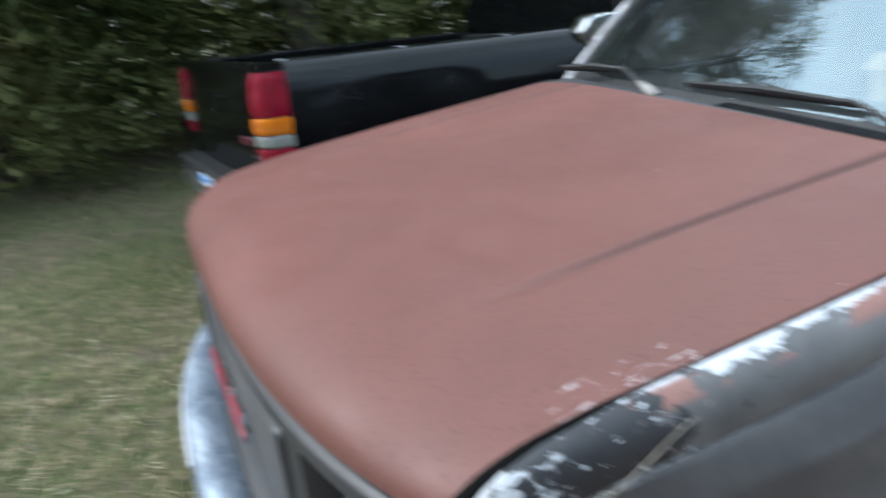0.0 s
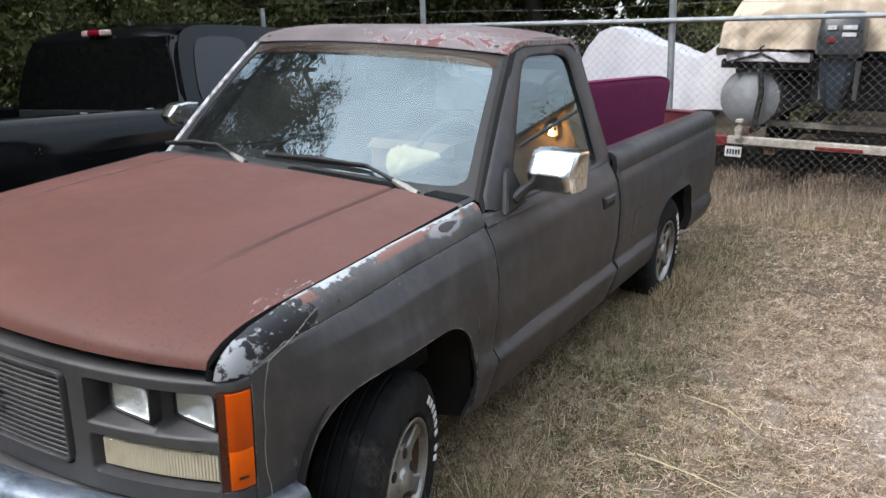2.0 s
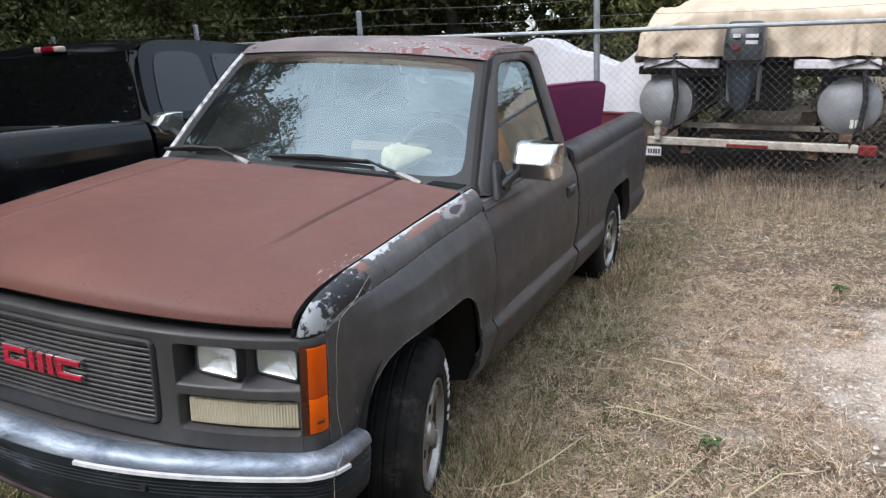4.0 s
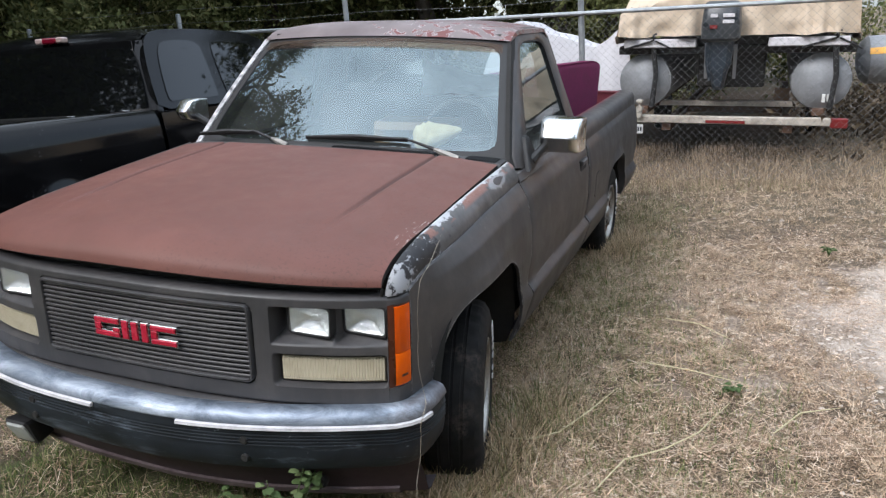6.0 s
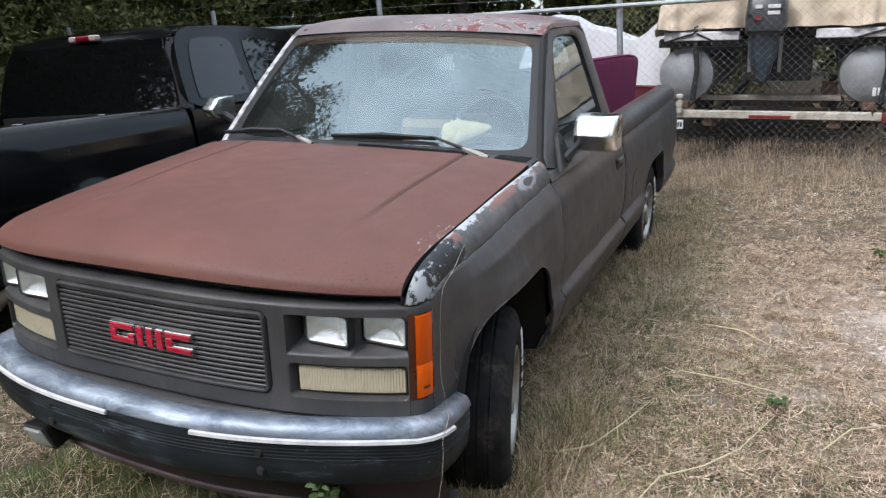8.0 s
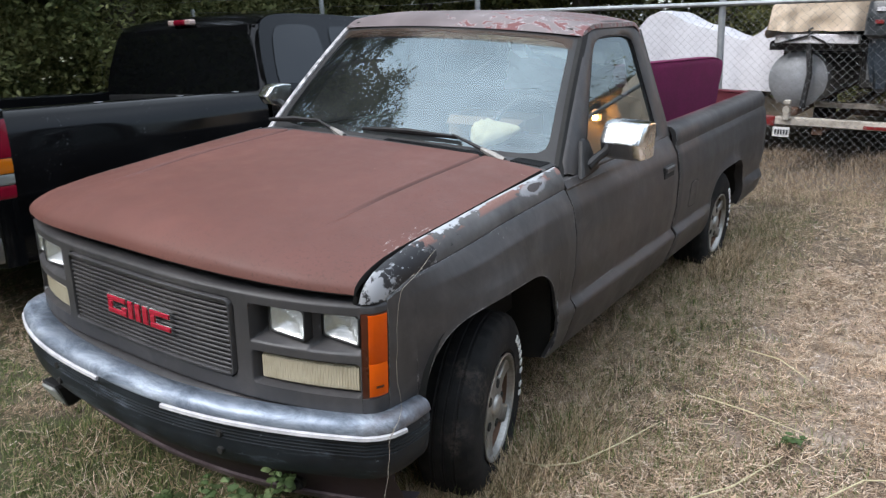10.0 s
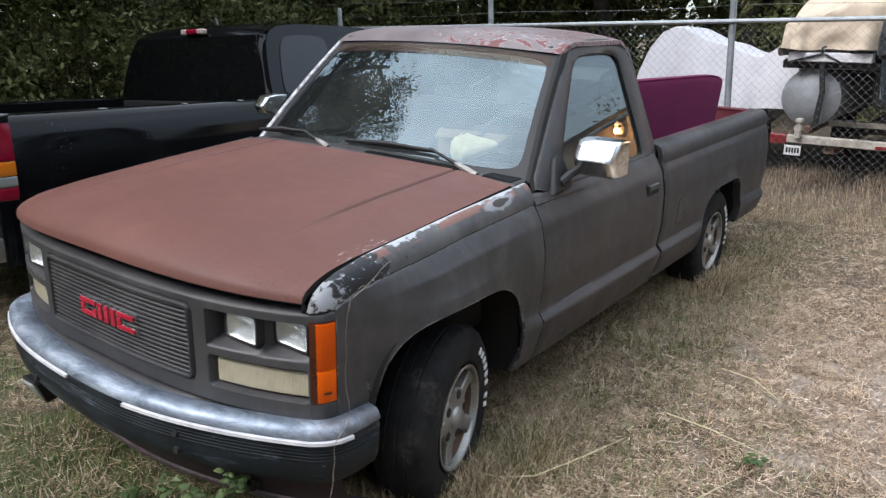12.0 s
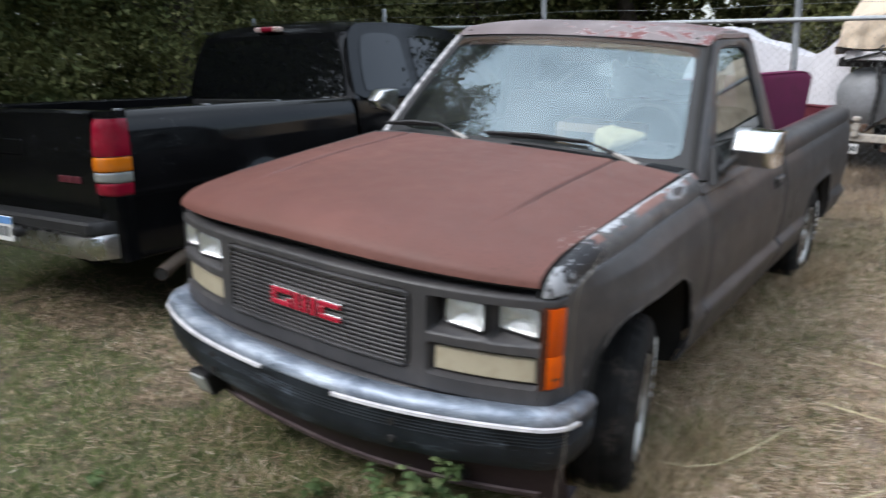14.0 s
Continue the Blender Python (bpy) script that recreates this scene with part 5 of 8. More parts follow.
# wheels
def build_wheel(name, centre, steer, flat, sign):
    """flat: how far the tyre is pressed in at the ground."""
    root = new(name)
    root.parent = truck
    root.matrix_basis = pose(*centre, 0, 0, steer if sign > 0 else 180 + steer)
    R, w = 0.344, 0.104
    floor_z = -R + flat
    prof = [(0.192, -0.085), (0.215, -w), (0.27, -w - 0.008), (0.312, -w + 0.004), (0.334, -0.085), (R - 0.002, -0.066), (R, -0.05), (R, -0.045), (R - 0.004, -0.042), (R - 0.004, -0.034), (R, -0.031), (R, -0.006), (R - 0.004, -0.003), (R - 0.004, 0.003), (R, 0.006), (R, 0.031), (R - 0.004, 0.034), (R - 0.004, 0.042), (R, 0.045), (R, 0.05), (R - 0.002, 0.066), (0.334, 0.085), (0.312, w - 0.004), (0.27, w + 0.008), (0.215, w), (0.192, 0.085)]

    def pressed(g):
        pts = []
        for x, y, z in g.v:
            if z < floor_z + 0.07:
                k = min((floor_z + 0.07 - z) / (0.07 + flat), 1)
                x *= 1 + 0.22 * k
                z = floor_z + 0.07 - (0.07) * (1 - (1 - k) ** 2)
            pts.append((x, y, z))
        g.v = pts
        return g

    # one skin, its shoulders cut by cross grooves
    tb = Geo().turn(prof, (0, 0, 0), (1, 0, 0), 128)
    for i, (x, y, z) in enumerate(tb.v):
        if 0.048 < abs(x) < 0.09 and (i % 128) // 2 % 2:
            tb.v[i] = (x, y * (1 - 0.013), z * (1 - 0.013))
    part("tyre", pressed(tb), M_TYRE, root, "flat black tyre with white sidewall lettering", sharp=28)
    # rim: bright lip, deep dark barrel, five spokes and a drilled hub
    r = Geo().turn([(0.190, 0.093), (0.198, 0.099), (0.199, 0.104), (0.193, 0.106), (0.186, 0.101), (0.181, 0.088), (0.179, 0.078)], (0, 0, 0), (1, 0, 0), 48)
    rim = part("rim", r, M_ALLOY, root, "dull alloy rim with five spokes")
    part("barrel", Geo().turn([(0.180, 0.080), (0.174, 0.050), (0.168, 0.010), (0.160, 0.004), (0.0, 0.0)], (0, 0, 0), (1, 0, 0), 40), M_RUST, rim, "rusty brown rim barrel")
    hub = Geo().turn([(0.110, 0.020), (0.110, 0.072), (0.104, 0.080), (0.060, 0.084), (0.046, 0.086), (0.042, 0.096), (0.034, 0.101), (0.0, 0.102)], (0, 0, 0), (1, 0, 0), 40)
    part("hub", hub, M_ALLOY, rim)
    for k in range(5):
        a = 2 * math.pi * k / 5 + 0.3
        ca, sa = math.cos(a), math.sin(a)
        sp = Geo().loft([[(x0, -hw, z), (x1 - 0.006, -hw, z), (x1, -hw + 0.008, z), (x1, hw - 0.008, z), (x1 - 0.006, hw, z), (x0, hw, z)] for z, hw, x0, x1 in ((0.095, 0.036, 0.04, 0.080), (0.13, 0.028, 0.04, 0.082), (0.16, 0.030, 0.04, 0.086), (0.181, 0.040, 0.05, 0.090))])
        sp.v = [(x, y * ca - z * sa, y * sa + z * ca) for x, y, z in sp.v]
        part("spoke", sp, M_ALLOY, rim, sharp=30)
        c = a + math.pi / 5
        hole = Geo().turn([(0.0, 0.0852), (0.0165, 0.0852), (0.019, 0.080)], (0, 0, 0), (1, 0, 0), 14)
        hole.v = [(x, y - 0.082 * math.sin(c), z + 0.082 * math.cos(c)) for x, y, z in hole.v]
        part("lug_hole", hole, M_WELL, rim)
    # raised white bars where the sidewall writing stands
    if sign > 0:
        for a0, count in ((-84, 6), (-97, 2)):
            for k in range(count):
                a = radians(a0 + k * (8.6 if count == 6 else -8.0))
                b = Geo().box(w + 0.004, w + 0.0105, -0.011, 0.011, -0.015, 0.015, 0.003)
                b.v = [(x, y * math.cos(a) - (z + 0.262) * math.sin(a), y * math.sin(a) + (z + 0.262) * math.cos(a)) for x, y, z in b.v]
                part("sidewall_bar", b, M_WHITE, root)
    return root


build_wheel("front_wheel", (0.800, -0.074, 0.228), 14.0, 0.085, 1)
build_wheel("front_wheel", (-0.775, -0.085, 0.228), 12.5, 0.0, -1)
build_wheel("rear_wheel", (0.79, 2.90, 0.222), 0, 0.085, 1)
build_wheel("rear_wheel", (-0.79, 2.90, 0.222), 0, 0.0, -1)


# mirrors
def build_mirror(sign):
    g = Geo()
    rise = 0.0 if sign > 0 else 0.04
    # cross-section: mirror face at the tail, sloping top, ridge and tucked-in belly
    sec = [(0.925, 1.160), (0.86, 1.164), (0.815, 1.160), (0.792, 1.150), (0.770, 1.118), (0.752, 1.090), (0.750, 1.080), (0.758, 1.060), (0.780, 1.022), (0.80, 1.010), (0.86, 1.006), (0.925, 1.008)]
    rings = []
    for k in np.linspace(-1, 1, 15):
        e = abs(k) ** 5
        x = (0.964 + 0.093 * math.sin(k * math.pi / 2 * 0.98)) if sign > 0 else (1.09 + 0.044 * math.sin(k * math.pi / 2 * 0.98))
        rings.append([(x, 0.925 - (0.925 - y) * (1 - 0.35 * e), 1.085 + rise + (z - 1.085) * (1 - 0.14 * e) * (1.0 if sign > 0 else 0.72)) for y, z in sec])
    g.loft(rings)
    m = part("door_mirror", g if sign > 0 else g.flipped(), M_MIRROR, truck, "chrome door mirror", sharp=24)
    a = Geo().tube([(0.86, 0.70, 0.985), (0.885, 0.735, 1.02), (0.905, 0.79, 1.045), (0.93 if sign > 0 else 1.06, 0.84, 1.05 + rise)], [0.022, 0.018, 0.018, 0.02], 8)
    sail = ((0.613, 0.949), (0.70, 0.953), (0.787, 0.962), (0.775, 1.03), (0.757, 1.083), (0.728, 1.092), (0.696, 1.085), (0.655, 1.02))
    a.loft([[(cab_x(z) + 0.002, y, z) for y, z in sail], [(cab_x(z) + 0.02, y, z) for y, z in sail], [(cab_x(z) + 0.026, 0.70 + (y - 0.70) * 0.86, 1.01 + (z - 1.01) * 0.86) for y, z in sail]])
    part("mirror_bracket", a if sign > 0 else a.flipped(), M_RUBBER, m)
    f = Geo().box(0.885 if sign > 0 else 1.056, 1.04 if sign > 0 else 1.124, 0.926, 0.93, 1.03 + rise * 1.4, 1.138 + rise * 0.3, 0.001)
    part("mirror_glass", f if sign > 0 else f.flipped(), M_MIRROR, m)


build_mirror(1)
build_mirror(-1)


# cab inside
g = Geo()
g.loft([[(x, 0.52, 0.80), (x, 0.52, 0.985 + 0.01 * (1 - (x / 0.75) ** 2)), (x, 0.62, 1.0 + 0.01 * (1 - (x / 0.75) ** 2)), (x, 0.80, 1.005), (x, 0.90, 0.99), (x, 0.93, 0.94), (x, 0.90, 0.75), (x, 0.70, 0.65)] for x in np.linspace(-0.77, 0.77, 12)])
g.box(0.20, 0.56, 0.80, 0.95, 0.98, 1.045, 0.02)
part("dashboard", g, M_DASH, truck, "grey dashboard")
g = Geo()
ring = [Vector((0.38, 1.06, 1.02)) + 0.19 * (math.cos(a) * Vector((1, 0, 0)) + math.sin(a) * Vector((0, 0.45, 0.89))) for a in np.linspace(0, 2 * math.pi, 25)]
g.tube(ring, 0.014, 6, caps=False)
g.tube([ring[0], (0.38, 1.04, 1.015), ring[12]], 0.014, 6)
g.tube([(0.38, 1.05, 1.015), (0.38, 0.86, 0.93)], 0.03, 8)
part("steering_wheel", g, M_RUBBER, truck, "dark steering wheel")
g = Geo().box(-0.72, 0.72, 1.25, 1.74, 0.55, 0.74, 0.05, seg=2).box(-0.72, 0.72, 1.56, 1.74, 0.70, 1.16, 0.05, seg=2)
part("bench_seat", g, M_SEAT, truck, "grey cloth bench seat")
g = Geo().box(-0.06, 0.18, 0.985, 1.01, 1.385, 1.435, 0.01).tube([(0.06, 0.97, 1.44), (0.06, 0.96, 1.475)], 0.008, 6)
part("rearview_mirror", g, M_PLASTIC, truck)
g = Geo().box(-0.62, 0.62, 1.0, 1.72, 1.505, 1.52, 0.005)
part("headliner", g, M_SEAT, truck)

# gauges, vents and visors
g = Geo().box(0.24, 0.52, 0.905, 0.945, 0.90, 1.0, 0.012)
part("gauge_cluster", g, M_RUBBER, truck)
for x in (-0.62, -0.1, 0.62):
    part("air_vent", Geo().box(x - 0.06, x + 0.06, 0.92, 0.94, 0.90, 0.95, 0.006), M_RUBBER, truck)
for s in (1, -1):
    vis = Geo().box(s * 0.34 - 0.2, s * 0.34 + 0.2, 0.985, 1.12, 1.462, 1.476, 0.006)
    part("sun_visor", vis, M_VISOR, truck, "tan cloth sun visor")

# ---------------------------------------------------------------- black pickup parked beside, its tail towards the camera
# its own frame: y forwards from the tailgate, x to its right side
black = thing("black_pickup_truck", pose(-2.925, -0.41, 0.01, -2.0, 0, 3.6), "glossy black extended cab pickup with scratched bedside", "pickup truck")


def black_x(z, y=0.0):
    x = curve_at(z, [0.42, 0.50, 0.62, 0.78, 0.80, 0.95, 1.05, 1.16, 1.22, 1.27], [0.93, 0.955, 0.97, 0.975, 0.985, 0.985, 0.978, 0.965, 0.95, 0.925])
    t = math.hypot((y - 1.12) / 0.46, (z - 0.35) / 0.50)
    return x + 0.022 * math.exp(-((max(t - 1, 0) * 0.45 / 0.06) ** 2))


def build_black_bed(sign):
    yc, hw, top = 1.12, 0.44, 0.80
    ys = np.concatenate([np.linspace(0.125, yc - hw - 0.01, 7), yc - hw * np.cos(np.linspace(0.02, math.pi - 0.02, 30)), np.linspace(yc + hw + 0.01, 2.11, 7)])
    rows = []
    for y in ys:
        low = arch(y, yc, hw, top, 0.36, 2.2) if abs(y - yc) < hw else 0.46
        low = max(low, 0.46)
        zs = np.concatenate([np.linspace(low, 0.84, 10), np.linspace(0.86, 1.27, 16)])
        row = [(black_x(low, y) - 0.06, y, low)] + [(black_x(z, y), y, z) for z in zs] + [(0.90, y, 1.288), (0.84, y, 1.29), (0.82, y, 1.275), (0.82, y, 0.80)]
        rows.append(row)
    g = Geo().grid(rows)
    side = part("bed_side", g if sign > 0 else g.flipped(), M_BLACK, black, "scratched black bedside", sharp=40)
    if sign < 0:
        return
    for y0, y1 in ((0.13, 0.17), (0.74, 0.78), (1.36, 1.385), (1.86, 1.89)):
        c = Geo().box(0.862, 0.905, y0, y1, 1.284, 1.2915, 0.002)
        part("rail_scuff", c, M_ALU, side)


for sign in (1, -1):
    build_black_bed(sign)

g = Geo().box(-0.82, 0.82, 0.05, 2.12, 0.76, 0.80, 0.005).box(-0.82, 0.82, 2.08, 2.12, 0.78, 1.26, 0.005)
part("bed_floor", g, M_DARK, black)
g = Geo()
rows = []
for x in np.linspace(-0.845, 0.845, 14):
    rows.append([(x, 0.075, 0.60), (x, 0.0, 0.60), (x, -0.004, 0.66), (x, 0.012, 0.68), (x, 0.012, 0.80), (x, 0.002, 0.84), (x, -0.004, 1.10), (x, 0.004, 1.22), (x, 0.0, 1.27), (x, 0.02, 1.287), (x, 0.06, 1.287), (x, 0.075, 1.27)])
g.loft(rows)
gate = part("tailgate", g, M_BLACK, black, "black tailgate with small red emblem", sharp=40)
g = Geo().box(-0.17, 0.17, -0.012, 0.004, 1.02, 1.12, 0.01)
part("gate_handle", g, M_BLACK, gate)
for k in range(3):
    g = Geo().box(0.50 + 0.072 * k, 0.56 + 0.072 * k, -0.008, 0.012, 0.885, 0.925, 0.004)
    part("emblem_bar", g, M_MAROON, gate)

# tail lamps: tall, bowed outwards, narrower at the top
for sign in (1, -1):
    lamp = None
    for z0, z1, m in ((1.046, 1.245, M_REDLENS), (0.963, 1.041, M_ORANGELENS), (0.904, 0.958, M_CLEARLENS), (0.83, 0.899, M_REDLENS)):
        rows = []
        for z in np.linspace(z0, z1, 8):
            t = (z - 0.83) / 0.415
            bow = 0.020 * max(math.sin(math.pi * t), 0.0) ** 0.7
            xi = 0.850 + 0.026 * t**1.6
            lip = 0.006 * max(min(1.0, (z - z0) / 0.006, (z1 - z) / 0.006), 0.0)
            rows.append([(xi, 0.05, z), (xi, 0.0 - bow * 0.6 - lip, z), (xi + 0.02, -0.008 - bow - lip, z), (0.93, -0.006 - bow - lip, z), (0.968 + bow * 0.3, 0.012 - lip, z), (0.982 + bow * 0.5 + lip * 0.5, 0.05, z), (0.984 + bow * 0.4 + lip * 0.5, 0.125, z), (0.95, 0.13, z)])
        g = Geo().loft(rows)
        if lamp is None:
            lamp = part("tail_lamp", g if sign > 0 else g.flipped(), m, black, "tall red tail lamp with amber and clear bands", sharp=50)
        else:
            part("lens_band", g if sign > 0 else g.flipped(), m, lamp, sharp=50)
    g = Geo().loft([[(0.848, 0.045, z), (0.87, 0.006, z), (0.93, 0.004, z), (0.972, 0.03, z), (0.98, 0.124, z), (0.90, 0.13, z)] for z in (0.825, 1.25)])
    part("lamp_housing", g if sign > 0 else g.flipped(), M_RUBBER, lamp)
    for z0, z1 in ((0.46, 0.824), (1.251, 1.285)):
        g = Geo().loft([[(0.852, 0.03, z), (0.88, -0.002, z), (0.93, -0.004, z), (0.972, 0.02, z), (0.983, 0.06, z), (0.982, 0.126, z), (0.90, 0.13, z)] for z in (z0, z1)])
        part("rear_corner", g if sign > 0 else g.flipped(), M_BLACK, black)

# bumper
g = Geo()
rows = []
for x in np.linspace(-0.86, 0.86, 24):
    b = 0.16 * ease(abs(x), 0.72, 0.99) ** 2
    rows.append([(x, -0.02 + b * 0.5, 0.50), (x, -0.11 + b, 0.49), (x, -0.13 + b, 0.51), (x, -0.135 + b, 0.57), (x, -0.13 + b, 0.615), (x, -0.11 + b, 0.625), (x, -0.02 + b * 0.5, 0.625)])
g.loft(rows)
bump2 = part("rear_bumper", g, M_DULLCHROME, black, "dirty chrome rear step bumper", sharp=40)
g = Geo()
g.box(-0.90, 0.90, -0.125, 0.02, 0.627, 0.70, 0.015)
part("step_pad", g, M_RUBBER, bump2, "black step pad")
for s in (1, -1):
    ends = ((0.855, -0.128, 0.05), (0.90, -0.112, 0.06), (0.935, -0.075, 0.09), (0.96, -0.01, 0.12), (0.968, 0.05, 0.13))
    g = Geo().loft([[(s * x, y0 + 0.015, 0.49), (s * x, y0, 0.51), (s * x, y0 - 0.004, 0.57), (s * x, y0, 0.615), (s * x, y0 + 0.015, 0.625), (s * x, y1, 0.625), (s * x, y1, 0.49)] for x, y0, y1 in ends], flip=s < 0)
    part("bumper_end", g, M_DULLCHROME, bump2, "dirty chrome bumper end", sharp=40)
    g = Geo().loft([[(s * x, y0 + 0.010, 0.627), (s * x, y0 + 0.002, 0.64), (s * x, y0 + 0.006, 0.685), (s * x, y0 + 0.02, 0.698), (s * x, y1, 0.698), (s * x, y1, 0.627)] for x, y0, y1 in ((0.905, -0.110, 0.06),) + ends[2:]], flip=s < 0)
    part("end_cap", g, M_RUBBER, bump2, "black bumper end cap")
g = Geo().box(-0.10, 0.20, -0.148, -0.138, 0.53, 0.68, 0.004)
plate = part("licence_plate", g, M_WHITE, bump2, "pale blue and white licence plate")
g = Geo().box(-0.098, 0.198, -0.151, -0.147, 0.635, 0.678, 0.001)
part("plate_band", g, plain("plate_blue", (0.10, 0.25, 0.55), (0.16, 0.34, 0.66), 0.5), plate)
for k in range(6):
    g = Geo().box(-0.07 + k * 0.042, -0.045 + k * 0.042, -0.151, -0.147, 0.56, 0.62, 0.001)
    part("plate_bar", g, M_BUMPDARK, plate)
g = Geo().turn([(0.0, 0.03), (0.022, 0.03), (0.028, 0.022), (0.028, 0.004), (0.036, 0.002), (0.036, -0.01)], (0.25, -0.14, 0.60), (0, -1, 0), 16)
part("trailer_socket", g, M_RUBBER, bump2, "round black trailer socket")
g = Geo()
g.tube([(0.90, 0.62, 0.43), (0.98, 0.36, 0.40), (1.08, 0.17, 0.375)], [0.038, 0.038, 0.040], 16, caps=False)
g.tube([(1.078, 0.174, 0.3755), (0.98, 0.36, 0.40)], [0.035, 0.035], 16, slot=1)
part("exhaust_pipe", g, [M_PIPE, M_DARK], black, "rusty exhaust pipe end")

# cab
CAB = Vector((0, 0.10, 0.07))
BC_OUT = [(2.06, 1.20), (2.07, 1.35), (2.10, 1.52), (2.15, 1.68), (2.24, 1.755), (2.42, 1.785), (2.9, 1.795), (3.4, 1.785), (3.72, 1.755), (3.95, 1.62), (4.25, 1.42), (4.50, 1.25), (4.5, 1.20), (3.8, 1.20), (3.1, 1.20), (2.5, 1.20)]


def black_cab_x(z):
    return 0.95 - max(z - 1.18, 0) * 0.29


def build_black_cab(sign):
    g = Geo()
    out = round_off(BC_OUT)
    wins = [[(2.19, 1.27), (2.23, 1.50), (2.29, 1.66), (2.40, 1.70), (2.68, 1.705), (2.80, 1.68), (2.82, 1.62), (2.83, 1.28), (2.81, 1.255), (2.24, 1.25)],
            [(2.96, 1.27), (2.95, 1.55), (2.97, 1.68), (3.02, 1.695), (3.45, 1.69), (3.62, 1.66), (3.85, 1.48), (4.10, 1.30), (4.08, 1.26), (3.0, 1.25)]]
    base = len(g.v)
    g.v.extend([(black_cab_x(z), y, z) for y, z in out])
    g.face([base + i for i in range(len(out))][::-1])
    g.grid([[(black_cab_x(z) - 0.05, y, z) for y, z in out], [(black_cab_x(z), y, z) for y, z in out]], loop=True)
    # lower body of the cab and front fender
    rows = []
    for y in np.linspace(2.045, 5.35, 30):
        zl = 0.45 if y < 4.0 or y > 4.9 else 0.45 + 0.42 * math.sin(math.pi * (y - 4.0) / 0.9)
        k = ease(y, 5.0, 5.4) * 0.10
        rows.append([(black_x(z) - k, y, z) for z in np.linspace(zl, 1.18, 14)] + [(0.93 - k, y, 1.20), (0.80, y, 1.21 if y < 4.4 else 1.16)])
    g.grid(rows)
    cab = part("cab_side", g if sign > 0 else g.flipped(), M_BLACK, black, "black cab side")
    cab.location = CAB
    for w in wins:
        r = round_off(w)
        h = Geo()
        h.v = [(black_cab_x(z) + 0.006, y, z) for y, z in r]
        h.face(list(range(len(r)))[::-1])
        h.grid([[(black_cab_x(z) - 0.004, y, z) for y, z in r], [(black_cab_x(z) + 0.006, y, z) for y, z in r]], loop=True)
        part("side_window", h if sign > 0 else h.flipped(), M_DARKGLASS, cab, "dark tinted side window")
    m = Geo().loft([[(0.97, 3.95, 1.22), (1.22, 3.97, 1.20), (1.25, 3.97, 1.42), (0.99, 3.95, 1.42)], [(0.97, 4.06, 1.25), (1.19, 4.08, 1.24), (1.2, 4.08, 1.38), (0.99, 4.06, 1.38)]])
    part("door_mirror", m if sign > 0 else m.flipped(), M_PLASTIC, cab)


def dark_glass():
    n = Nodes("dark_tinted_glass")
    n.bump(n.noise(3, 2), 0.02, 0.01)
    return n.set((0.004, 0.0045, 0.005), 0.03, 0.0, 0.15, 0.45, 0.02)


M_DARKGLASS = dark_glass()
for sign in (1, -1):
    build_black_cab(sign)
# roof, back wall and rear window
g = Geo()
rows = []
for u in np.linspace(-1, 1, 17):
    rows.append([(0.775 * u, 2.15 - 0.02 * u * u, 1.70 - 0.02 * u**4), (0.775 * u, 2.20, 1.765 - 0.03 * u**4)] + [(0.775 * u, y, z - 0.035 * u**4) for y, z in ((2.32, 1.80), (2.6, 1.815), (3.0, 1.82), (3.4, 1.81), (3.72, 1.775))])
g.grid(rows, flip=False)
part("roof", g, M_BLACK, black, sharp=50).location = CAB
g = Geo()
g.loft([[(x, 2.06, 1.18), (x, 2.03, 1.18), (x, 2.13, 1.70), (x, 2.17, 1.70)] for x in (-0.75, 0.75)])
g.loft([[(-0.94, 2.05, 0.5), (0.94, 2.05, 0.5), (0.94, 2.05, 1.20), (-0.94, 2.05, 1.20)], [(-0.94, 2.08, 0.5), (0.94, 2.08, 0.5), (0.94, 2.08, 1.20), (-0.94, 2.08, 1.20)]])
g.loft([[(s * 0.945, 2.055, 1.18), (s * 0.85, 2.035, 1.18), (s * 0.72, 2.128, 1.70), (s * 0.79, 2.16, 1.70)] for s in (1,)] + [[(0.945, 2.10, 1.18), (0.85, 2.08, 1.18), (0.72, 2.17, 1.70), (0.79, 2.2, 1.70)]])
g.loft([[(-0.945, 2.055, 1.18), (-0.85, 2.035, 1.18), (-0.72, 2.128, 1.70), (-0.79, 2.16, 1.70)], [(-0.945, 2.10, 1.18), (-0.85, 2.08, 1.18), (-0.72, 2.17, 1.70), (-0.79, 2.2, 1.70)]])
part("cab_back", g, M_BLACK, black).location = CAB
pts = round_off([(-0.87, 1.215), (-0.82, 1.19), (0.82, 1.19), (0.87, 1.215), (0.765, 1.60), (0.70, 1.665), (-0.70, 1.665), (-0.765, 1.60)], 2)
g = Geo()
g.v = [(x, 2.03 - 0.01 + (z - 1.18) * 0.192, z) for x, z in pts]
g.face(list(range(len(pts))))
g.grid([[(x, 2.045 + (z - 1.18) * 0.192, z) for x, z in pts], [(x, 2.02 + (z - 1.18) * 0.192, z) for x, z in pts]], loop=True, flip=True)
part("rear_window", g, M_DARKGLASS, black, "dark tinted rear window").location = CAB
g = Geo().box(-0.065, 0.065, 2.10, 2.17, 1.722, 1.765, 0.01)
brk = part("brake_lamp", g, M_REDLENS, black, "centre brake lamp, red with clear ends")
brk.location = CAB
for s in (1, -1):
    g = Geo().box(min(s * 0.066, s * 0.13), max(s * 0.066, s * 0.13), 2.10, 2.17, 1.722, 1.765, 0.01)
    part("cargo_lamp", g, M_CARGO, brk)
g = Geo()
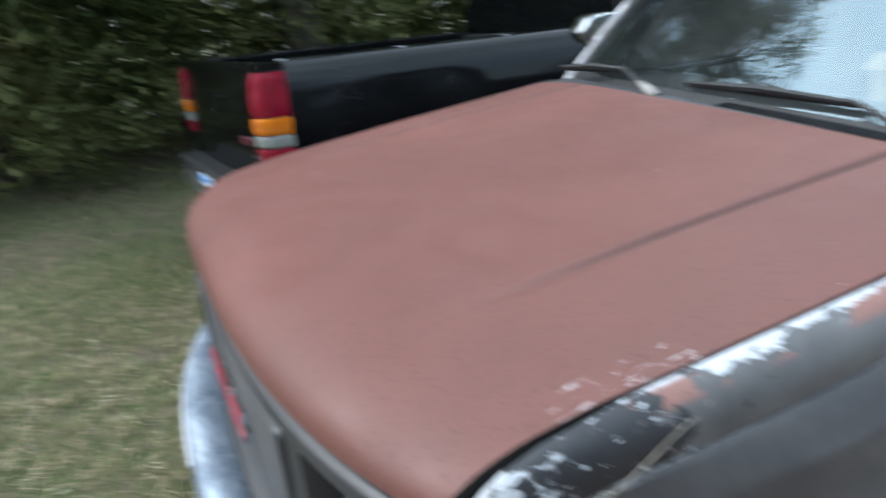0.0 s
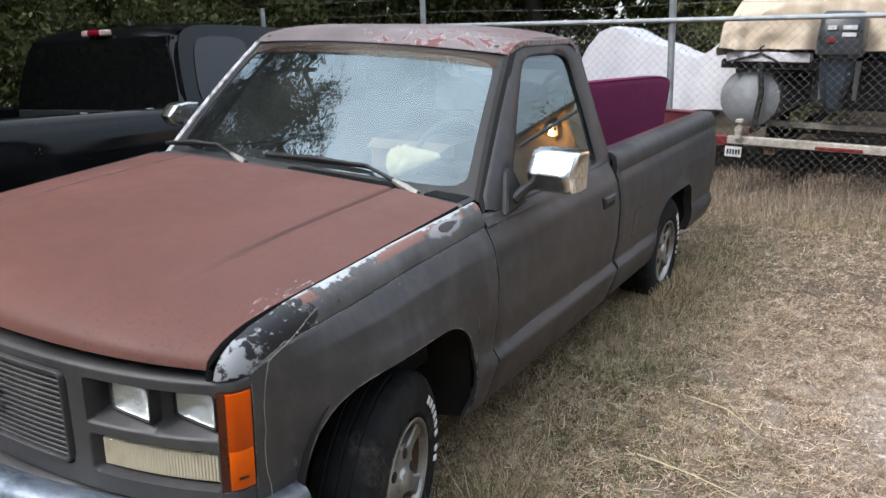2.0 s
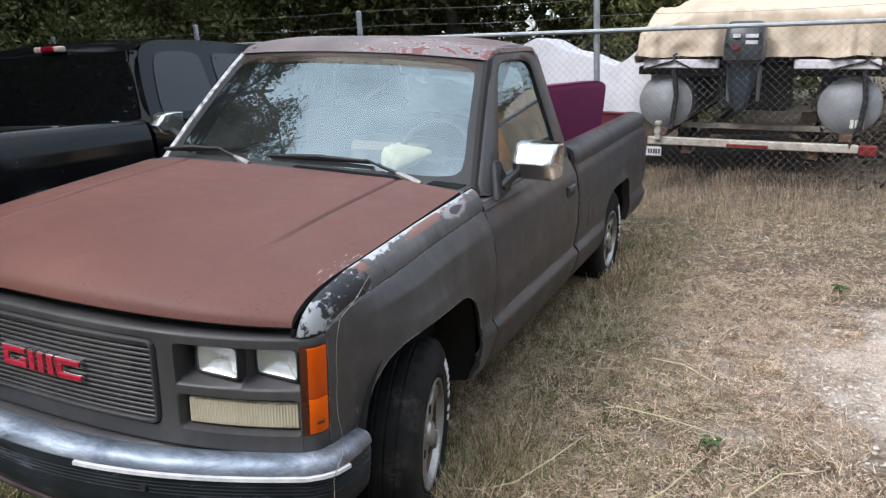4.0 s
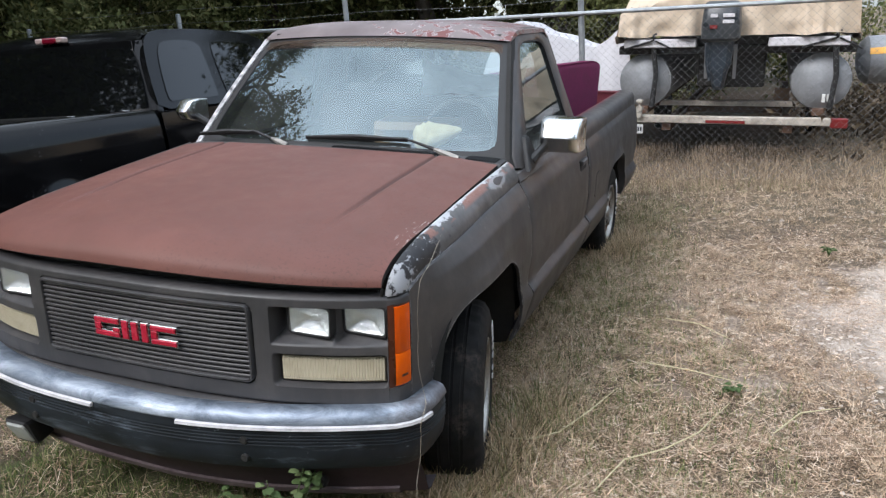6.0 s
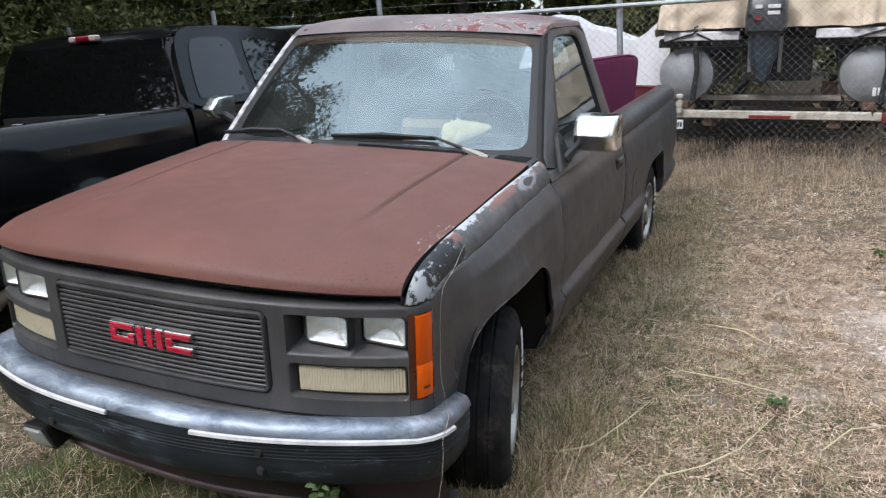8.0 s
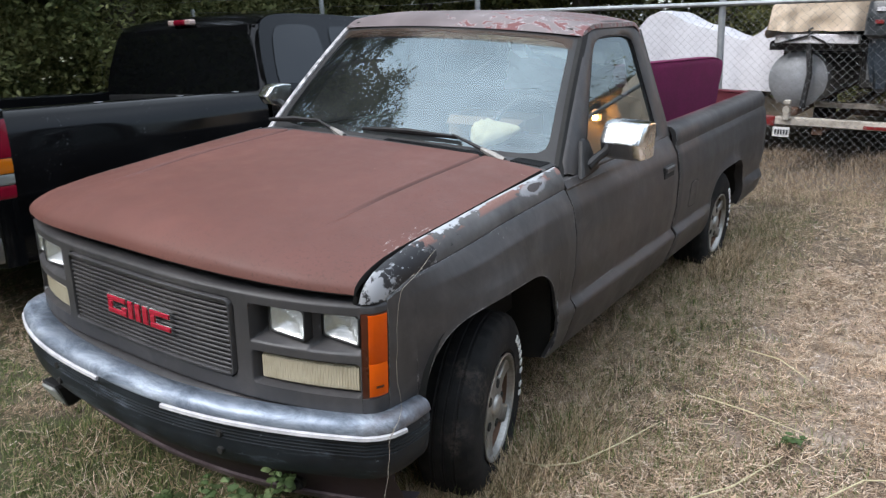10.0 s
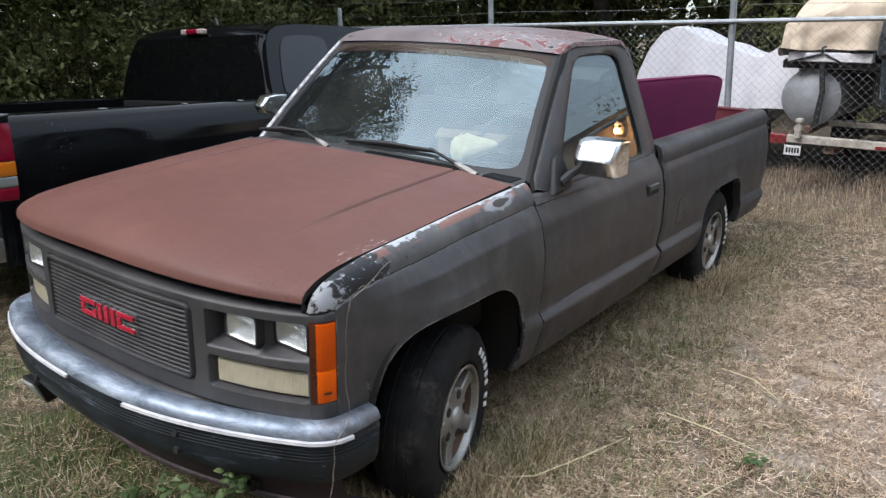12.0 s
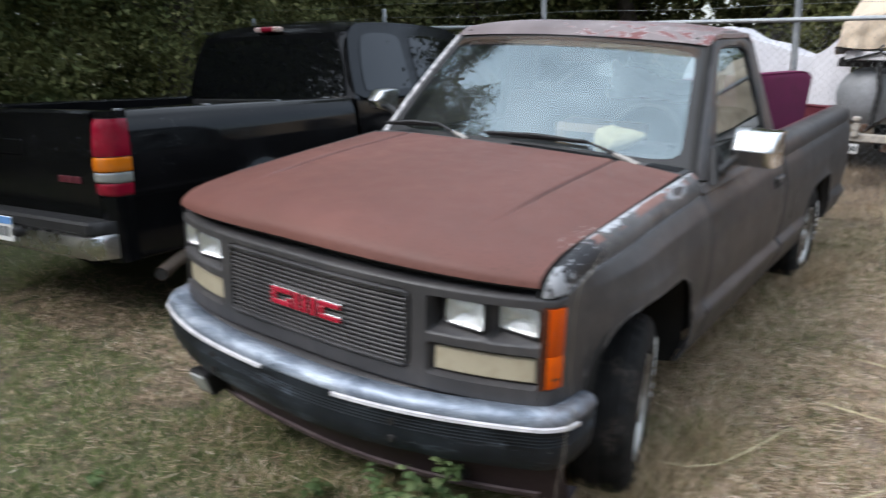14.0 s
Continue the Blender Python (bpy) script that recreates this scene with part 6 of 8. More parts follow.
g.loft([[(-0.86, y, 1.0), (0.86, y, 1.0), (0.80, y, z), (0.4, y, z + 0.03), (-0.4, y, z + 0.03), (-0.80, y, z)] for y, z in ((4.35, 1.20), (4.9, 1.17), (5.3, 1.10), (5.42, 1.0 + 0.02))])
part("bonnet", g, M_BLACK, black).location = CAB
g = Geo()
g.v = [(-0.86, 4.45, 1.21), (0.86, 4.45, 1.21), (0.70, 3.74, 1.75), (-0.70, 3.74, 1.75)]
g.face([0, 1, 2, 3])
part("windscreen", g, M_DARKGLASS, black).location = CAB
g = Geo().box(-0.85, 0.85, 0.1, 5.3, 0.42, 0.60, 0.02).box(-0.85, 0.85, 2.1, 5.3, 0.55, 1.05, 0.02)
part("chassis", g, M_DARK, black)
for y in (1.12, 4.45):
    for s in (1, -1):
        g = Geo().turn([(0.20, -0.10), (0.24, -0.125), (0.33, -0.12), (0.375, -0.09), (0.38, 0.0), (0.375, 0.09), (0.33, 0.12), (0.24, 0.125), (0.20, 0.10)], (s * 0.83, y, 0.375), (1, 0, 0), 36)
        tyre = part("wheel", g, M_TYRE, black)
        r = Geo().turn([(0.205, 0.11), (0.19, 0.105), (0.18, 0.05), (0.10, 0.06), (0.05, 0.08), (0.0, 0.082)], (s * 0.83, y, 0.375), (s, 0, 0), 30)
        part("rim", r, M_ALLOY, tyre)

# ---------------------------------------------------------------- things on and in the grey truck
LEAN = pose(0, 0, 0.085, 0, 4.0, 0)


def build_cushion():
    """A sofa back on its end rail, running along the bed."""
    g = Geo()
    rings = []
    L = 1.32
    for u in np.linspace(0, 1, 17):
        rnd = 0.03 * (abs(2 * u - 1) ** 14)
        z1, z0 = 0.735 - rnd, 0.0
        ring = []
        for a in np.linspace(0, 2 * math.pi, 20, endpoint=False):
            c, s = math.cos(a), math.sin(a)
            zz = (z0 + z1) / 2 + (z1 - z0) / 2 * math.copysign(abs(s) ** 0.14, s)
            xx = 0.065 * math.copysign(abs(c) ** 0.3, c)
            slant = 0.17 * (z1 - zz) / 0.7 * ease(u, 0.5, 1)
            ring.append((xx, L * u - slant, zz))
        rings.append(ring)
    g.loft(rings)
    ob = thing("sofa_back", pose(0.265, 2.15, 0.585, 0, 0, -20), "plum velour sofa back standing in the truck bed", "sofa back")
    part("upholstery", g, M_PLUM, ob, sharp=60)
    for s in (1, -1):
        pipe = Geo().tube([(s * 0.055, y, z) for y, z in ((0.004, 0.10), (0.004, 0.66), (0.02, 0.712), (0.1, 0.725), (0.7, 0.728), (1.2, 0.726), (1.27, 0.714), (1.30, 0.69))], 0.005, 6)
        part("piping", pipe, M_PLUM, ob)
    part("base_rail", Geo().box(-0.05, 0.05, 0.03, 1.2, -0.03, 0.02, 0.006), M_RUST, ob, "bare wooden base rail")


build_cushion()


def build_rag():
    bm = bmesh.new()
    bmesh.ops.create_icosphere(bm, subdivisions=4, radius=1.0)
    for v in bm.verts:
        q = v.co.copy()
        n1 = noise.noise(q * 1.7 + Vector((3, 1, 0))) * 0.4 + noise.noise(q * 4.0) * 0.3 + noise.noise(q * 9.0) * 0.12
        tail = max(q.x - 0.5, 0) / 0.5
        fold = 0.012 * math.exp(-((q.x + 0.1 + 0.5 * q.y) / 0.12) ** 2)
        v.co = Vector((q.x * (0.068 + 0.02 * n1) + 0.10 * tail, q.y * (0.07 + 0.03 * n1) * (1 - 0.35 * tail), max(q.z, -0.62) * (0.072 + 0.035 * n1) * (1 - 0.4 * tail) - fold + 0.04 * tail + 0.045))
    g = Geo().bm(bm)
    ob = part("cloth", g, M_RAG, None, sharp=180)
    ob.matrix_basis = LEAN @ pose(0.345, 0.73, 1.014, 0, 0, 8)
    tagged(ob, "crumpled cream cloth lying on the dashboard", "cloth")


build_rag()


def build_cab_clutter():
    """Cardboard box on the bench seat, and a white sheet added for rear window streaks."""
    box = thing("cardboard_box", LEAN @ pose(0.02, 1.40, 0.745, 0, 0, 8), "open brown cardboard box on the bench seat", "box")
    g = Geo()
    for x0, x1, y0, y1 in ((-0.22, -0.214, -0.14, 0.14), (0.214, 0.22, -0.14, 0.14), (-0.213, 0.213, -0.14, -0.134), (-0.213, 0.213, 0.134, 0.14)):
        g.box(x0, x1, y0, y1, 0.0, 0.30, 0.001)
    g.box(-0.213, 0.213, -0.133, 0.133, 0.0, 0.006, 0.001)
    part("carton", g, M_CARD, box)
    flap = Geo().loft([[(-0.21, -0.14, 0.30), (0.21, -0.14, 0.30), (0.21, -0.143, 0.304), (-0.21, -0.143, 0.304)], [(-0.19, -0.24, 0.27), (0.19, -0.24, 0.27), (0.19, -0.242, 0.274), (-0.19, -0.242, 0.274)]])
    part("flap", flap, M_CARD, box)
    # added sheet over the seat back, standing for streaks reflected in the rear window
    rows = []
    for u in np.linspace(0, 1, 22):
        row = []
        for v in np.linspace(0, 1, 16):
            q = Vector((u * 4, v * 5, 2.2))
            row.append((-0.05 + 0.62 * u + 0.03 * noise.noise(q), 1.60 + 0.05 * v + 0.035 * noise.noise(q * 1.7), 1.17 + 0.20 * v - 0.09 * math.sin(u * 2.6) * v + 0.04 * noise.noise(q * 1.3 + Vector((7, 0, 0)))))
        rows.append(row)
    sheet = part("streak_sheet", Geo().grid(rows), M_SHEET, None, sharp=60)
    sheet.matrix_basis = LEAN
    tagged(sheet, "crumpled white sheet added for streaks reflected in the rear window", "plastic sheet")


build_cab_clutter()


def build_vine():
    pts = [(0.815, -0.30, 0.938), (0.835, -0.36, 0.925), (0.845, -0.43, 0.898), (0.853, -0.52, 0.868), (0.853, -0.585, 0.842), (0.850, -0.60, 0.78), (0.851, -0.604, 0.70), (0.853, -0.61, 0.60), (0.858, -0.606, 0.53), (0.872, -0.61, 0.485), (0.90, -0.66, 0.482), (0.905, -0.70, 0.466), (0.903, -0.715, 0.43), (0.905, -0.72, 0.35), (0.895, -0.73, 0.25), (0.90, -0.75, 0.13), (0.905, -0.77, 0.02)]
    g = Geo()
    smooth = []
    for i in range(len(pts) - 1):
        for t in (0, 0.33, 0.66):
            q = Vector(pts[i]).lerp(Vector(pts[i + 1]), t)
            smooth.append(q + 0.007 * Vector((0.6, noise.noise(q * 30), noise.noise(q * 23 + Vector((5, 0, 0))))))
    g.tube(smooth, 0.0008, 5)
    for k, (dx, dy, dz) in ((9, (0.012, -0.04, 0.01)), (31, (0.008, -0.06, -0.02))):
        q = smooth[k]
        g.tube([q, q + Vector((dx, dy * 0.5, dz + 0.006)), q + Vector((dx, dy, dz))], [0.0009, 0.0008, 0.0006], 4)
    ob = part("dead_vine", g, M_VINE, None)
    ob.matrix_basis = LEAN
    tagged(ob, "dry dead vine hanging over fender and bumper", "vine")


build_vine()

# ---------------------------------------------------------------- chain-link fence
FENCE_Y = 5.25


def rail_z(x):
    return 1.69 - 0.024 * (x - 0.25)


fence = thing("chain_link_fence", pose(0, 0, 0), "galvanised chain-link fence with top rail and wire strands", "fence")
for x in (-9.6, -7.15, -4.66, -2.36, 0.26):
    top = 2.06 if x < 1 else 2.02
    g = Geo().turn([(0.0, top), (0.02, top), (0.03, top - 0.012), (0.03, -0.05)], (x, FENCE_Y + 0.02, 0), (0, 0, 1), 12)
    part("post", g, M_STEEL, fence)
g = Geo().tube([(x, FENCE_Y - 0.01, rail_z(x)) for x in np.linspace(-9.6, 3.0, 12)], 0.021, 10)
part("top_rail", g, M_STEEL, fence)
for dz in (0.14, 0.30):
    g = Geo().tube([(x, FENCE_Y, rail_z(x) + dz - 0.02 * math.sin((x + 9.6) * 1.24) ** 2) for x in np.linspace(-9.6, 3.02, 60)], 0.0022, 4)
    part("wire_strand", g, M_WIRE, fence)


def build_mesh_wire():
    """Zigzag wires, hooked into one another."""
    g = Geo()
    w, dz = 0.018, 0.036
    for k, x in enumerate(np.arange(-5.6, 3.0, 2 * w)):
        top = rail_z(x)
        n = int((top + 0.02) / dz)
        pts = [(x + (w + 0.002) * (1 if (i + k) % 2 else -1), FENCE_Y + 0.012 + 0.003 * (1 if i % 2 else -1), 0.02 + i * dz) for i in range(n + 1)]
        g.tube(pts, 0.0016, 4, caps=False)
    ob = part("wire_mesh", g, M_WIRE, fence, "diamond wire mesh", smooth=False)
    ob["kind"] = "stuff"


build_mesh_wire()

# ---------------------------------------------------------------- pontoon boat on its trailer behind the fence
BOAT = pose(1.60, 6.45, 0.05, 0, 2.6, -2)
boat = thing("pontoon_boat", BOAT, "grey pontoon boat under a tan canvas cover", "boat")
for s in (-1, 1):
    prof = [(0.0, -0.10), (0.12, -0.085), (0.22, -0.045), (0.285, 0.0), (0.295, 0.04), (0.295, 5.2), (0.2, 5.9), (0.02, 6.3)]
    g = Geo().turn(prof, (s * 0.90, 0.0, 0.83), (0, 1, 0), 32)
    p = part("pontoon", g, M_ALU, boat, "dull aluminium pontoon")
    g = Geo().box(s * 0.90 - 0.28, s * 0.90 + 0.28, -0.012, 0.02, 0.895, 0.91, 0.004)
    part("weld_seam", g, M_STEEL, p)
    st = Geo().tube([(s * 0.90 + 0.10, -0.14, 1.34), (s * 0.90 + 0.10, -0.15, 1.15), (s * 0.90 + 0.13, -0.13, 0.9), (s * 0.90 + 0.10, -0.14, 0.55)], [0.014, 0.03, 0.026, 0.03], 8)
    part("tie_strap", st, M_RUBBER, boat)
    d = Geo().box(min(s * 0.36, s * 1.12), max(s * 0.36, s * 1.12), -0.20, -0.05, 1.195, 1.285, 0.008)
    part("deck_trim", d, M_TRIM, boat, "white deck edge")
g = Geo().box(-1.2, 1.2, 0.0, 6.0, 1.165, 1.21, 0.006).box(-1.2, 1.2, -0.05, 0.02, 1.12, 1.2, 0.006).box(-0.35, 0.35, 0.1, 0.6, 0.75, 1.17, 0.02)
part("deck", g, M_DARK, boat)


def build_cover():
    """Canvas cover: a sagging sheet over rails and seats."""
    g = Geo()
    rows = []
    for y in np.linspace(-0.12, 5.8, 40):
        row = []
        for u in np.linspace(-1, 1, 97):
            e = abs(u)
            ridge = 2.02 if y > 0.5 else 1.80 + 0.22 * ease(y, -0.12, 0.6)
            top = ridge - 0.10 * e**2 - 0.12 * ease(u, -0.35, -0.75) * 1.0
            fold = 0.035 * noise.noise(Vector((u * 9, y * 2.0, 1.0))) + 0.02 * noise.noise(Vector((u * 22, y * 6.0, 3.0)))
            if e < 0.86:
                x, z = 1.16 * u / 0.86, top + fold * 1.4
            else:
                k = (e - 0.86) / 0.14
                x = math.copysign(1.16 + 0.05 * k + 0.03 * noise.noise(Vector((y * 4, k, 5))), u)
                z = top - (top - 1.24) * k
            row.append((x, y + 0.05 * noise.noise(Vector((u * 3, y, 9))), z))
        rows.append(row)
    # hanging stern flap with folds
    flap = []
    for k in np.linspace(1, 0.08, 12):
        row = []
        for j, q in enumerate(rows[0]):
            u = -1 + 2 * j / 96
            low = 1.315 + 0.03 * noise.noise(Vector((u * 5, 0, 2))) + 0.08 * ease(u, 0.1, 0.9) * 0
            gather = (0.055 * math.sin(u * 17 + 2 * math.sin(u * 4)) + 0.03 * math.sin(u * 37 + 3 * math.sin(u * 9 + 1)) + 0.05 * noise.noise(Vector((u * 6, k * 3, 4)))) * (0.25 + 0.75 * k)
            row.append((q[0], q[1] - 0.05 - 0.05 * k + gather, q[2] - (q[2] - low) * k))
        flap.append(row)
    g.grid(flap + rows)
    part("canvas_cover", g, M_TAN, boat, "tan canvas boat cover", sharp=60)


build_cover()
# outboard engine
mo = Geo()
rings = []
for z, sx, sy, oy in ((1.26, 0.16, 0.16, 0.0), (1.29, 0.19, 0.20, -0.02), (1.42, 0.195, 0.215, -0.03), (1.58, 0.18, 0.20, -0.02), (1.645, 0.165, 0.18, 0.0), (1.66, 0.14, 0.15, 0.0)):
    rings.append([(-0.1 + sx * math.copysign(abs(math.cos(a)) ** 0.35, math.cos(a)), -0.30 + oy + sy * math.copysign(abs(math.sin(a)) ** 0.35, math.sin(a)), z) for a in np.linspace(0, 2 * math.pi, 20, endpoint=False)])
mo.loft(rings)
eng = part("outboard_engine", mo, M_OUTBOARD, boat, "dark grey outboard engine")
lg = Geo().loft([[(-0.1 + sx * c, -0.30 + oy + sy * s, z) for c, s in ((-1, -0.6), (-0.6, -1), (0.6, -1), (1, -0.6), (1, 0.8), (0.6, 1), (-0.6, 1), (-1, 0.8))] for z, sx, sy, oy in ((0.76, 0.035, 0.07, 0.02), (0.80, 0.06, 0.10, 0.01), (0.95, 0.085, 0.12, 0), (1.02, 0.115, 0.13, 0), (1.12, 0.12, 0.13, 0), (1.28, 0.14, 0.15, 0))])
lg.tube([(-0.22, -0.38, 1.25), (-0.21, -0.37, 1.05), (-0.17, -0.34, 0.86)], 0.03, 8)
part("engine_leg", lg, M_LEG, eng, "dark blue outboard leg")
for s in (-1, 1):
    br = Geo().loft([[(-0.1 + s * 0.13, y0, z), (-0.1 + s * 0.16, y0, z), (-0.1 + s * 0.16, y1, z), (-0.1 + s * 0.13, y1, z)] for z, y0, y1 in ((0.86, -0.12, -0.05), (1.02, -0.20, -0.04), (1.22, -0.26, -0.04))])
    part("clamp_bracket", br, M_ALU, eng, "pale grey clamp bracket")

for k in range(4):
    b = Geo().box(-0.20 + (k % 2) * 0.12, -0.13 + (k % 2) * 0.16, -0.556, -0.52, 1.44 + 0.06 * (k // 2) - 0.05 * (k == 0), 1.475 + 0.06 * (k // 2) - 0.05 * (k == 0), 0.002)
    part("cowl_marking", b, M_TRIM if k else M_RED, eng)

# strap hooks, number patch and clutter at the stern
for s in (-1, 1):
    hk = Geo().tube([(s * 0.90 + 0.10, -0.22, 1.27), (s * 0.90 + 0.10, -0.23, 1.33), (s * 0.90 + 0.13, -0.22, 1.345)], 0.012, 6).tube([(s * 0.90 + 0.09, -0.22, 1.27), (s * 0.90 - 0.22, -0.20, 1.18)], 0.012, 6).tube([(s * 0.90 + 0.12, -0.22, 1.27), (s * 0.90 + 0.34, -0.18, 1.16)], 0.01, 6)
    part("strap_hook", hk, M_RUBBER, boat)
for k in range(3):
    pb = Geo().box(0.92 + 0.045 * k, 0.955 + 0.045 * k, -0.098, -0.088, 0.615 + 0.01 * (k % 2), 0.70, 0.003)
    part("number_bar", pb, M_WHITE, boat)

board = thing("stored_board", BOAT @ pose(0.46, 0.62, 0.56), "small tan wooden board stored under the boat", "board")
part("board", Geo().box(0.0, 0.16, 0.0, 0.03, 0.0, 0.14, 0.006), M_BOARD, board)

# a second boat's float, lying crosswise behind
float2 = thing("boat_float", pose(2.98, 7.2, 0.98, 0, 0, 3), "grey aluminium float with a painted orange light reflection", "boat float")
g = Geo().turn([(0.0, -0.04), (0.12, -0.03), (0.21, 0.0), (0.26, 0.06), (0.26, 3.4), (0.2, 3.7), (0.02, 3.9)], (0, 0, 0), (1, 0, 0), 28)
part("float_tube", g, M_ALU, float2)
# orange band painted on the tube in place of a reflected light
g = Geo().grid([[(x, 0.264 * math.cos(a), 0.264 * math.sin(a)) for a in np.linspace(2.58, 2.86, 5)] for x in np.linspace(0.05, 3.4, 8)], flip=True)
part("painted_reflection", g, M_REFLECTION, float2, "orange light reflection painted on the float")
for x in (0.5, 2.6):
    part("stand", Geo().box(x, x + 0.12, -0.2, 0.2, -1.02, -0.24, 0.01), M_RUST, float2)

trailer = thing("boat_trailer", BOAT, "boat trailer with chipped white rear beam", "trailer")
g = Geo().box(-1.02, 1.02, -0.26, -0.18, 0.39, 0.47, 0.008)
part("rear_beam", g, M_BAR, trailer, "chipped white rear beam")
for s in (-1, 1):
    r = Geo().box(min(s * 1.02, s * 1.18), max(s * 1.02, s * 1.18), -0.27, -0.19, 0.37, 0.47, 0.01)
    part("trailer_lamp", r, M_RED, trailer, "red trailer lamp")
    b = Geo().box(s * 0.62 - 0.05, s * 0.62 + 0.05, -0.2, 5.5, 0.30, 0.39, 0.006)
    part("side_rail", b, M_RUST, trailer)
    bk = Geo().box(s * 0.90 - 0.06, s * 0.90 + 0.06, -0.1, 5.0, 0.47, 0.55, 0.01)
    part("bunk", bk, M_RUST, trailer)
    w = Geo().turn([(0.0, 0.05), (0.12, 0.06), (0.16, 0.09), (0.22, 0.10), (0.29, 0.08), (0.30, 0.0), (0.29, -0.08), (0.2, -0.1), (0.0, -0.05)], (s * 0.98, 2.3, 0.27), (s, 0, 0), 28)
    part("wheel", w, M_TYRE, trailer)
g = Geo().box(-0.2, 0.2, -0.29, -0.262, 0.40, 0.43, 0.003)
part("reflector", g, M_RED, trailer)
g = Geo().box(-0.7, 0.7, 1.6, 1.72, 0.30, 0.38, 0.006)
part("cross_beam", g, M_RUST, trailer)
g = Geo().box(-0.8, 0.8, 0.5, 0.6, 0.50, 0.56, 0.006)
part("cross_beam", g, M_BAR, trailer)
g = Geo().box(-1.02, -0.86, -0.295, -0.285, 0.27, 0.37, 0.003)
pl = part("licence_plate", g, M_WHITE, trailer)
for k in range(5):
    b = Geo().box(-1.0 + k * 0.027, -0.982 + k * 0.027, -0.298, -0.293, 0.295, 0.345, 0.001)
    part("plate_bar", b, M_BUMPDARK, pl)
g = Geo().box(-0.94, -0.88, -0.31, -0.25, 0.44, 0.52, 0.01).turn([(0.0, 0.02), (0.035, 0.02), (0.04, 0.0), (0.04, -0.04)], (-0.91, -0.30, 0.545), (0, -1, 0), 14).box(-0.945, -0.875, -0.31, -0.25, 0.60, 0.645, 0.01).tube([(-0.91, -0.28, 0.5), (-0.91, -0.28, 0.62)], 0.018, 8)
part("tie_down_winch", g, M_BAR, trailer)

# ---------------------------------------------------------------- white tarpaulin over a stored boat
def build_tarp():
    g = Geo()
    rows = []
    for y in np.linspace(7.0, 9.6, 22):
        row = []
        for x in np.linspace(-1.55, 0.5, 46):
            prof = curve_at(x, [-1.55, -1.35, -1.20, -1.05, -0.9, -0.78, -0.6, -0.3, 0.08, 0.22, 0.5], [0.4, 1.12, 1.45, 1.62, 1.68, 1.65, 1.54, 1.45, 1.30, 1.38, 1.62])
            z = prof - 0.25 * ease(y, 7.6, 9.6)
            z += 0.02 * noise.noise(Vector((x * 4, y * 3, 2)))
            row.append((x, y, max(z, 0.1)))
        rows.append(row)
    front = []
    for k in np.linspace(1, 0.06, 10):
        front.append([(q[0], q[1] - 0.10 * k + 0.03 * k * math.sin(q[0] * 14 + math.sin(q[0] * 5)), q[2] - max(q[2] - 0.735 - 0.03 * math.sin(q[0] * 6), 0.0) * k) for q in rows[0]])
    g.grid(front + rows)
    stored = thing("stored_boat", pose(0, 0, 0), "small boat stored under a draped white tarpaulin", "boat")
    part("tarpaulin", g, M_TARP, stored, "white draped tarpaulin", sharp=60)
    hull = Geo().loft([[(-1.3 + i, y, 0.82), (-0.95 + i, y, 0.42), (-0.5, y, 0.32), (-0.1 - i, y, 0.42), (0.35 - i, y, 0.82), (0.3 - i, y, 0.9), (-1.2 + i, y, 0.9)] for y, i in ((7.05, 0.0), (8.4, 0.0), (9.3, 0.25))])
    part("hull", hull, M_OUTBOARD, stored, "dark hull")
    for y in (7.4, 8.6):
        part("support_block", Geo().box(-0.85, -0.15, y, y + 0.15, 0.0, 0.40, 0.01), M_RUST, stored)


build_tarp()

# ---------------------------------------------------------------- building off to the side, mirrored in the door glass
house = thing("building", pose(0, 0, 0), "tan sided building with dark eave and an orange wall lamp", "building")
g = Geo().box(5.2, 24.0, 14.0, 14.3, 0.0, 2.70, 0.01)
for k in range(10):
    g.box(5.2, 24.0, 13.985, 14.01, 0.27 * k, 0.27 * k + 0.264, 0.004)
part("wall", g, M_WALL, house)
g = Geo().box(4.9, 24.4, 13.80, 14.6, 2.70, 2.78, 0.01)
part("eave", g, M_BROWN, house)
lamp_mat = Nodes("orange_lamp")
lamp_mat.p.inputs["Emission Color"].default_value = (1.0, 0.40, 0.05, 1)
lamp_mat.p.inputs["Emission Strength"].default_value = 1.8
g = Geo().turn([(0.0, 0.15), (0.06, 0.13), (0.10, 0.06), (0.10, -0.06), (0.06, -0.14), (0.0, -0.16)], (6.35, 13.86, 2.45), (0, 0, 1), 16)
wl = part("wall_lamp", g, lamp_mat.mat, house, "glowing orange wall lamp")
g = Geo().box(6.25, 6.45, 13.85, 13.99, 2.56, 2.62, 0.01)
part("lamp_bracket", g, M_PLASTIC, wl)
glow = new("lamp_light", bpy.data.lights.new("lamp_light", "POINT"))
glow.data.energy, glow.data.color, glow.data.shadow_soft_size = 55, (1.0, 0.45, 0.11), 0.06
glow.location = (6.35, 13.70, 2.40)

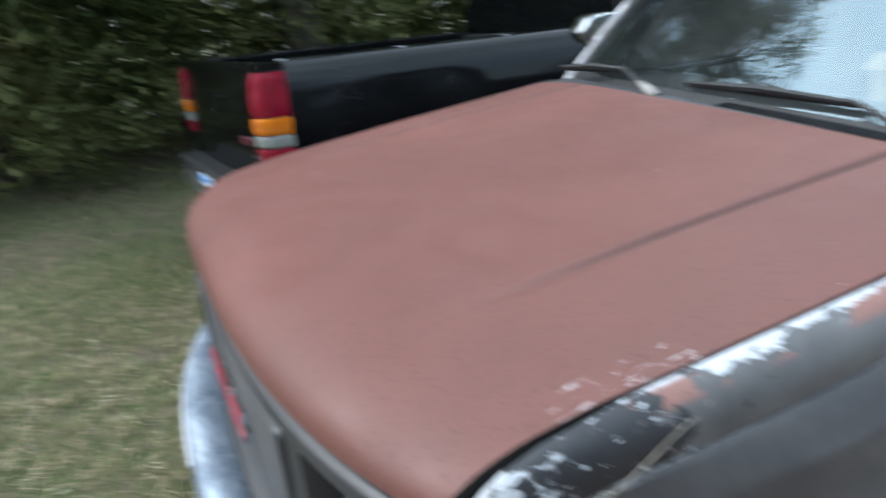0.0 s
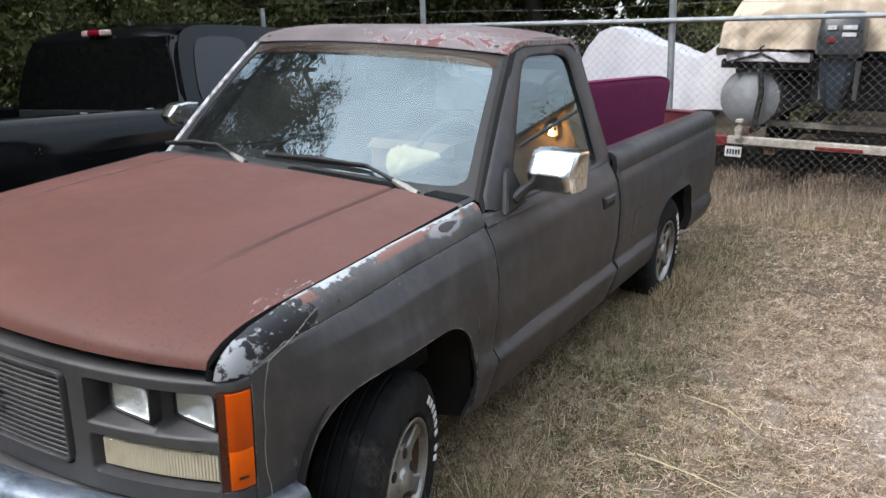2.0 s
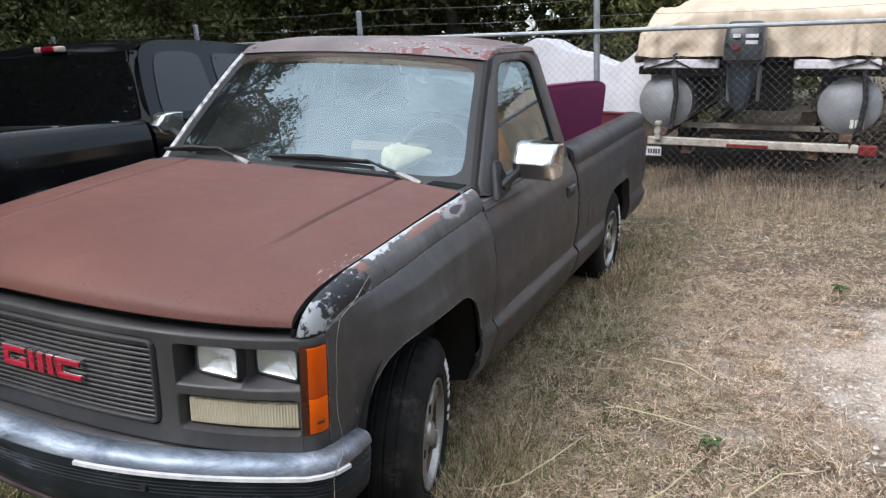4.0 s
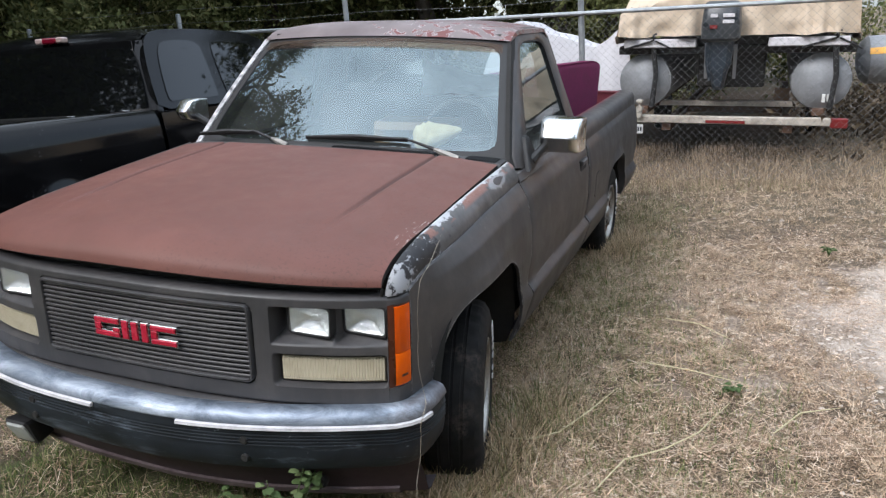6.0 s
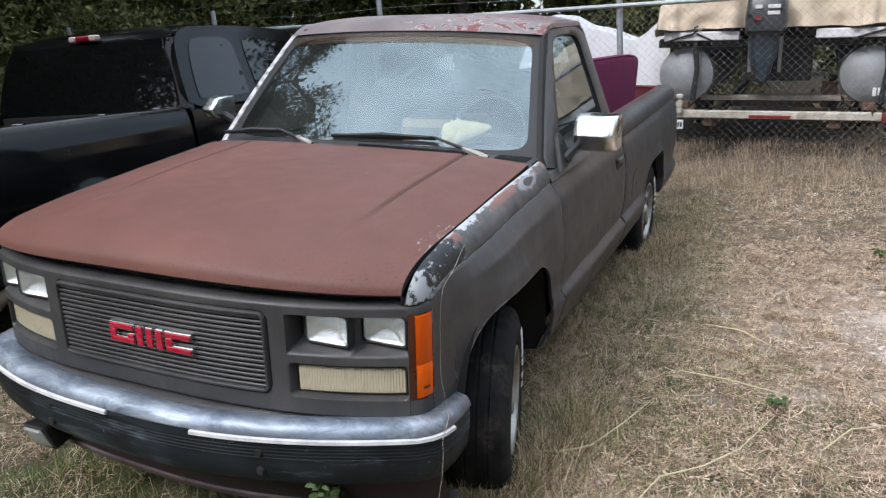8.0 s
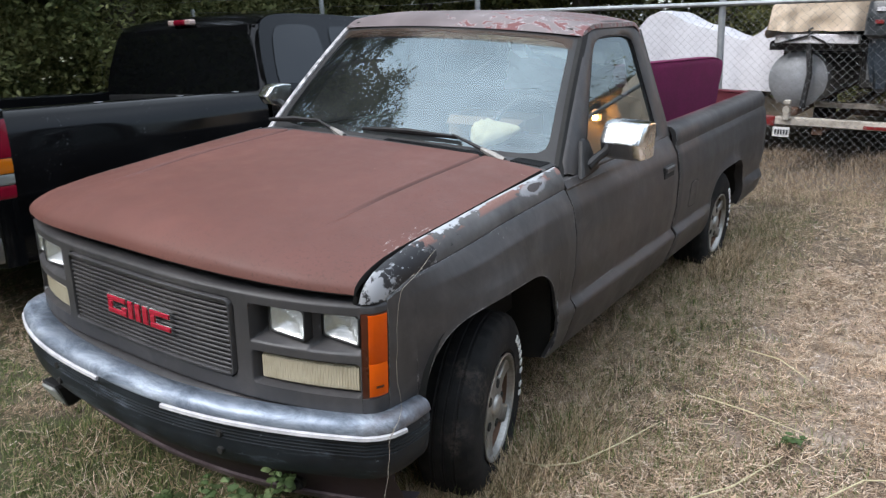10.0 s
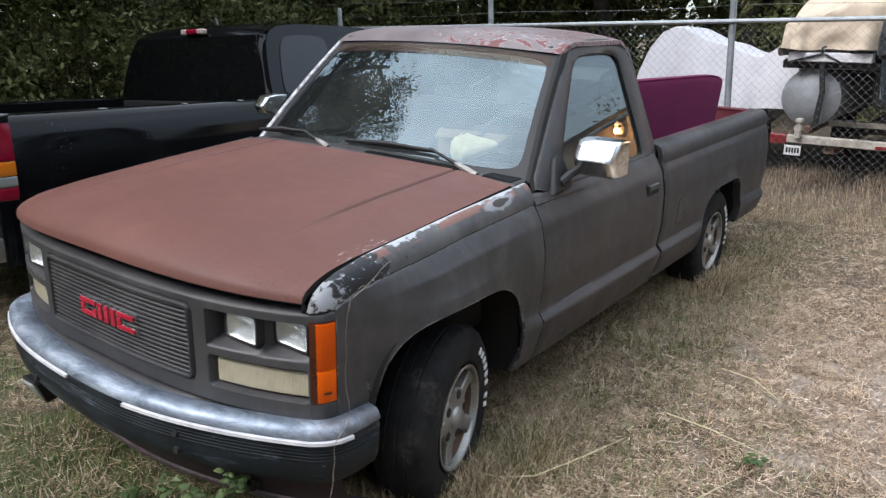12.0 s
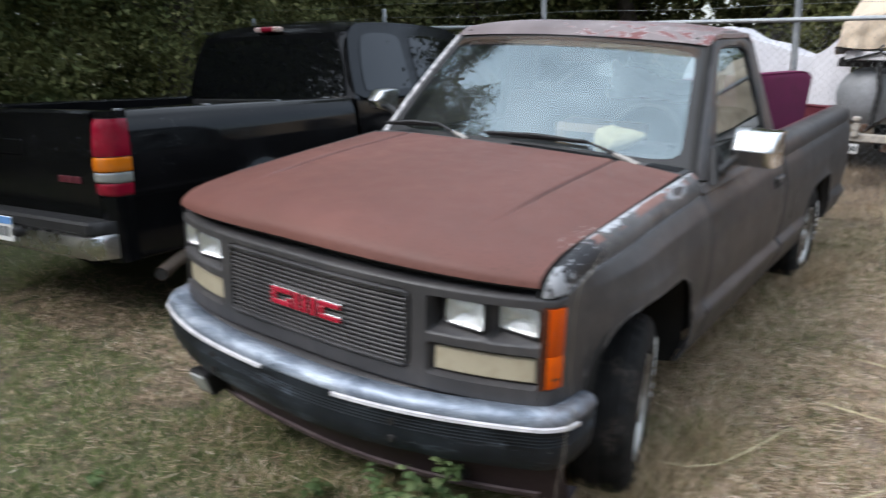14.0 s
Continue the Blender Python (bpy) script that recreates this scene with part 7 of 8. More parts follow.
# ---------------------------------------------------------------- leaves, trees, undergrowth


def quads(name, v, mat, parent=None, label="", kind=""):
    """v: N x 4 x 3 corners, each four a piece of its own."""
    v = np.asarray(v, np.float32)
    n = len(v)
    me = bpy.data.meshes.new(name)
    me.vertices.add(n * 4)
    me.vertices.foreach_set("co", v.reshape(-1))
    me.loops.add(n * 4)
    me.loops.foreach_set("vertex_index", np.arange(n * 4, dtype=np.int32))
    me.polygons.add(n)
    me.polygons.foreach_set("loop_start", np.arange(0, n * 4, 4, dtype=np.int32))
    me.update(calc_edges=True)
    me.materials.append(mat)
    ob = new(name, me)
    if parent is not None:
        ob.parent = parent
    if label:
        ob["label"] = label
    if kind:
        ob["kind"] = kind
    return ob


def leaf_quads(c, size, rng, flat=0.0):
    """Rhombic leaves round the centres c."""
    n = len(c)
    a = rng.normal(size=(n, 3))
    a[:, 2] *= 1 - flat
    a /= np.linalg.norm(a, axis=1)[:, None] + 1e-9
    b = rng.normal(size=(n, 3))
    b -= (a * b).sum(1)[:, None] * a
    b /= np.linalg.norm(b, axis=1)[:, None] + 1e-9
    s = size * rng.uniform(0.6, 1.3, n)[:, None]
    return np.stack([c - a * s, c + b * s * 0.42 - a * s * 0.1, c + a * s, c - b * s * 0.42 - a * s * 0.1], 1)


def build_tree(seed, h, spread, leaves, low, mat, name="tree"):
    rng = np.random.default_rng(seed)
    root = thing(name, pose(0, 0, 0), "tall dark green tree with drooping leafy branches", "tree", "trees round the yard")
    g = Geo()
    pts = [Vector((0.25 * math.sin(k * 0.9 + seed), 0.25 * math.cos(k * 1.1 + seed) - 0.25 * math.cos(seed), -0.1 + h * 0.8 * k / 8)) for k in range(9)]
    g.tube(pts, [0.20 * (1 - 0.09 * k) * h / 10 for k in range(9)], 9)
    ends = []
    for k in range(int(10 + h)):
        z = low + (h * 0.78 - low) * (k + rng.uniform(0, 0.8)) / (10 + h)
        i = min(int(z / (h * 0.8) * 8), 7)
        base = pts[i].lerp(pts[i + 1], 0.5)
        a = k * 2.4 + rng.uniform(-0.5, 0.5)
        r = spread * (0.55 + 0.45 * math.sin(math.pi * min(max((z - low) / (h - low), 0.08), 1) ** 0.7)) * rng.uniform(0.7, 1.1)
        out = Vector((math.cos(a), math.sin(a), 0))
        tip = base + out * r + Vector((0, 0, rng.uniform(0.2, 1.4)))
        mid = base.lerp(tip, 0.5) + Vector((0, 0, 0.35))
        g.tube([base, mid, tip], [0.07 * h / 10, 0.04, 0.012], 6)
        for t in np.linspace(0.35, 1.0, 6):
            q = base.lerp(tip, t) + Vector((0, 0, 0.35 * math.sin(math.pi * t)))
            ends.append((q, 0.30 + 0.5 * t))
            for _ in range(2):
                d = Vector((rng.normal(), rng.normal(), rng.normal() * 0.6)) * 0.5
                g.tube([q, q + d], [0.012, 0.005], 4, caps=False)
                ends.append((q + d, 0.42))
    part("trunk", g, M_BARK, root)
    per = max(leaves // len(ends), 1)
    cs = []
    for q, r in ends:
        o = rng.normal(size=(per, 3)) * (r * 0.55, r * 0.55, r * 0.5)
        o[:, 2] -= np.abs(rng.normal(size=per)) * 0.22
        cs.append(np.array(q) + o)
    quads("crown", leaf_quads(np.concatenate(cs), 0.085, rng), mat, root)
    return root


tree_a = build_tree(3, 14.5, 4.2, 32000, 2.4, M_LEAF)
tree_b = build_tree(8, 10.0, 3.2, 23000, 1.6, M_LEAF)
tree_c = build_tree(15, 8.0, 2.8, 12000, 1.2, M_LEAF2)
tree_a.matrix_basis = pose(-8.6, -2.4, 0, 0, 0, 20)
tree_b.matrix_basis = pose(-4.4, 12.6, 0, 0, 0, 70)
tree_c.matrix_basis = pose(-10.4, 7.6, 0, 0, 0, 10)
# the last two stand out of view, added to cut light from the low sky
for m in (pose(-8.3, 1.7, 0, 0, 0, 150), pose(-9.3, 5.2, 0, 0, 0, 250), pose(-0.8, 14.6, 0, 0, 0, 95), pose(-9.5, -6.5, 0, 0, 0, 40), pose(13.5, -3, 0, 0, 0, 10), pose(9.5, -11, 0, 0, 0, 200)):
    copy_thing(tree_a, m)
# the last three are unseen too, added to darken the truck's open side
for m in (pose(-7.6, 11.5, 0, 0, 0, 200), pose(-1.6, 13.2, 0, 0, 0, 310), pose(-11.8, 2.8, 0, 0, 0, 120), pose(-12.6, 8.6, 0, 0, 0, 45), pose(-12.8, -3.6, 0, 0, 0, 300), pose(14, 3.5, 0, 0, 0, 80), pose(3, -13, 0, 0, 0, 130), pose(-4, -12.5, 0, 0, 0, 330)):
    copy_thing(tree_b, m)
for m in (pose(-6.2, 13.6, 0, 0, 0, 160), pose(0.4, 16.0, 0, 0, 0, 280), pose(-9.6, 8.9, 0, 0, 0, 80)):
    copy_thing(tree_c, m)


def build_brush():
    """Dense undergrowth along the left side and behind the fence."""
    rng = np.random.default_rng(21)
    cs = []
    for k in range(760):
        if k >= 520:
            x, y = rng.uniform(-14, -10.5), rng.uniform(-8, 15)
            top = 3.2 + 3.2 * rng.random()
        elif rng.random() < 0.66:
            x, y = rng.uniform(-10.5, -6.6), rng.uniform(-6, 11)
            top = 1.7 + 2.3 * rng.random() + (-6.6 - x) * 0.5
        else:
            x, y = rng.uniform(-11, 5.0), rng.uniform(11.3, 15.5)
            top = 1.4 + 2.4 * rng.random()
        r = rng.uniform(0.45, 0.95)
        # each bush is a stack of leafy sprays with gaps between them
        sprays = max(int(5.0 * r * top), 4)
        n = int(350 * r * top / 2 / sprays)
        for _ in range(sprays):
            q = rng.normal(size=2) * r * 0.6
            size = rng.uniform(0.10, 0.26)
            o = rng.normal(size=(n, 3)) * (size, size, size * 0.7)
            cs.append(np.stack([x + q[0] + o[:, 0], y + q[1] + o[:, 1], np.abs(top * rng.random() ** 0.75 + o[:, 2])], 1))
    # low dry brush round the boats
    dry = []
    for _ in range(90):
        x, y, r = rng.uniform(2.6, 7.5), rng.uniform(6.2, 10.5), rng.uniform(0.3, 0.6)
        n, top = 110, rng.uniform(0.35, 0.95)
        o = rng.normal(size=(n, 2)) * r * 0.6
        dry.append(np.stack([x + o[:, 0], y + o[:, 1], top * rng.random(n) ** 1.2], 1))
    tagged(quads("dry_brush", leaf_quads(np.concatenate(dry), 0.05, rng), M_DRYLEAF), "low dry brown brush round the boats", "brush", kind="stuff")
    c = np.concatenate(cs)
    tone = np.array([noise.noise(Vector(q) * 0.9) for q in c])
    k = rng.random(len(c)) < np.where(c[:, 1] > 4.0, 0.34, 0.95) - 1.1 * tone
    tagged(quads("undergrowth", leaf_quads(c[k], 0.048, rng), M_LEAF), "dense dark green undergrowth", "undergrowth", kind="stuff")
    tagged(quads("undergrowth", leaf_quads(c[~k], 0.045, rng), M_LEAF2), "yellow-green leafy undergrowth", "undergrowth", kind="stuff")


build_brush()


def build_far_woods():
    """Closed dark woodland behind the hedge and the boats, and an unseen light-blocking ring."""
    rng = np.random.default_rng(77)
    n = 15000
    a = rng.random(n) < 0.55
    x = np.where(a, rng.uniform(-17.5, -14, n), rng.uniform(-16, 3.5, n))
    y = np.where(a, rng.uniform(-10, 18, n), rng.uniform(16.5, 19, n))
    top = 6.2 + 1.6 * np.sin(x * 0.9 + y * 0.7) + 0.8 * np.sin(x * 2.3 - y * 1.9)
    z = top * rng.random(n) ** 0.9
    # ring to the right and behind, out of view, added to dim the horizon
    m = 9000
    ang = rng.uniform(math.radians(-150), math.radians(25), m)
    r = rng.uniform(16, 19, m)
    zz = (5.6 + 1.2 * np.sin(ang * 9)) * rng.random(m) ** 0.9
    x, y, z = np.concatenate([x, r * np.cos(ang)]), np.concatenate([y, r * np.sin(ang)]), np.concatenate([z, zz])
    tagged(quads("far_woods", leaf_quads(np.stack([x, y, z], 1), 0.34, rng), M_LEAF), "dense dark far woodland and an unseen ring that cuts sky light", "woods", kind="stuff")


build_far_woods()


# ---------------------------------------------------------------- grass
def strips(p, direction, length, width, lift, rng):
    """Flat tapered blades from root points."""
    n = len(p)
    side = np.stack([-direction[:, 1], direction[:, 0], rng.uniform(-0.6, 0.6, n)], 1)
    side /= np.linalg.norm(side, axis=1)[:, None]
    d = np.stack([direction[:, 0] * np.cos(lift), direction[:, 1] * np.cos(lift), np.sin(lift)], 1)
    tip = p + d * length[:, None]
    w = width[:, None]
    return np.stack([p - side * w, p + side * w, tip + side * w * 0.25, tip - side * w * 0.25], 1)


def scatter(n, x0, x1, y0, y1, rng):
    x, y = rng.uniform(x0, x1, n), rng.uniform(y0, y1, n)
    return np.stack([x, y, np.zeros(n)], 1)


def ground_z(p):
    return np.array([height(x, y) for x, y, _ in p])


def patchy(p, scale, seed, cut):
    f = np.array([noise.noise(Vector((x * scale, y * scale, seed))) for x, y, _ in p])
    return f > cut


def build_grass():
    rng = np.random.default_rng(5)
    fields = ((520000, -0.1, 3.9, -1.9, 3.1), (70000, -3.0, 6.5, -6.5, -1.0), (70000, 2.9, 7.0, -2.0, 5.6), (125000, -0.1, 4.4, 2.1, 5.9), (290000, -4.3, 1.7, -3.4, 0.5), (60000, -7.2, -3.4, -5.4, 1.4), (9000, -2.2, -0.9, -0.6, 2.0), (9000, -0.5, 5.5, 5.2, 8.5))
    lying, standing, green = [], [], []
    for n, x0, x1, y0, y1 in fields:
        p = scatter(n, x0, x1, y0, y1, rng)
        p[:, 2] = ground_z(p)
        # thin out towards the edges of the patch
        edge = np.minimum(np.minimum(p[:, 0] - x0, x1 - p[:, 0]), np.minimum(p[:, 1] - y0, y1 - p[:, 1]))
        p = p[edge > 0.9 * rng.random(len(p)) ** 1.5 * (1.0 if n > 20000 else 0.3)]
        inside = (np.abs(p[:, 0]) < 0.62) & (p[:, 1] > -0.5) & (p[:, 1] < 4.0)
        p = p[~inside]
        fine = np.array([noise.noise(Vector((x * 9, y * 9, 1.7))) + 0.6 * noise.noise(Vector((x * 24, y * 24, 5.7))) for x, y, _ in p])
        keep = rng.random(len(p)) < 0.70 + 1.0 * fine
        p, fine = p[keep], fine[keep]
        p[:, 2] += 0.016 * np.clip(fine, -0.6, 1.0)
        thin = (np.hypot((p[:, 0] - 2.95) * 1.1, (p[:, 1] - 1.6) * 0.62) < 0.9 + 0.12 * np.sin(p[:, 1] * 5)) & patchy(p, 1.6, 4.0, -0.25) & (rng.random(len(p)) < 0.9)
        soil = (np.hypot((p[:, 0] - 2.0) * 1.25, (p[:, 1] - 1.55) * 0.8) < 0.95) & patchy(p, 2.3, 12.0, 0.0) & (rng.random(len(p)) < 0.4)
        p = p[~(thin | soil)]
        a = rng.uniform(0, 2 * math.pi, len(p))
        d = np.stack([np.cos(a), np.sin(a), 0 * a], 1)
        kind = rng.random(len(p))
        lush = patchy(p, 0.9, 9.0, 0.3) | (p[:, 0] < -0.6) | ((p[:, 0] < 1.45) & patchy(p, 2.2, 2.0, 0.05))
        front = ((p[:, 1] < -0.45) | (p[:, 0] < -3.6)) & (p[:, 0] < 1.0 - 0.5 * rng.random(len(p)))
        near = (p[:, 0] < 1.3 + 0.35 * rng.random(len(p))) & (p[:, 1] > -0.5)
        grn = ((kind > 0.86) & lush) | (near & (kind > 0.90)) | (front & (patchy(p, 1.3, 6.0, -0.5) | (p[:, 0] < -3.6)) & (kind > 0.33))
        stn = (kind > 0.94) & ~grn
        lay = ~(grn | stn)
        q = p.copy()
        q[:, 2] += rng.uniform(0, 0.022, len(q))
        lying.append(strips(q[lay], d[lay], 0.016 + 0.042 * rng.random(lay.sum()) ** 1.8, rng.uniform(0.0007, 0.0022, lay.sum()), rng.uniform(-0.15, 0.5, lay.sum()), rng))
        big = rng.random(len(p)) < 0.085
        r = p[big].copy()
        r[:, 2] += rng.uniform(0.008, 0.028, len(r))
        lying.append(strips(r, d[big], 0.035 + 0.08 * rng.random(len(r)) ** 2, rng.uniform(0.0011, 0.0024, len(r)), rng.uniform(-0.2, 0.25, len(r)), rng))
        standing.append(strips(p[stn], d[stn], rng.uniform(0.02, 0.065, stn.sum()), rng.uniform(0.0008, 0.002, stn.sum()), rng.uniform(0.6, 1.45, stn.sum()), rng))
        green.append(strips(p[grn], d[grn], rng.uniform(0.02, 0.068, grn.sum()), rng.uniform(0.001, 0.0024, grn.sum()), rng.uniform(0.5, 1.45, grn.sum()), rng))
    tagged(quads("dry_grass", np.concatenate(lying + standing), M_STRAW), "dry straw-coloured cut grass", "grass", kind="stuff")
    tagged(quads("green_grass", np.concatenate(green), M_GREEN), "short olive green grass", "grass", kind="stuff")
    # taller dead weeds along the fence and against the tyres
    cl = []
    for _ in range(620):
        x, y, hgt, n = rng.uniform(0.3, 6), rng.uniform(4.6, 7.4), rng.uniform(0.06, 0.22), 34
        cl.append((x, y, hgt, n))
    for x, y in ((0.96, -0.12), (1.03, 0.14), (0.88, -0.34), (1.05, -0.02), (1.02, 2.85), (0.98, 0.05), (0.92, -0.28), (1.0, 0.28), (0.80, -0.42), (0.72, -0.40), (0.86, -0.40), (0.95, -0.36), (1.02, -0.22), (1.04, 0.06), (0.84, -0.30), (1.0, 2.75), (1.02, 3.1), (0.98, 2.95), (0.6, -0.78), (0.2, -0.85), (-0.3, -0.9), (0.95, 1.0), (0.95, 1.6), (0.97, 3.35), (1.0, 0.55), (-0.7, -0.75), (0.95, 2.1), (0.93, 2.45)):
        cl.append((x, y, rng.uniform(0.05, 0.10), 170))
    # green tufts in the front grass and along the truck
    for _ in range(430):
        if rng.random() < 0.72:
            x, y = rng.uniform(-5.0, 1.1), rng.uniform(-3.2, -0.5)
        else:
            x, y = 0.98 + abs(rng.normal()) * 0.28, rng.uniform(-0.4, 4.2)
            if rng.random() < 0.5:
                continue
        cl.append((x, y, rng.uniform(0.035, 0.075), 44))
    # green tufts: darker blades for the sill's shade, longer grass round the tyres
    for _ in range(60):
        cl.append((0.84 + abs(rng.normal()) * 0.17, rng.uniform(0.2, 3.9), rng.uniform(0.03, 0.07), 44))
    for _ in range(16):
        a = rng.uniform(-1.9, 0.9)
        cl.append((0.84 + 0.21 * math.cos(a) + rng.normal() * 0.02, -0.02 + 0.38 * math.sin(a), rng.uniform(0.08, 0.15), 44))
    # olive-brown tufts over the yard, thick along the truck and heaped against its tyres
    spots = []
    for _ in range(1500):
        x, y = rng.uniform(0.95, 4.0), rng.uniform(-1.7, 5.0)
        if math.hypot((x - 2.9) * 1.15, (y - 1.55) * 0.65) > 0.95:
            spots.append((x, y, rng.uniform(0.02, 0.05), 22, 0.035))
    for _ in range(430):
        x, y = 0.86 + abs(rng.normal()) * 0.25, rng.uniform(-0.55, 4.4)
        spots.append((x, y, rng.uniform(0.04, 0.10), 36, 0.06))
    for _ in range(260):
        spots.append((rng.uniform(0.45, 0.84), rng.uniform(0.4, 3.9), rng.uniform(0.05, 0.12), 40, 0.05))
    for cx, cy in ((0.93, -0.34), (0.98, -0.20), (1.0, -0.05), (1.0, 0.12), (0.86, -0.43), (0.76, -0.46), (0.66, -0.46), (1.0, 0.26), (0.98, 2.75), (1.0, 2.92), (0.98, 3.1), (0.95, 2.6)):
        for _ in range(16):
            spots.append((cx + abs(rng.normal()) * 0.06, cy + rng.normal() * 0.07, rng.uniform(0.05, 0.13), 60, 0.05))
    for _ in range(20):
        a = rng.uniform(-1.3, 0.5)
        spots.append((0.90 + 0.09 * math.cos(a) + abs(rng.normal()) * 0.03, -0.06 + 0.26 * math.sin(a), rng.uniform(0.07, 0.13), 60, 0.035))
    # mats of bleached straw over the open yard
    mats = []
    for _ in range(1500):
        x, y, n = rng.uniform(1.15, 3.9), rng.uniform(-1.8, 3.2), 44
        if noise.noise(Vector((x * 2.4, y * 2.4, 21.0))) < 0.02 + 0.5 * max(0.0, 1.5 - x):
            continue
        p = np.stack([x + rng.normal(size=n) * 0.06, y + rng.normal(size=n) * 0.06, np.zeros(n)], 1)
        p[:, 2] = ground_z(p) + rng.uniform(0.01, 0.034, n)
        a = rng.uniform(0, 2 * math.pi, n)
        mats.append(strips(p, np.stack([np.cos(a), np.sin(a), 0 * a], 1), 0.014 + 0.05 * rng.random(n) ** 2, rng.uniform(0.0007, 0.0016, n), rng.uniform(-0.2, 0.4, n), rng))
    tagged(quads("straw_mats", np.concatenate(mats), M_PALE), "pale bleached straw lying in loose mats", "straw", kind="stuff")
    heap = []
    for x, y, hgt, n, r in spots:
        p = np.stack([x + rng.normal(size=n) * r, y + rng.normal(size=n) * r, np.zeros(n)], 1)
        p[:, 2] = ground_z(p)
        a = rng.uniform(0, 2 * math.pi, n)
        heap.append(strips(p, np.stack([np.cos(a), np.sin(a), 0 * a], 1), hgt * rng.uniform(0.4, 1.25, n), rng.uniform(0.0009, 0.0021, n) * (1.3 if n == 60 else 1.0), rng.uniform(-0.1, 1.1 if n == 60 else 0.9, n), rng))
    tagged(quads("olive_tufts", np.concatenate(heap), M_TUFT), "olive brown grass tufts beside the truck", "grass", kind="stuff")
    out, tufts, fresh = [], [], []
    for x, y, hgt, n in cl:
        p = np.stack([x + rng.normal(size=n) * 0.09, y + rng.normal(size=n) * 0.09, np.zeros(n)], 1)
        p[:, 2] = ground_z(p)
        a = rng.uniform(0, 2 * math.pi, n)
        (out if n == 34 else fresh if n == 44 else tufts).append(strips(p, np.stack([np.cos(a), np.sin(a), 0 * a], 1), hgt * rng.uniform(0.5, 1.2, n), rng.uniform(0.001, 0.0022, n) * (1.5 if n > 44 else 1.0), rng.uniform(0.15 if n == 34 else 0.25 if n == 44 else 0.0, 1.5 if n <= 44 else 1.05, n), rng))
    tagged(quads("dead_weeds", np.concatenate(out), M_DEAD), "tall brown dead weeds along the fence", "weeds", kind="stuff")
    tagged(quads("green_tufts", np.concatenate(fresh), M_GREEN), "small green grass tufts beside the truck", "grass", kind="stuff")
    tagged(quads("grass_tufts", np.concatenate(tufts), M_STRAW), "dry grass tufts against the tyres", "grass", kind="stuff")


build_grass()


def build_gravel():
    rng = np.random.default_rng(11)
    base = Geo()
    bm = bmesh.new()
    bmesh.ops.create_icosphere(bm, subdivisions=1, radius=1.0)
    vs = np.array([v.co[:] for v in bm.verts])
    bm.verts.index_update()
    fs = [[v.index for v in f.verts] for f in bm.faces]
    bm.free()
    for k in range(2800):
        if rng.random() < 0.6:
            x, y = 2.66 + rng.normal() * 0.33, 1.5 + rng.normal() * 0.6
        else:
            x, y = rng.uniform(1.3, 3.6), rng.uniform(-0.5, 4.2)
        r = 0.003 + 0.008 * rng.random() ** 2.6
        if k % 37 == 0:
            r *= 1.9
        sc = np.array([r * rng.uniform(0.8, 1.5), r * rng.uniform(0.8, 1.3), r * rng.uniform(0.3, 0.6)])
        a = rng.uniform(0, 6.28)
        q = (vs * (1 + 0.3 * rng.normal(size=(len(vs), 1)))) * sc
        q = np.stack([q[:, 0] * math.cos(a) - q[:, 1] * math.sin(a) + x, q[:, 0] * math.sin(a) + q[:, 1] * math.cos(a) + y, q[:, 2] + height(x, y) + r * 0.2], 1)
        b = len(base.v)
        base.v.extend(map(tuple, q))
        for f in fs:
            base.face([b + i for i in f])
    tagged(part("gravel", base, M_STONE, smooth=False), "pale limestone gravel bits in the dirt", "gravel", kind="stuff")


build_gravel()


# straw stalks lying on the ground
def build_stalk(pts):
    g = Geo()
    q = [Vector((x, y, height(x, y) + z + 0.014)) for x, y, z in pts]
    g.tube(q, [0.003] * (len(q) - 1) + [0.0015], 5)
    tagged(part("straw_stalk", g, M_STALK), "long pale straw stalk on the grass", "stalk", "loose straw stalks")


for pts in (((0.96, -0.05, 0.03), (1.08, -0.03, 0.035), (1.17, 0.06, 0.03), (1.25, 0.25, 0.035), (1.33, 0.50, 0.03)),
            ((1.37, -0.30, 0.03), (1.44, -0.08, 0.035), (1.57, 0.02, 0.04), (1.68, 0.18, 0.035), (1.79, 0.46, 0.03)),
            ((1.39, 0.79, 0.03), (1.60, 0.74, 0.035), (1.83, 0.66, 0.03)),
            ((1.45, 1.35, 0.03), (1.62, 1.28, 0.035), (1.78, 1.12, 0.03)),
            ((1.95, 0.25, 0.03), (2.05, 0.42, 0.035), (2.2, 0.5, 0.03))):
    build_stalk(pts)


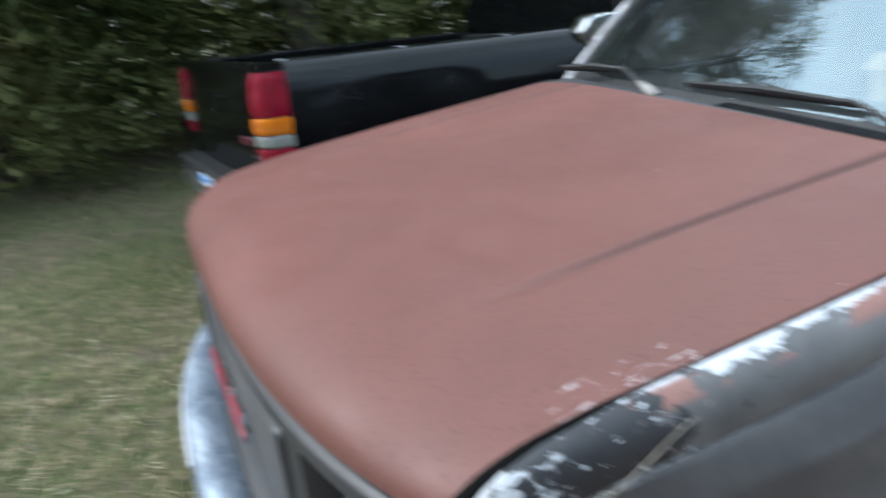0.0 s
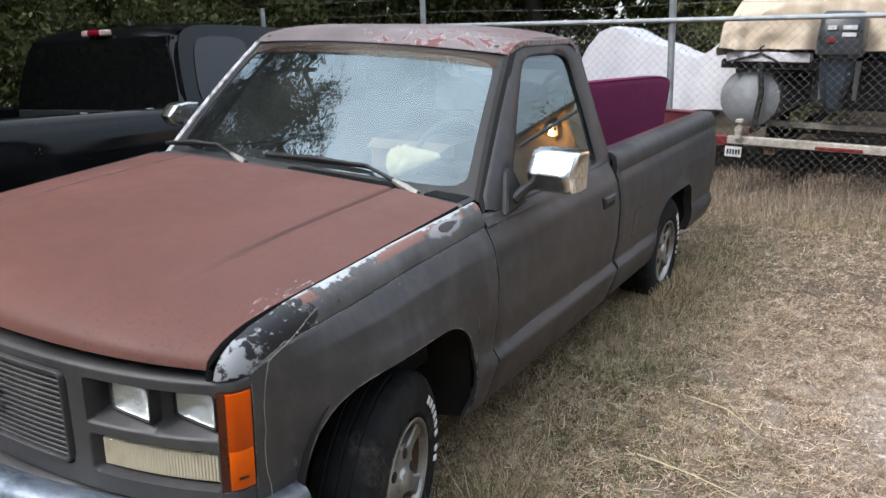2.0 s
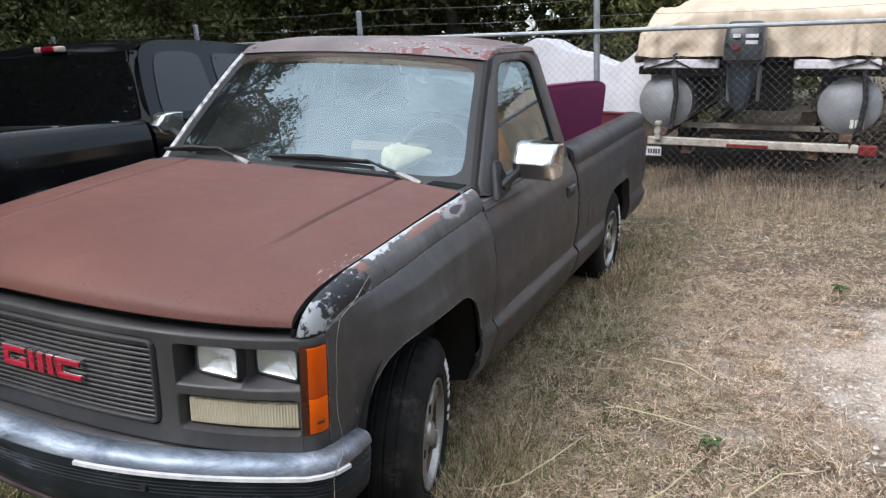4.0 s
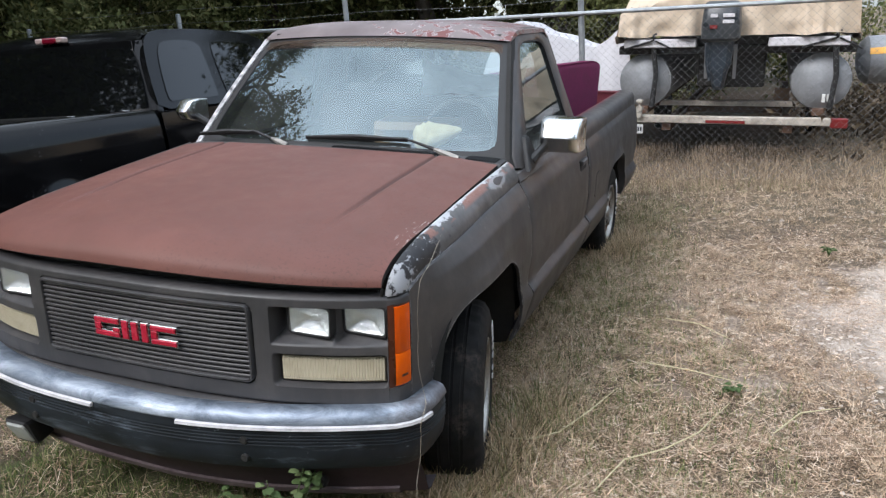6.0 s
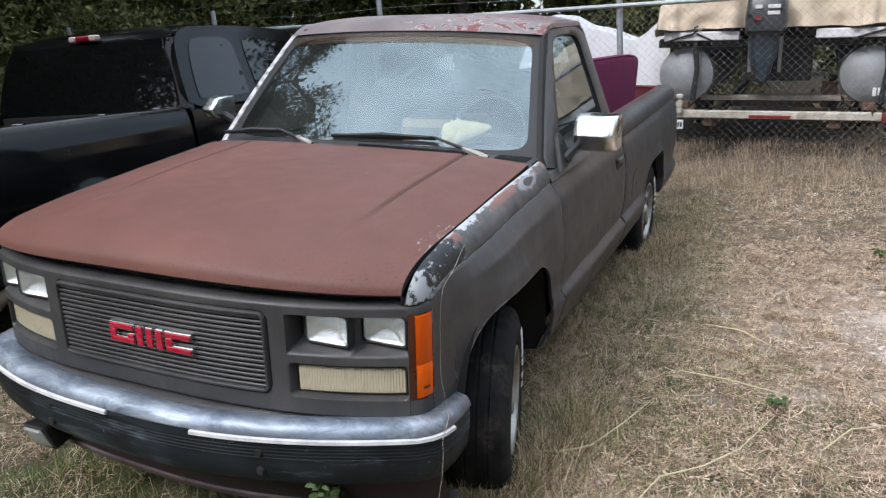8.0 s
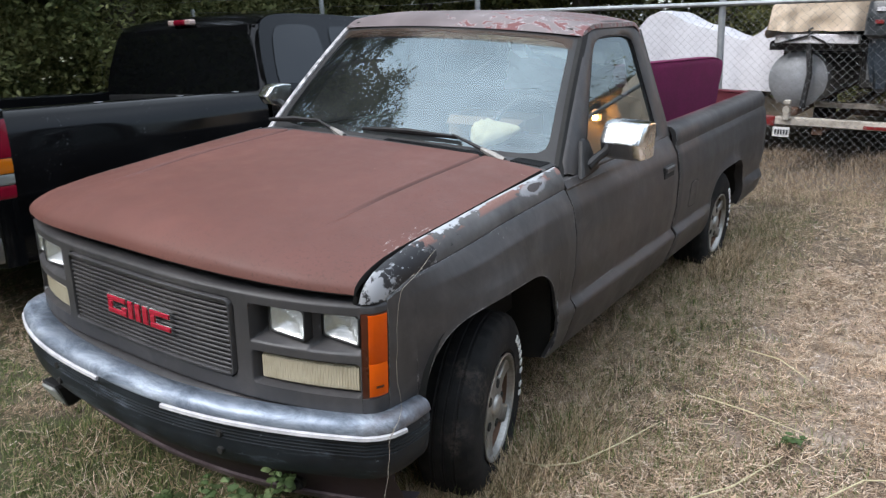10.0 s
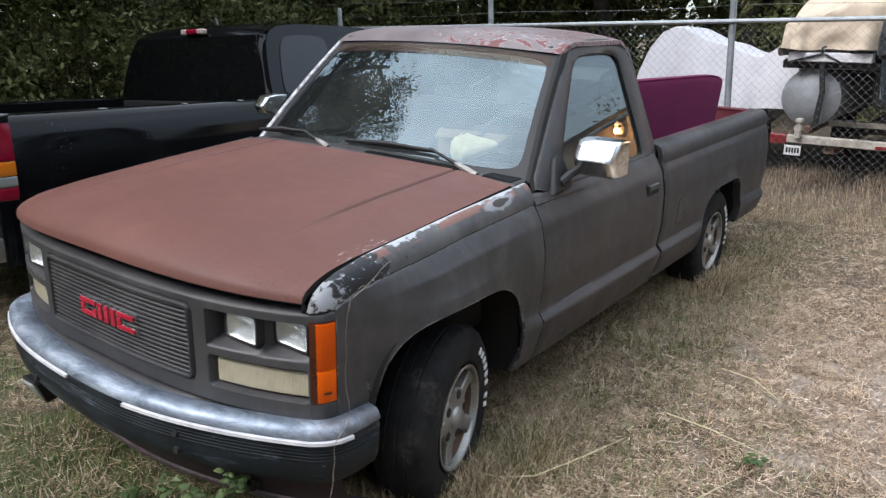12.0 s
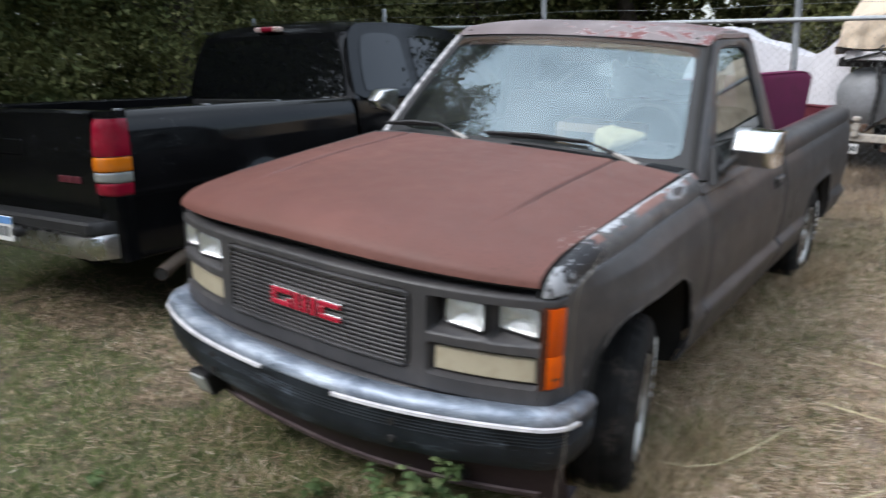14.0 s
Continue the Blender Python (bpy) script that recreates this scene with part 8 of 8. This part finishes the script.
# broad-leaved weeds in front of the bumper
def build_weed(x, y, h, seed, n=26):
    rng = np.random.default_rng(seed)
    root = thing("weed", pose(x, y, height(x, y)), "small green broad-leaved weed in front of bumper", "weed", "green weeds")
    g, lv = Geo(), Geo()
    for k in range(6):
        a = rng.uniform(0, 6.28)
        lean = rng.uniform(0.05, 0.45)
        tip = Vector((math.cos(a) * lean * h, math.sin(a) * lean * h, h * rng.uniform(0.55, 1.0)))
        mid = tip * 0.5 + Vector((0, 0, 0.02))
        g.tube([(0, 0, -0.01), mid, tip], [0.004, 0.003, 0.0015], 5)
        for j in range(n // 6 + 1):
            t = rng.uniform(0.35, 1.0)
            c = mid.lerp(tip, t * 2 - 1) if t > 0.5 else Vector((0, 0, 0)).lerp(mid, t * 2)
            b = rng.uniform(0, 6.28)
            d = Vector((math.cos(b), math.sin(b), rng.uniform(-0.1, 0.5))).normalized()
            s = d.cross(Vector((0, 0, 1))).normalized()
            L, W = rng.uniform(0.022, 0.045), rng.uniform(0.010, 0.019)
            up = Vector((0, 0, 1))
            c = c + d * 0.012
            i = len(lv.v)
            ring = [c, c + d * L * 0.3 + s * W - up * 0.003, c + d * L * 0.7 + s * W * 0.8 - up * 0.006, c + d * L - up * 0.012, c + d * L * 0.7 - s * W * 0.8 - up * 0.006, c + d * L * 0.3 - s * W - up * 0.003, c + d * L * 0.5 + up * 0.003]
            lv.v.extend(map(tuple, ring))
            for p, q in ((0, 1), (1, 2), (2, 3), (3, 4), (4, 5), (5, 0)):
                lv.face([i + 6, i + p, i + q])
    part("stem", g, M_WEED, root)
    part("leaves", lv, M_WEED, root)


for x, y, h, s, n in ((0.51, -0.91, 0.42, 1, 130), (0.61, -0.87, 0.27, 7, 70), (0.42, -0.96, 0.22, 15, 54), (0.82, -0.80, 0.21, 2, 54), (0.62, -0.78, 0.11, 9, 18), (1.80, 0.62, 0.045, 3, 6), (-0.35, -1.35, 0.06, 4, 14), (-0.75, -1.25, 0.07, 5, 14), (-0.1, -1.2, 0.05, 6, 10), (2.35, 2.75, 0.09, 8, 12), (0.0, -0.86, 0.10, 12, 14)):
    build_weed(x, y, h, s, n)
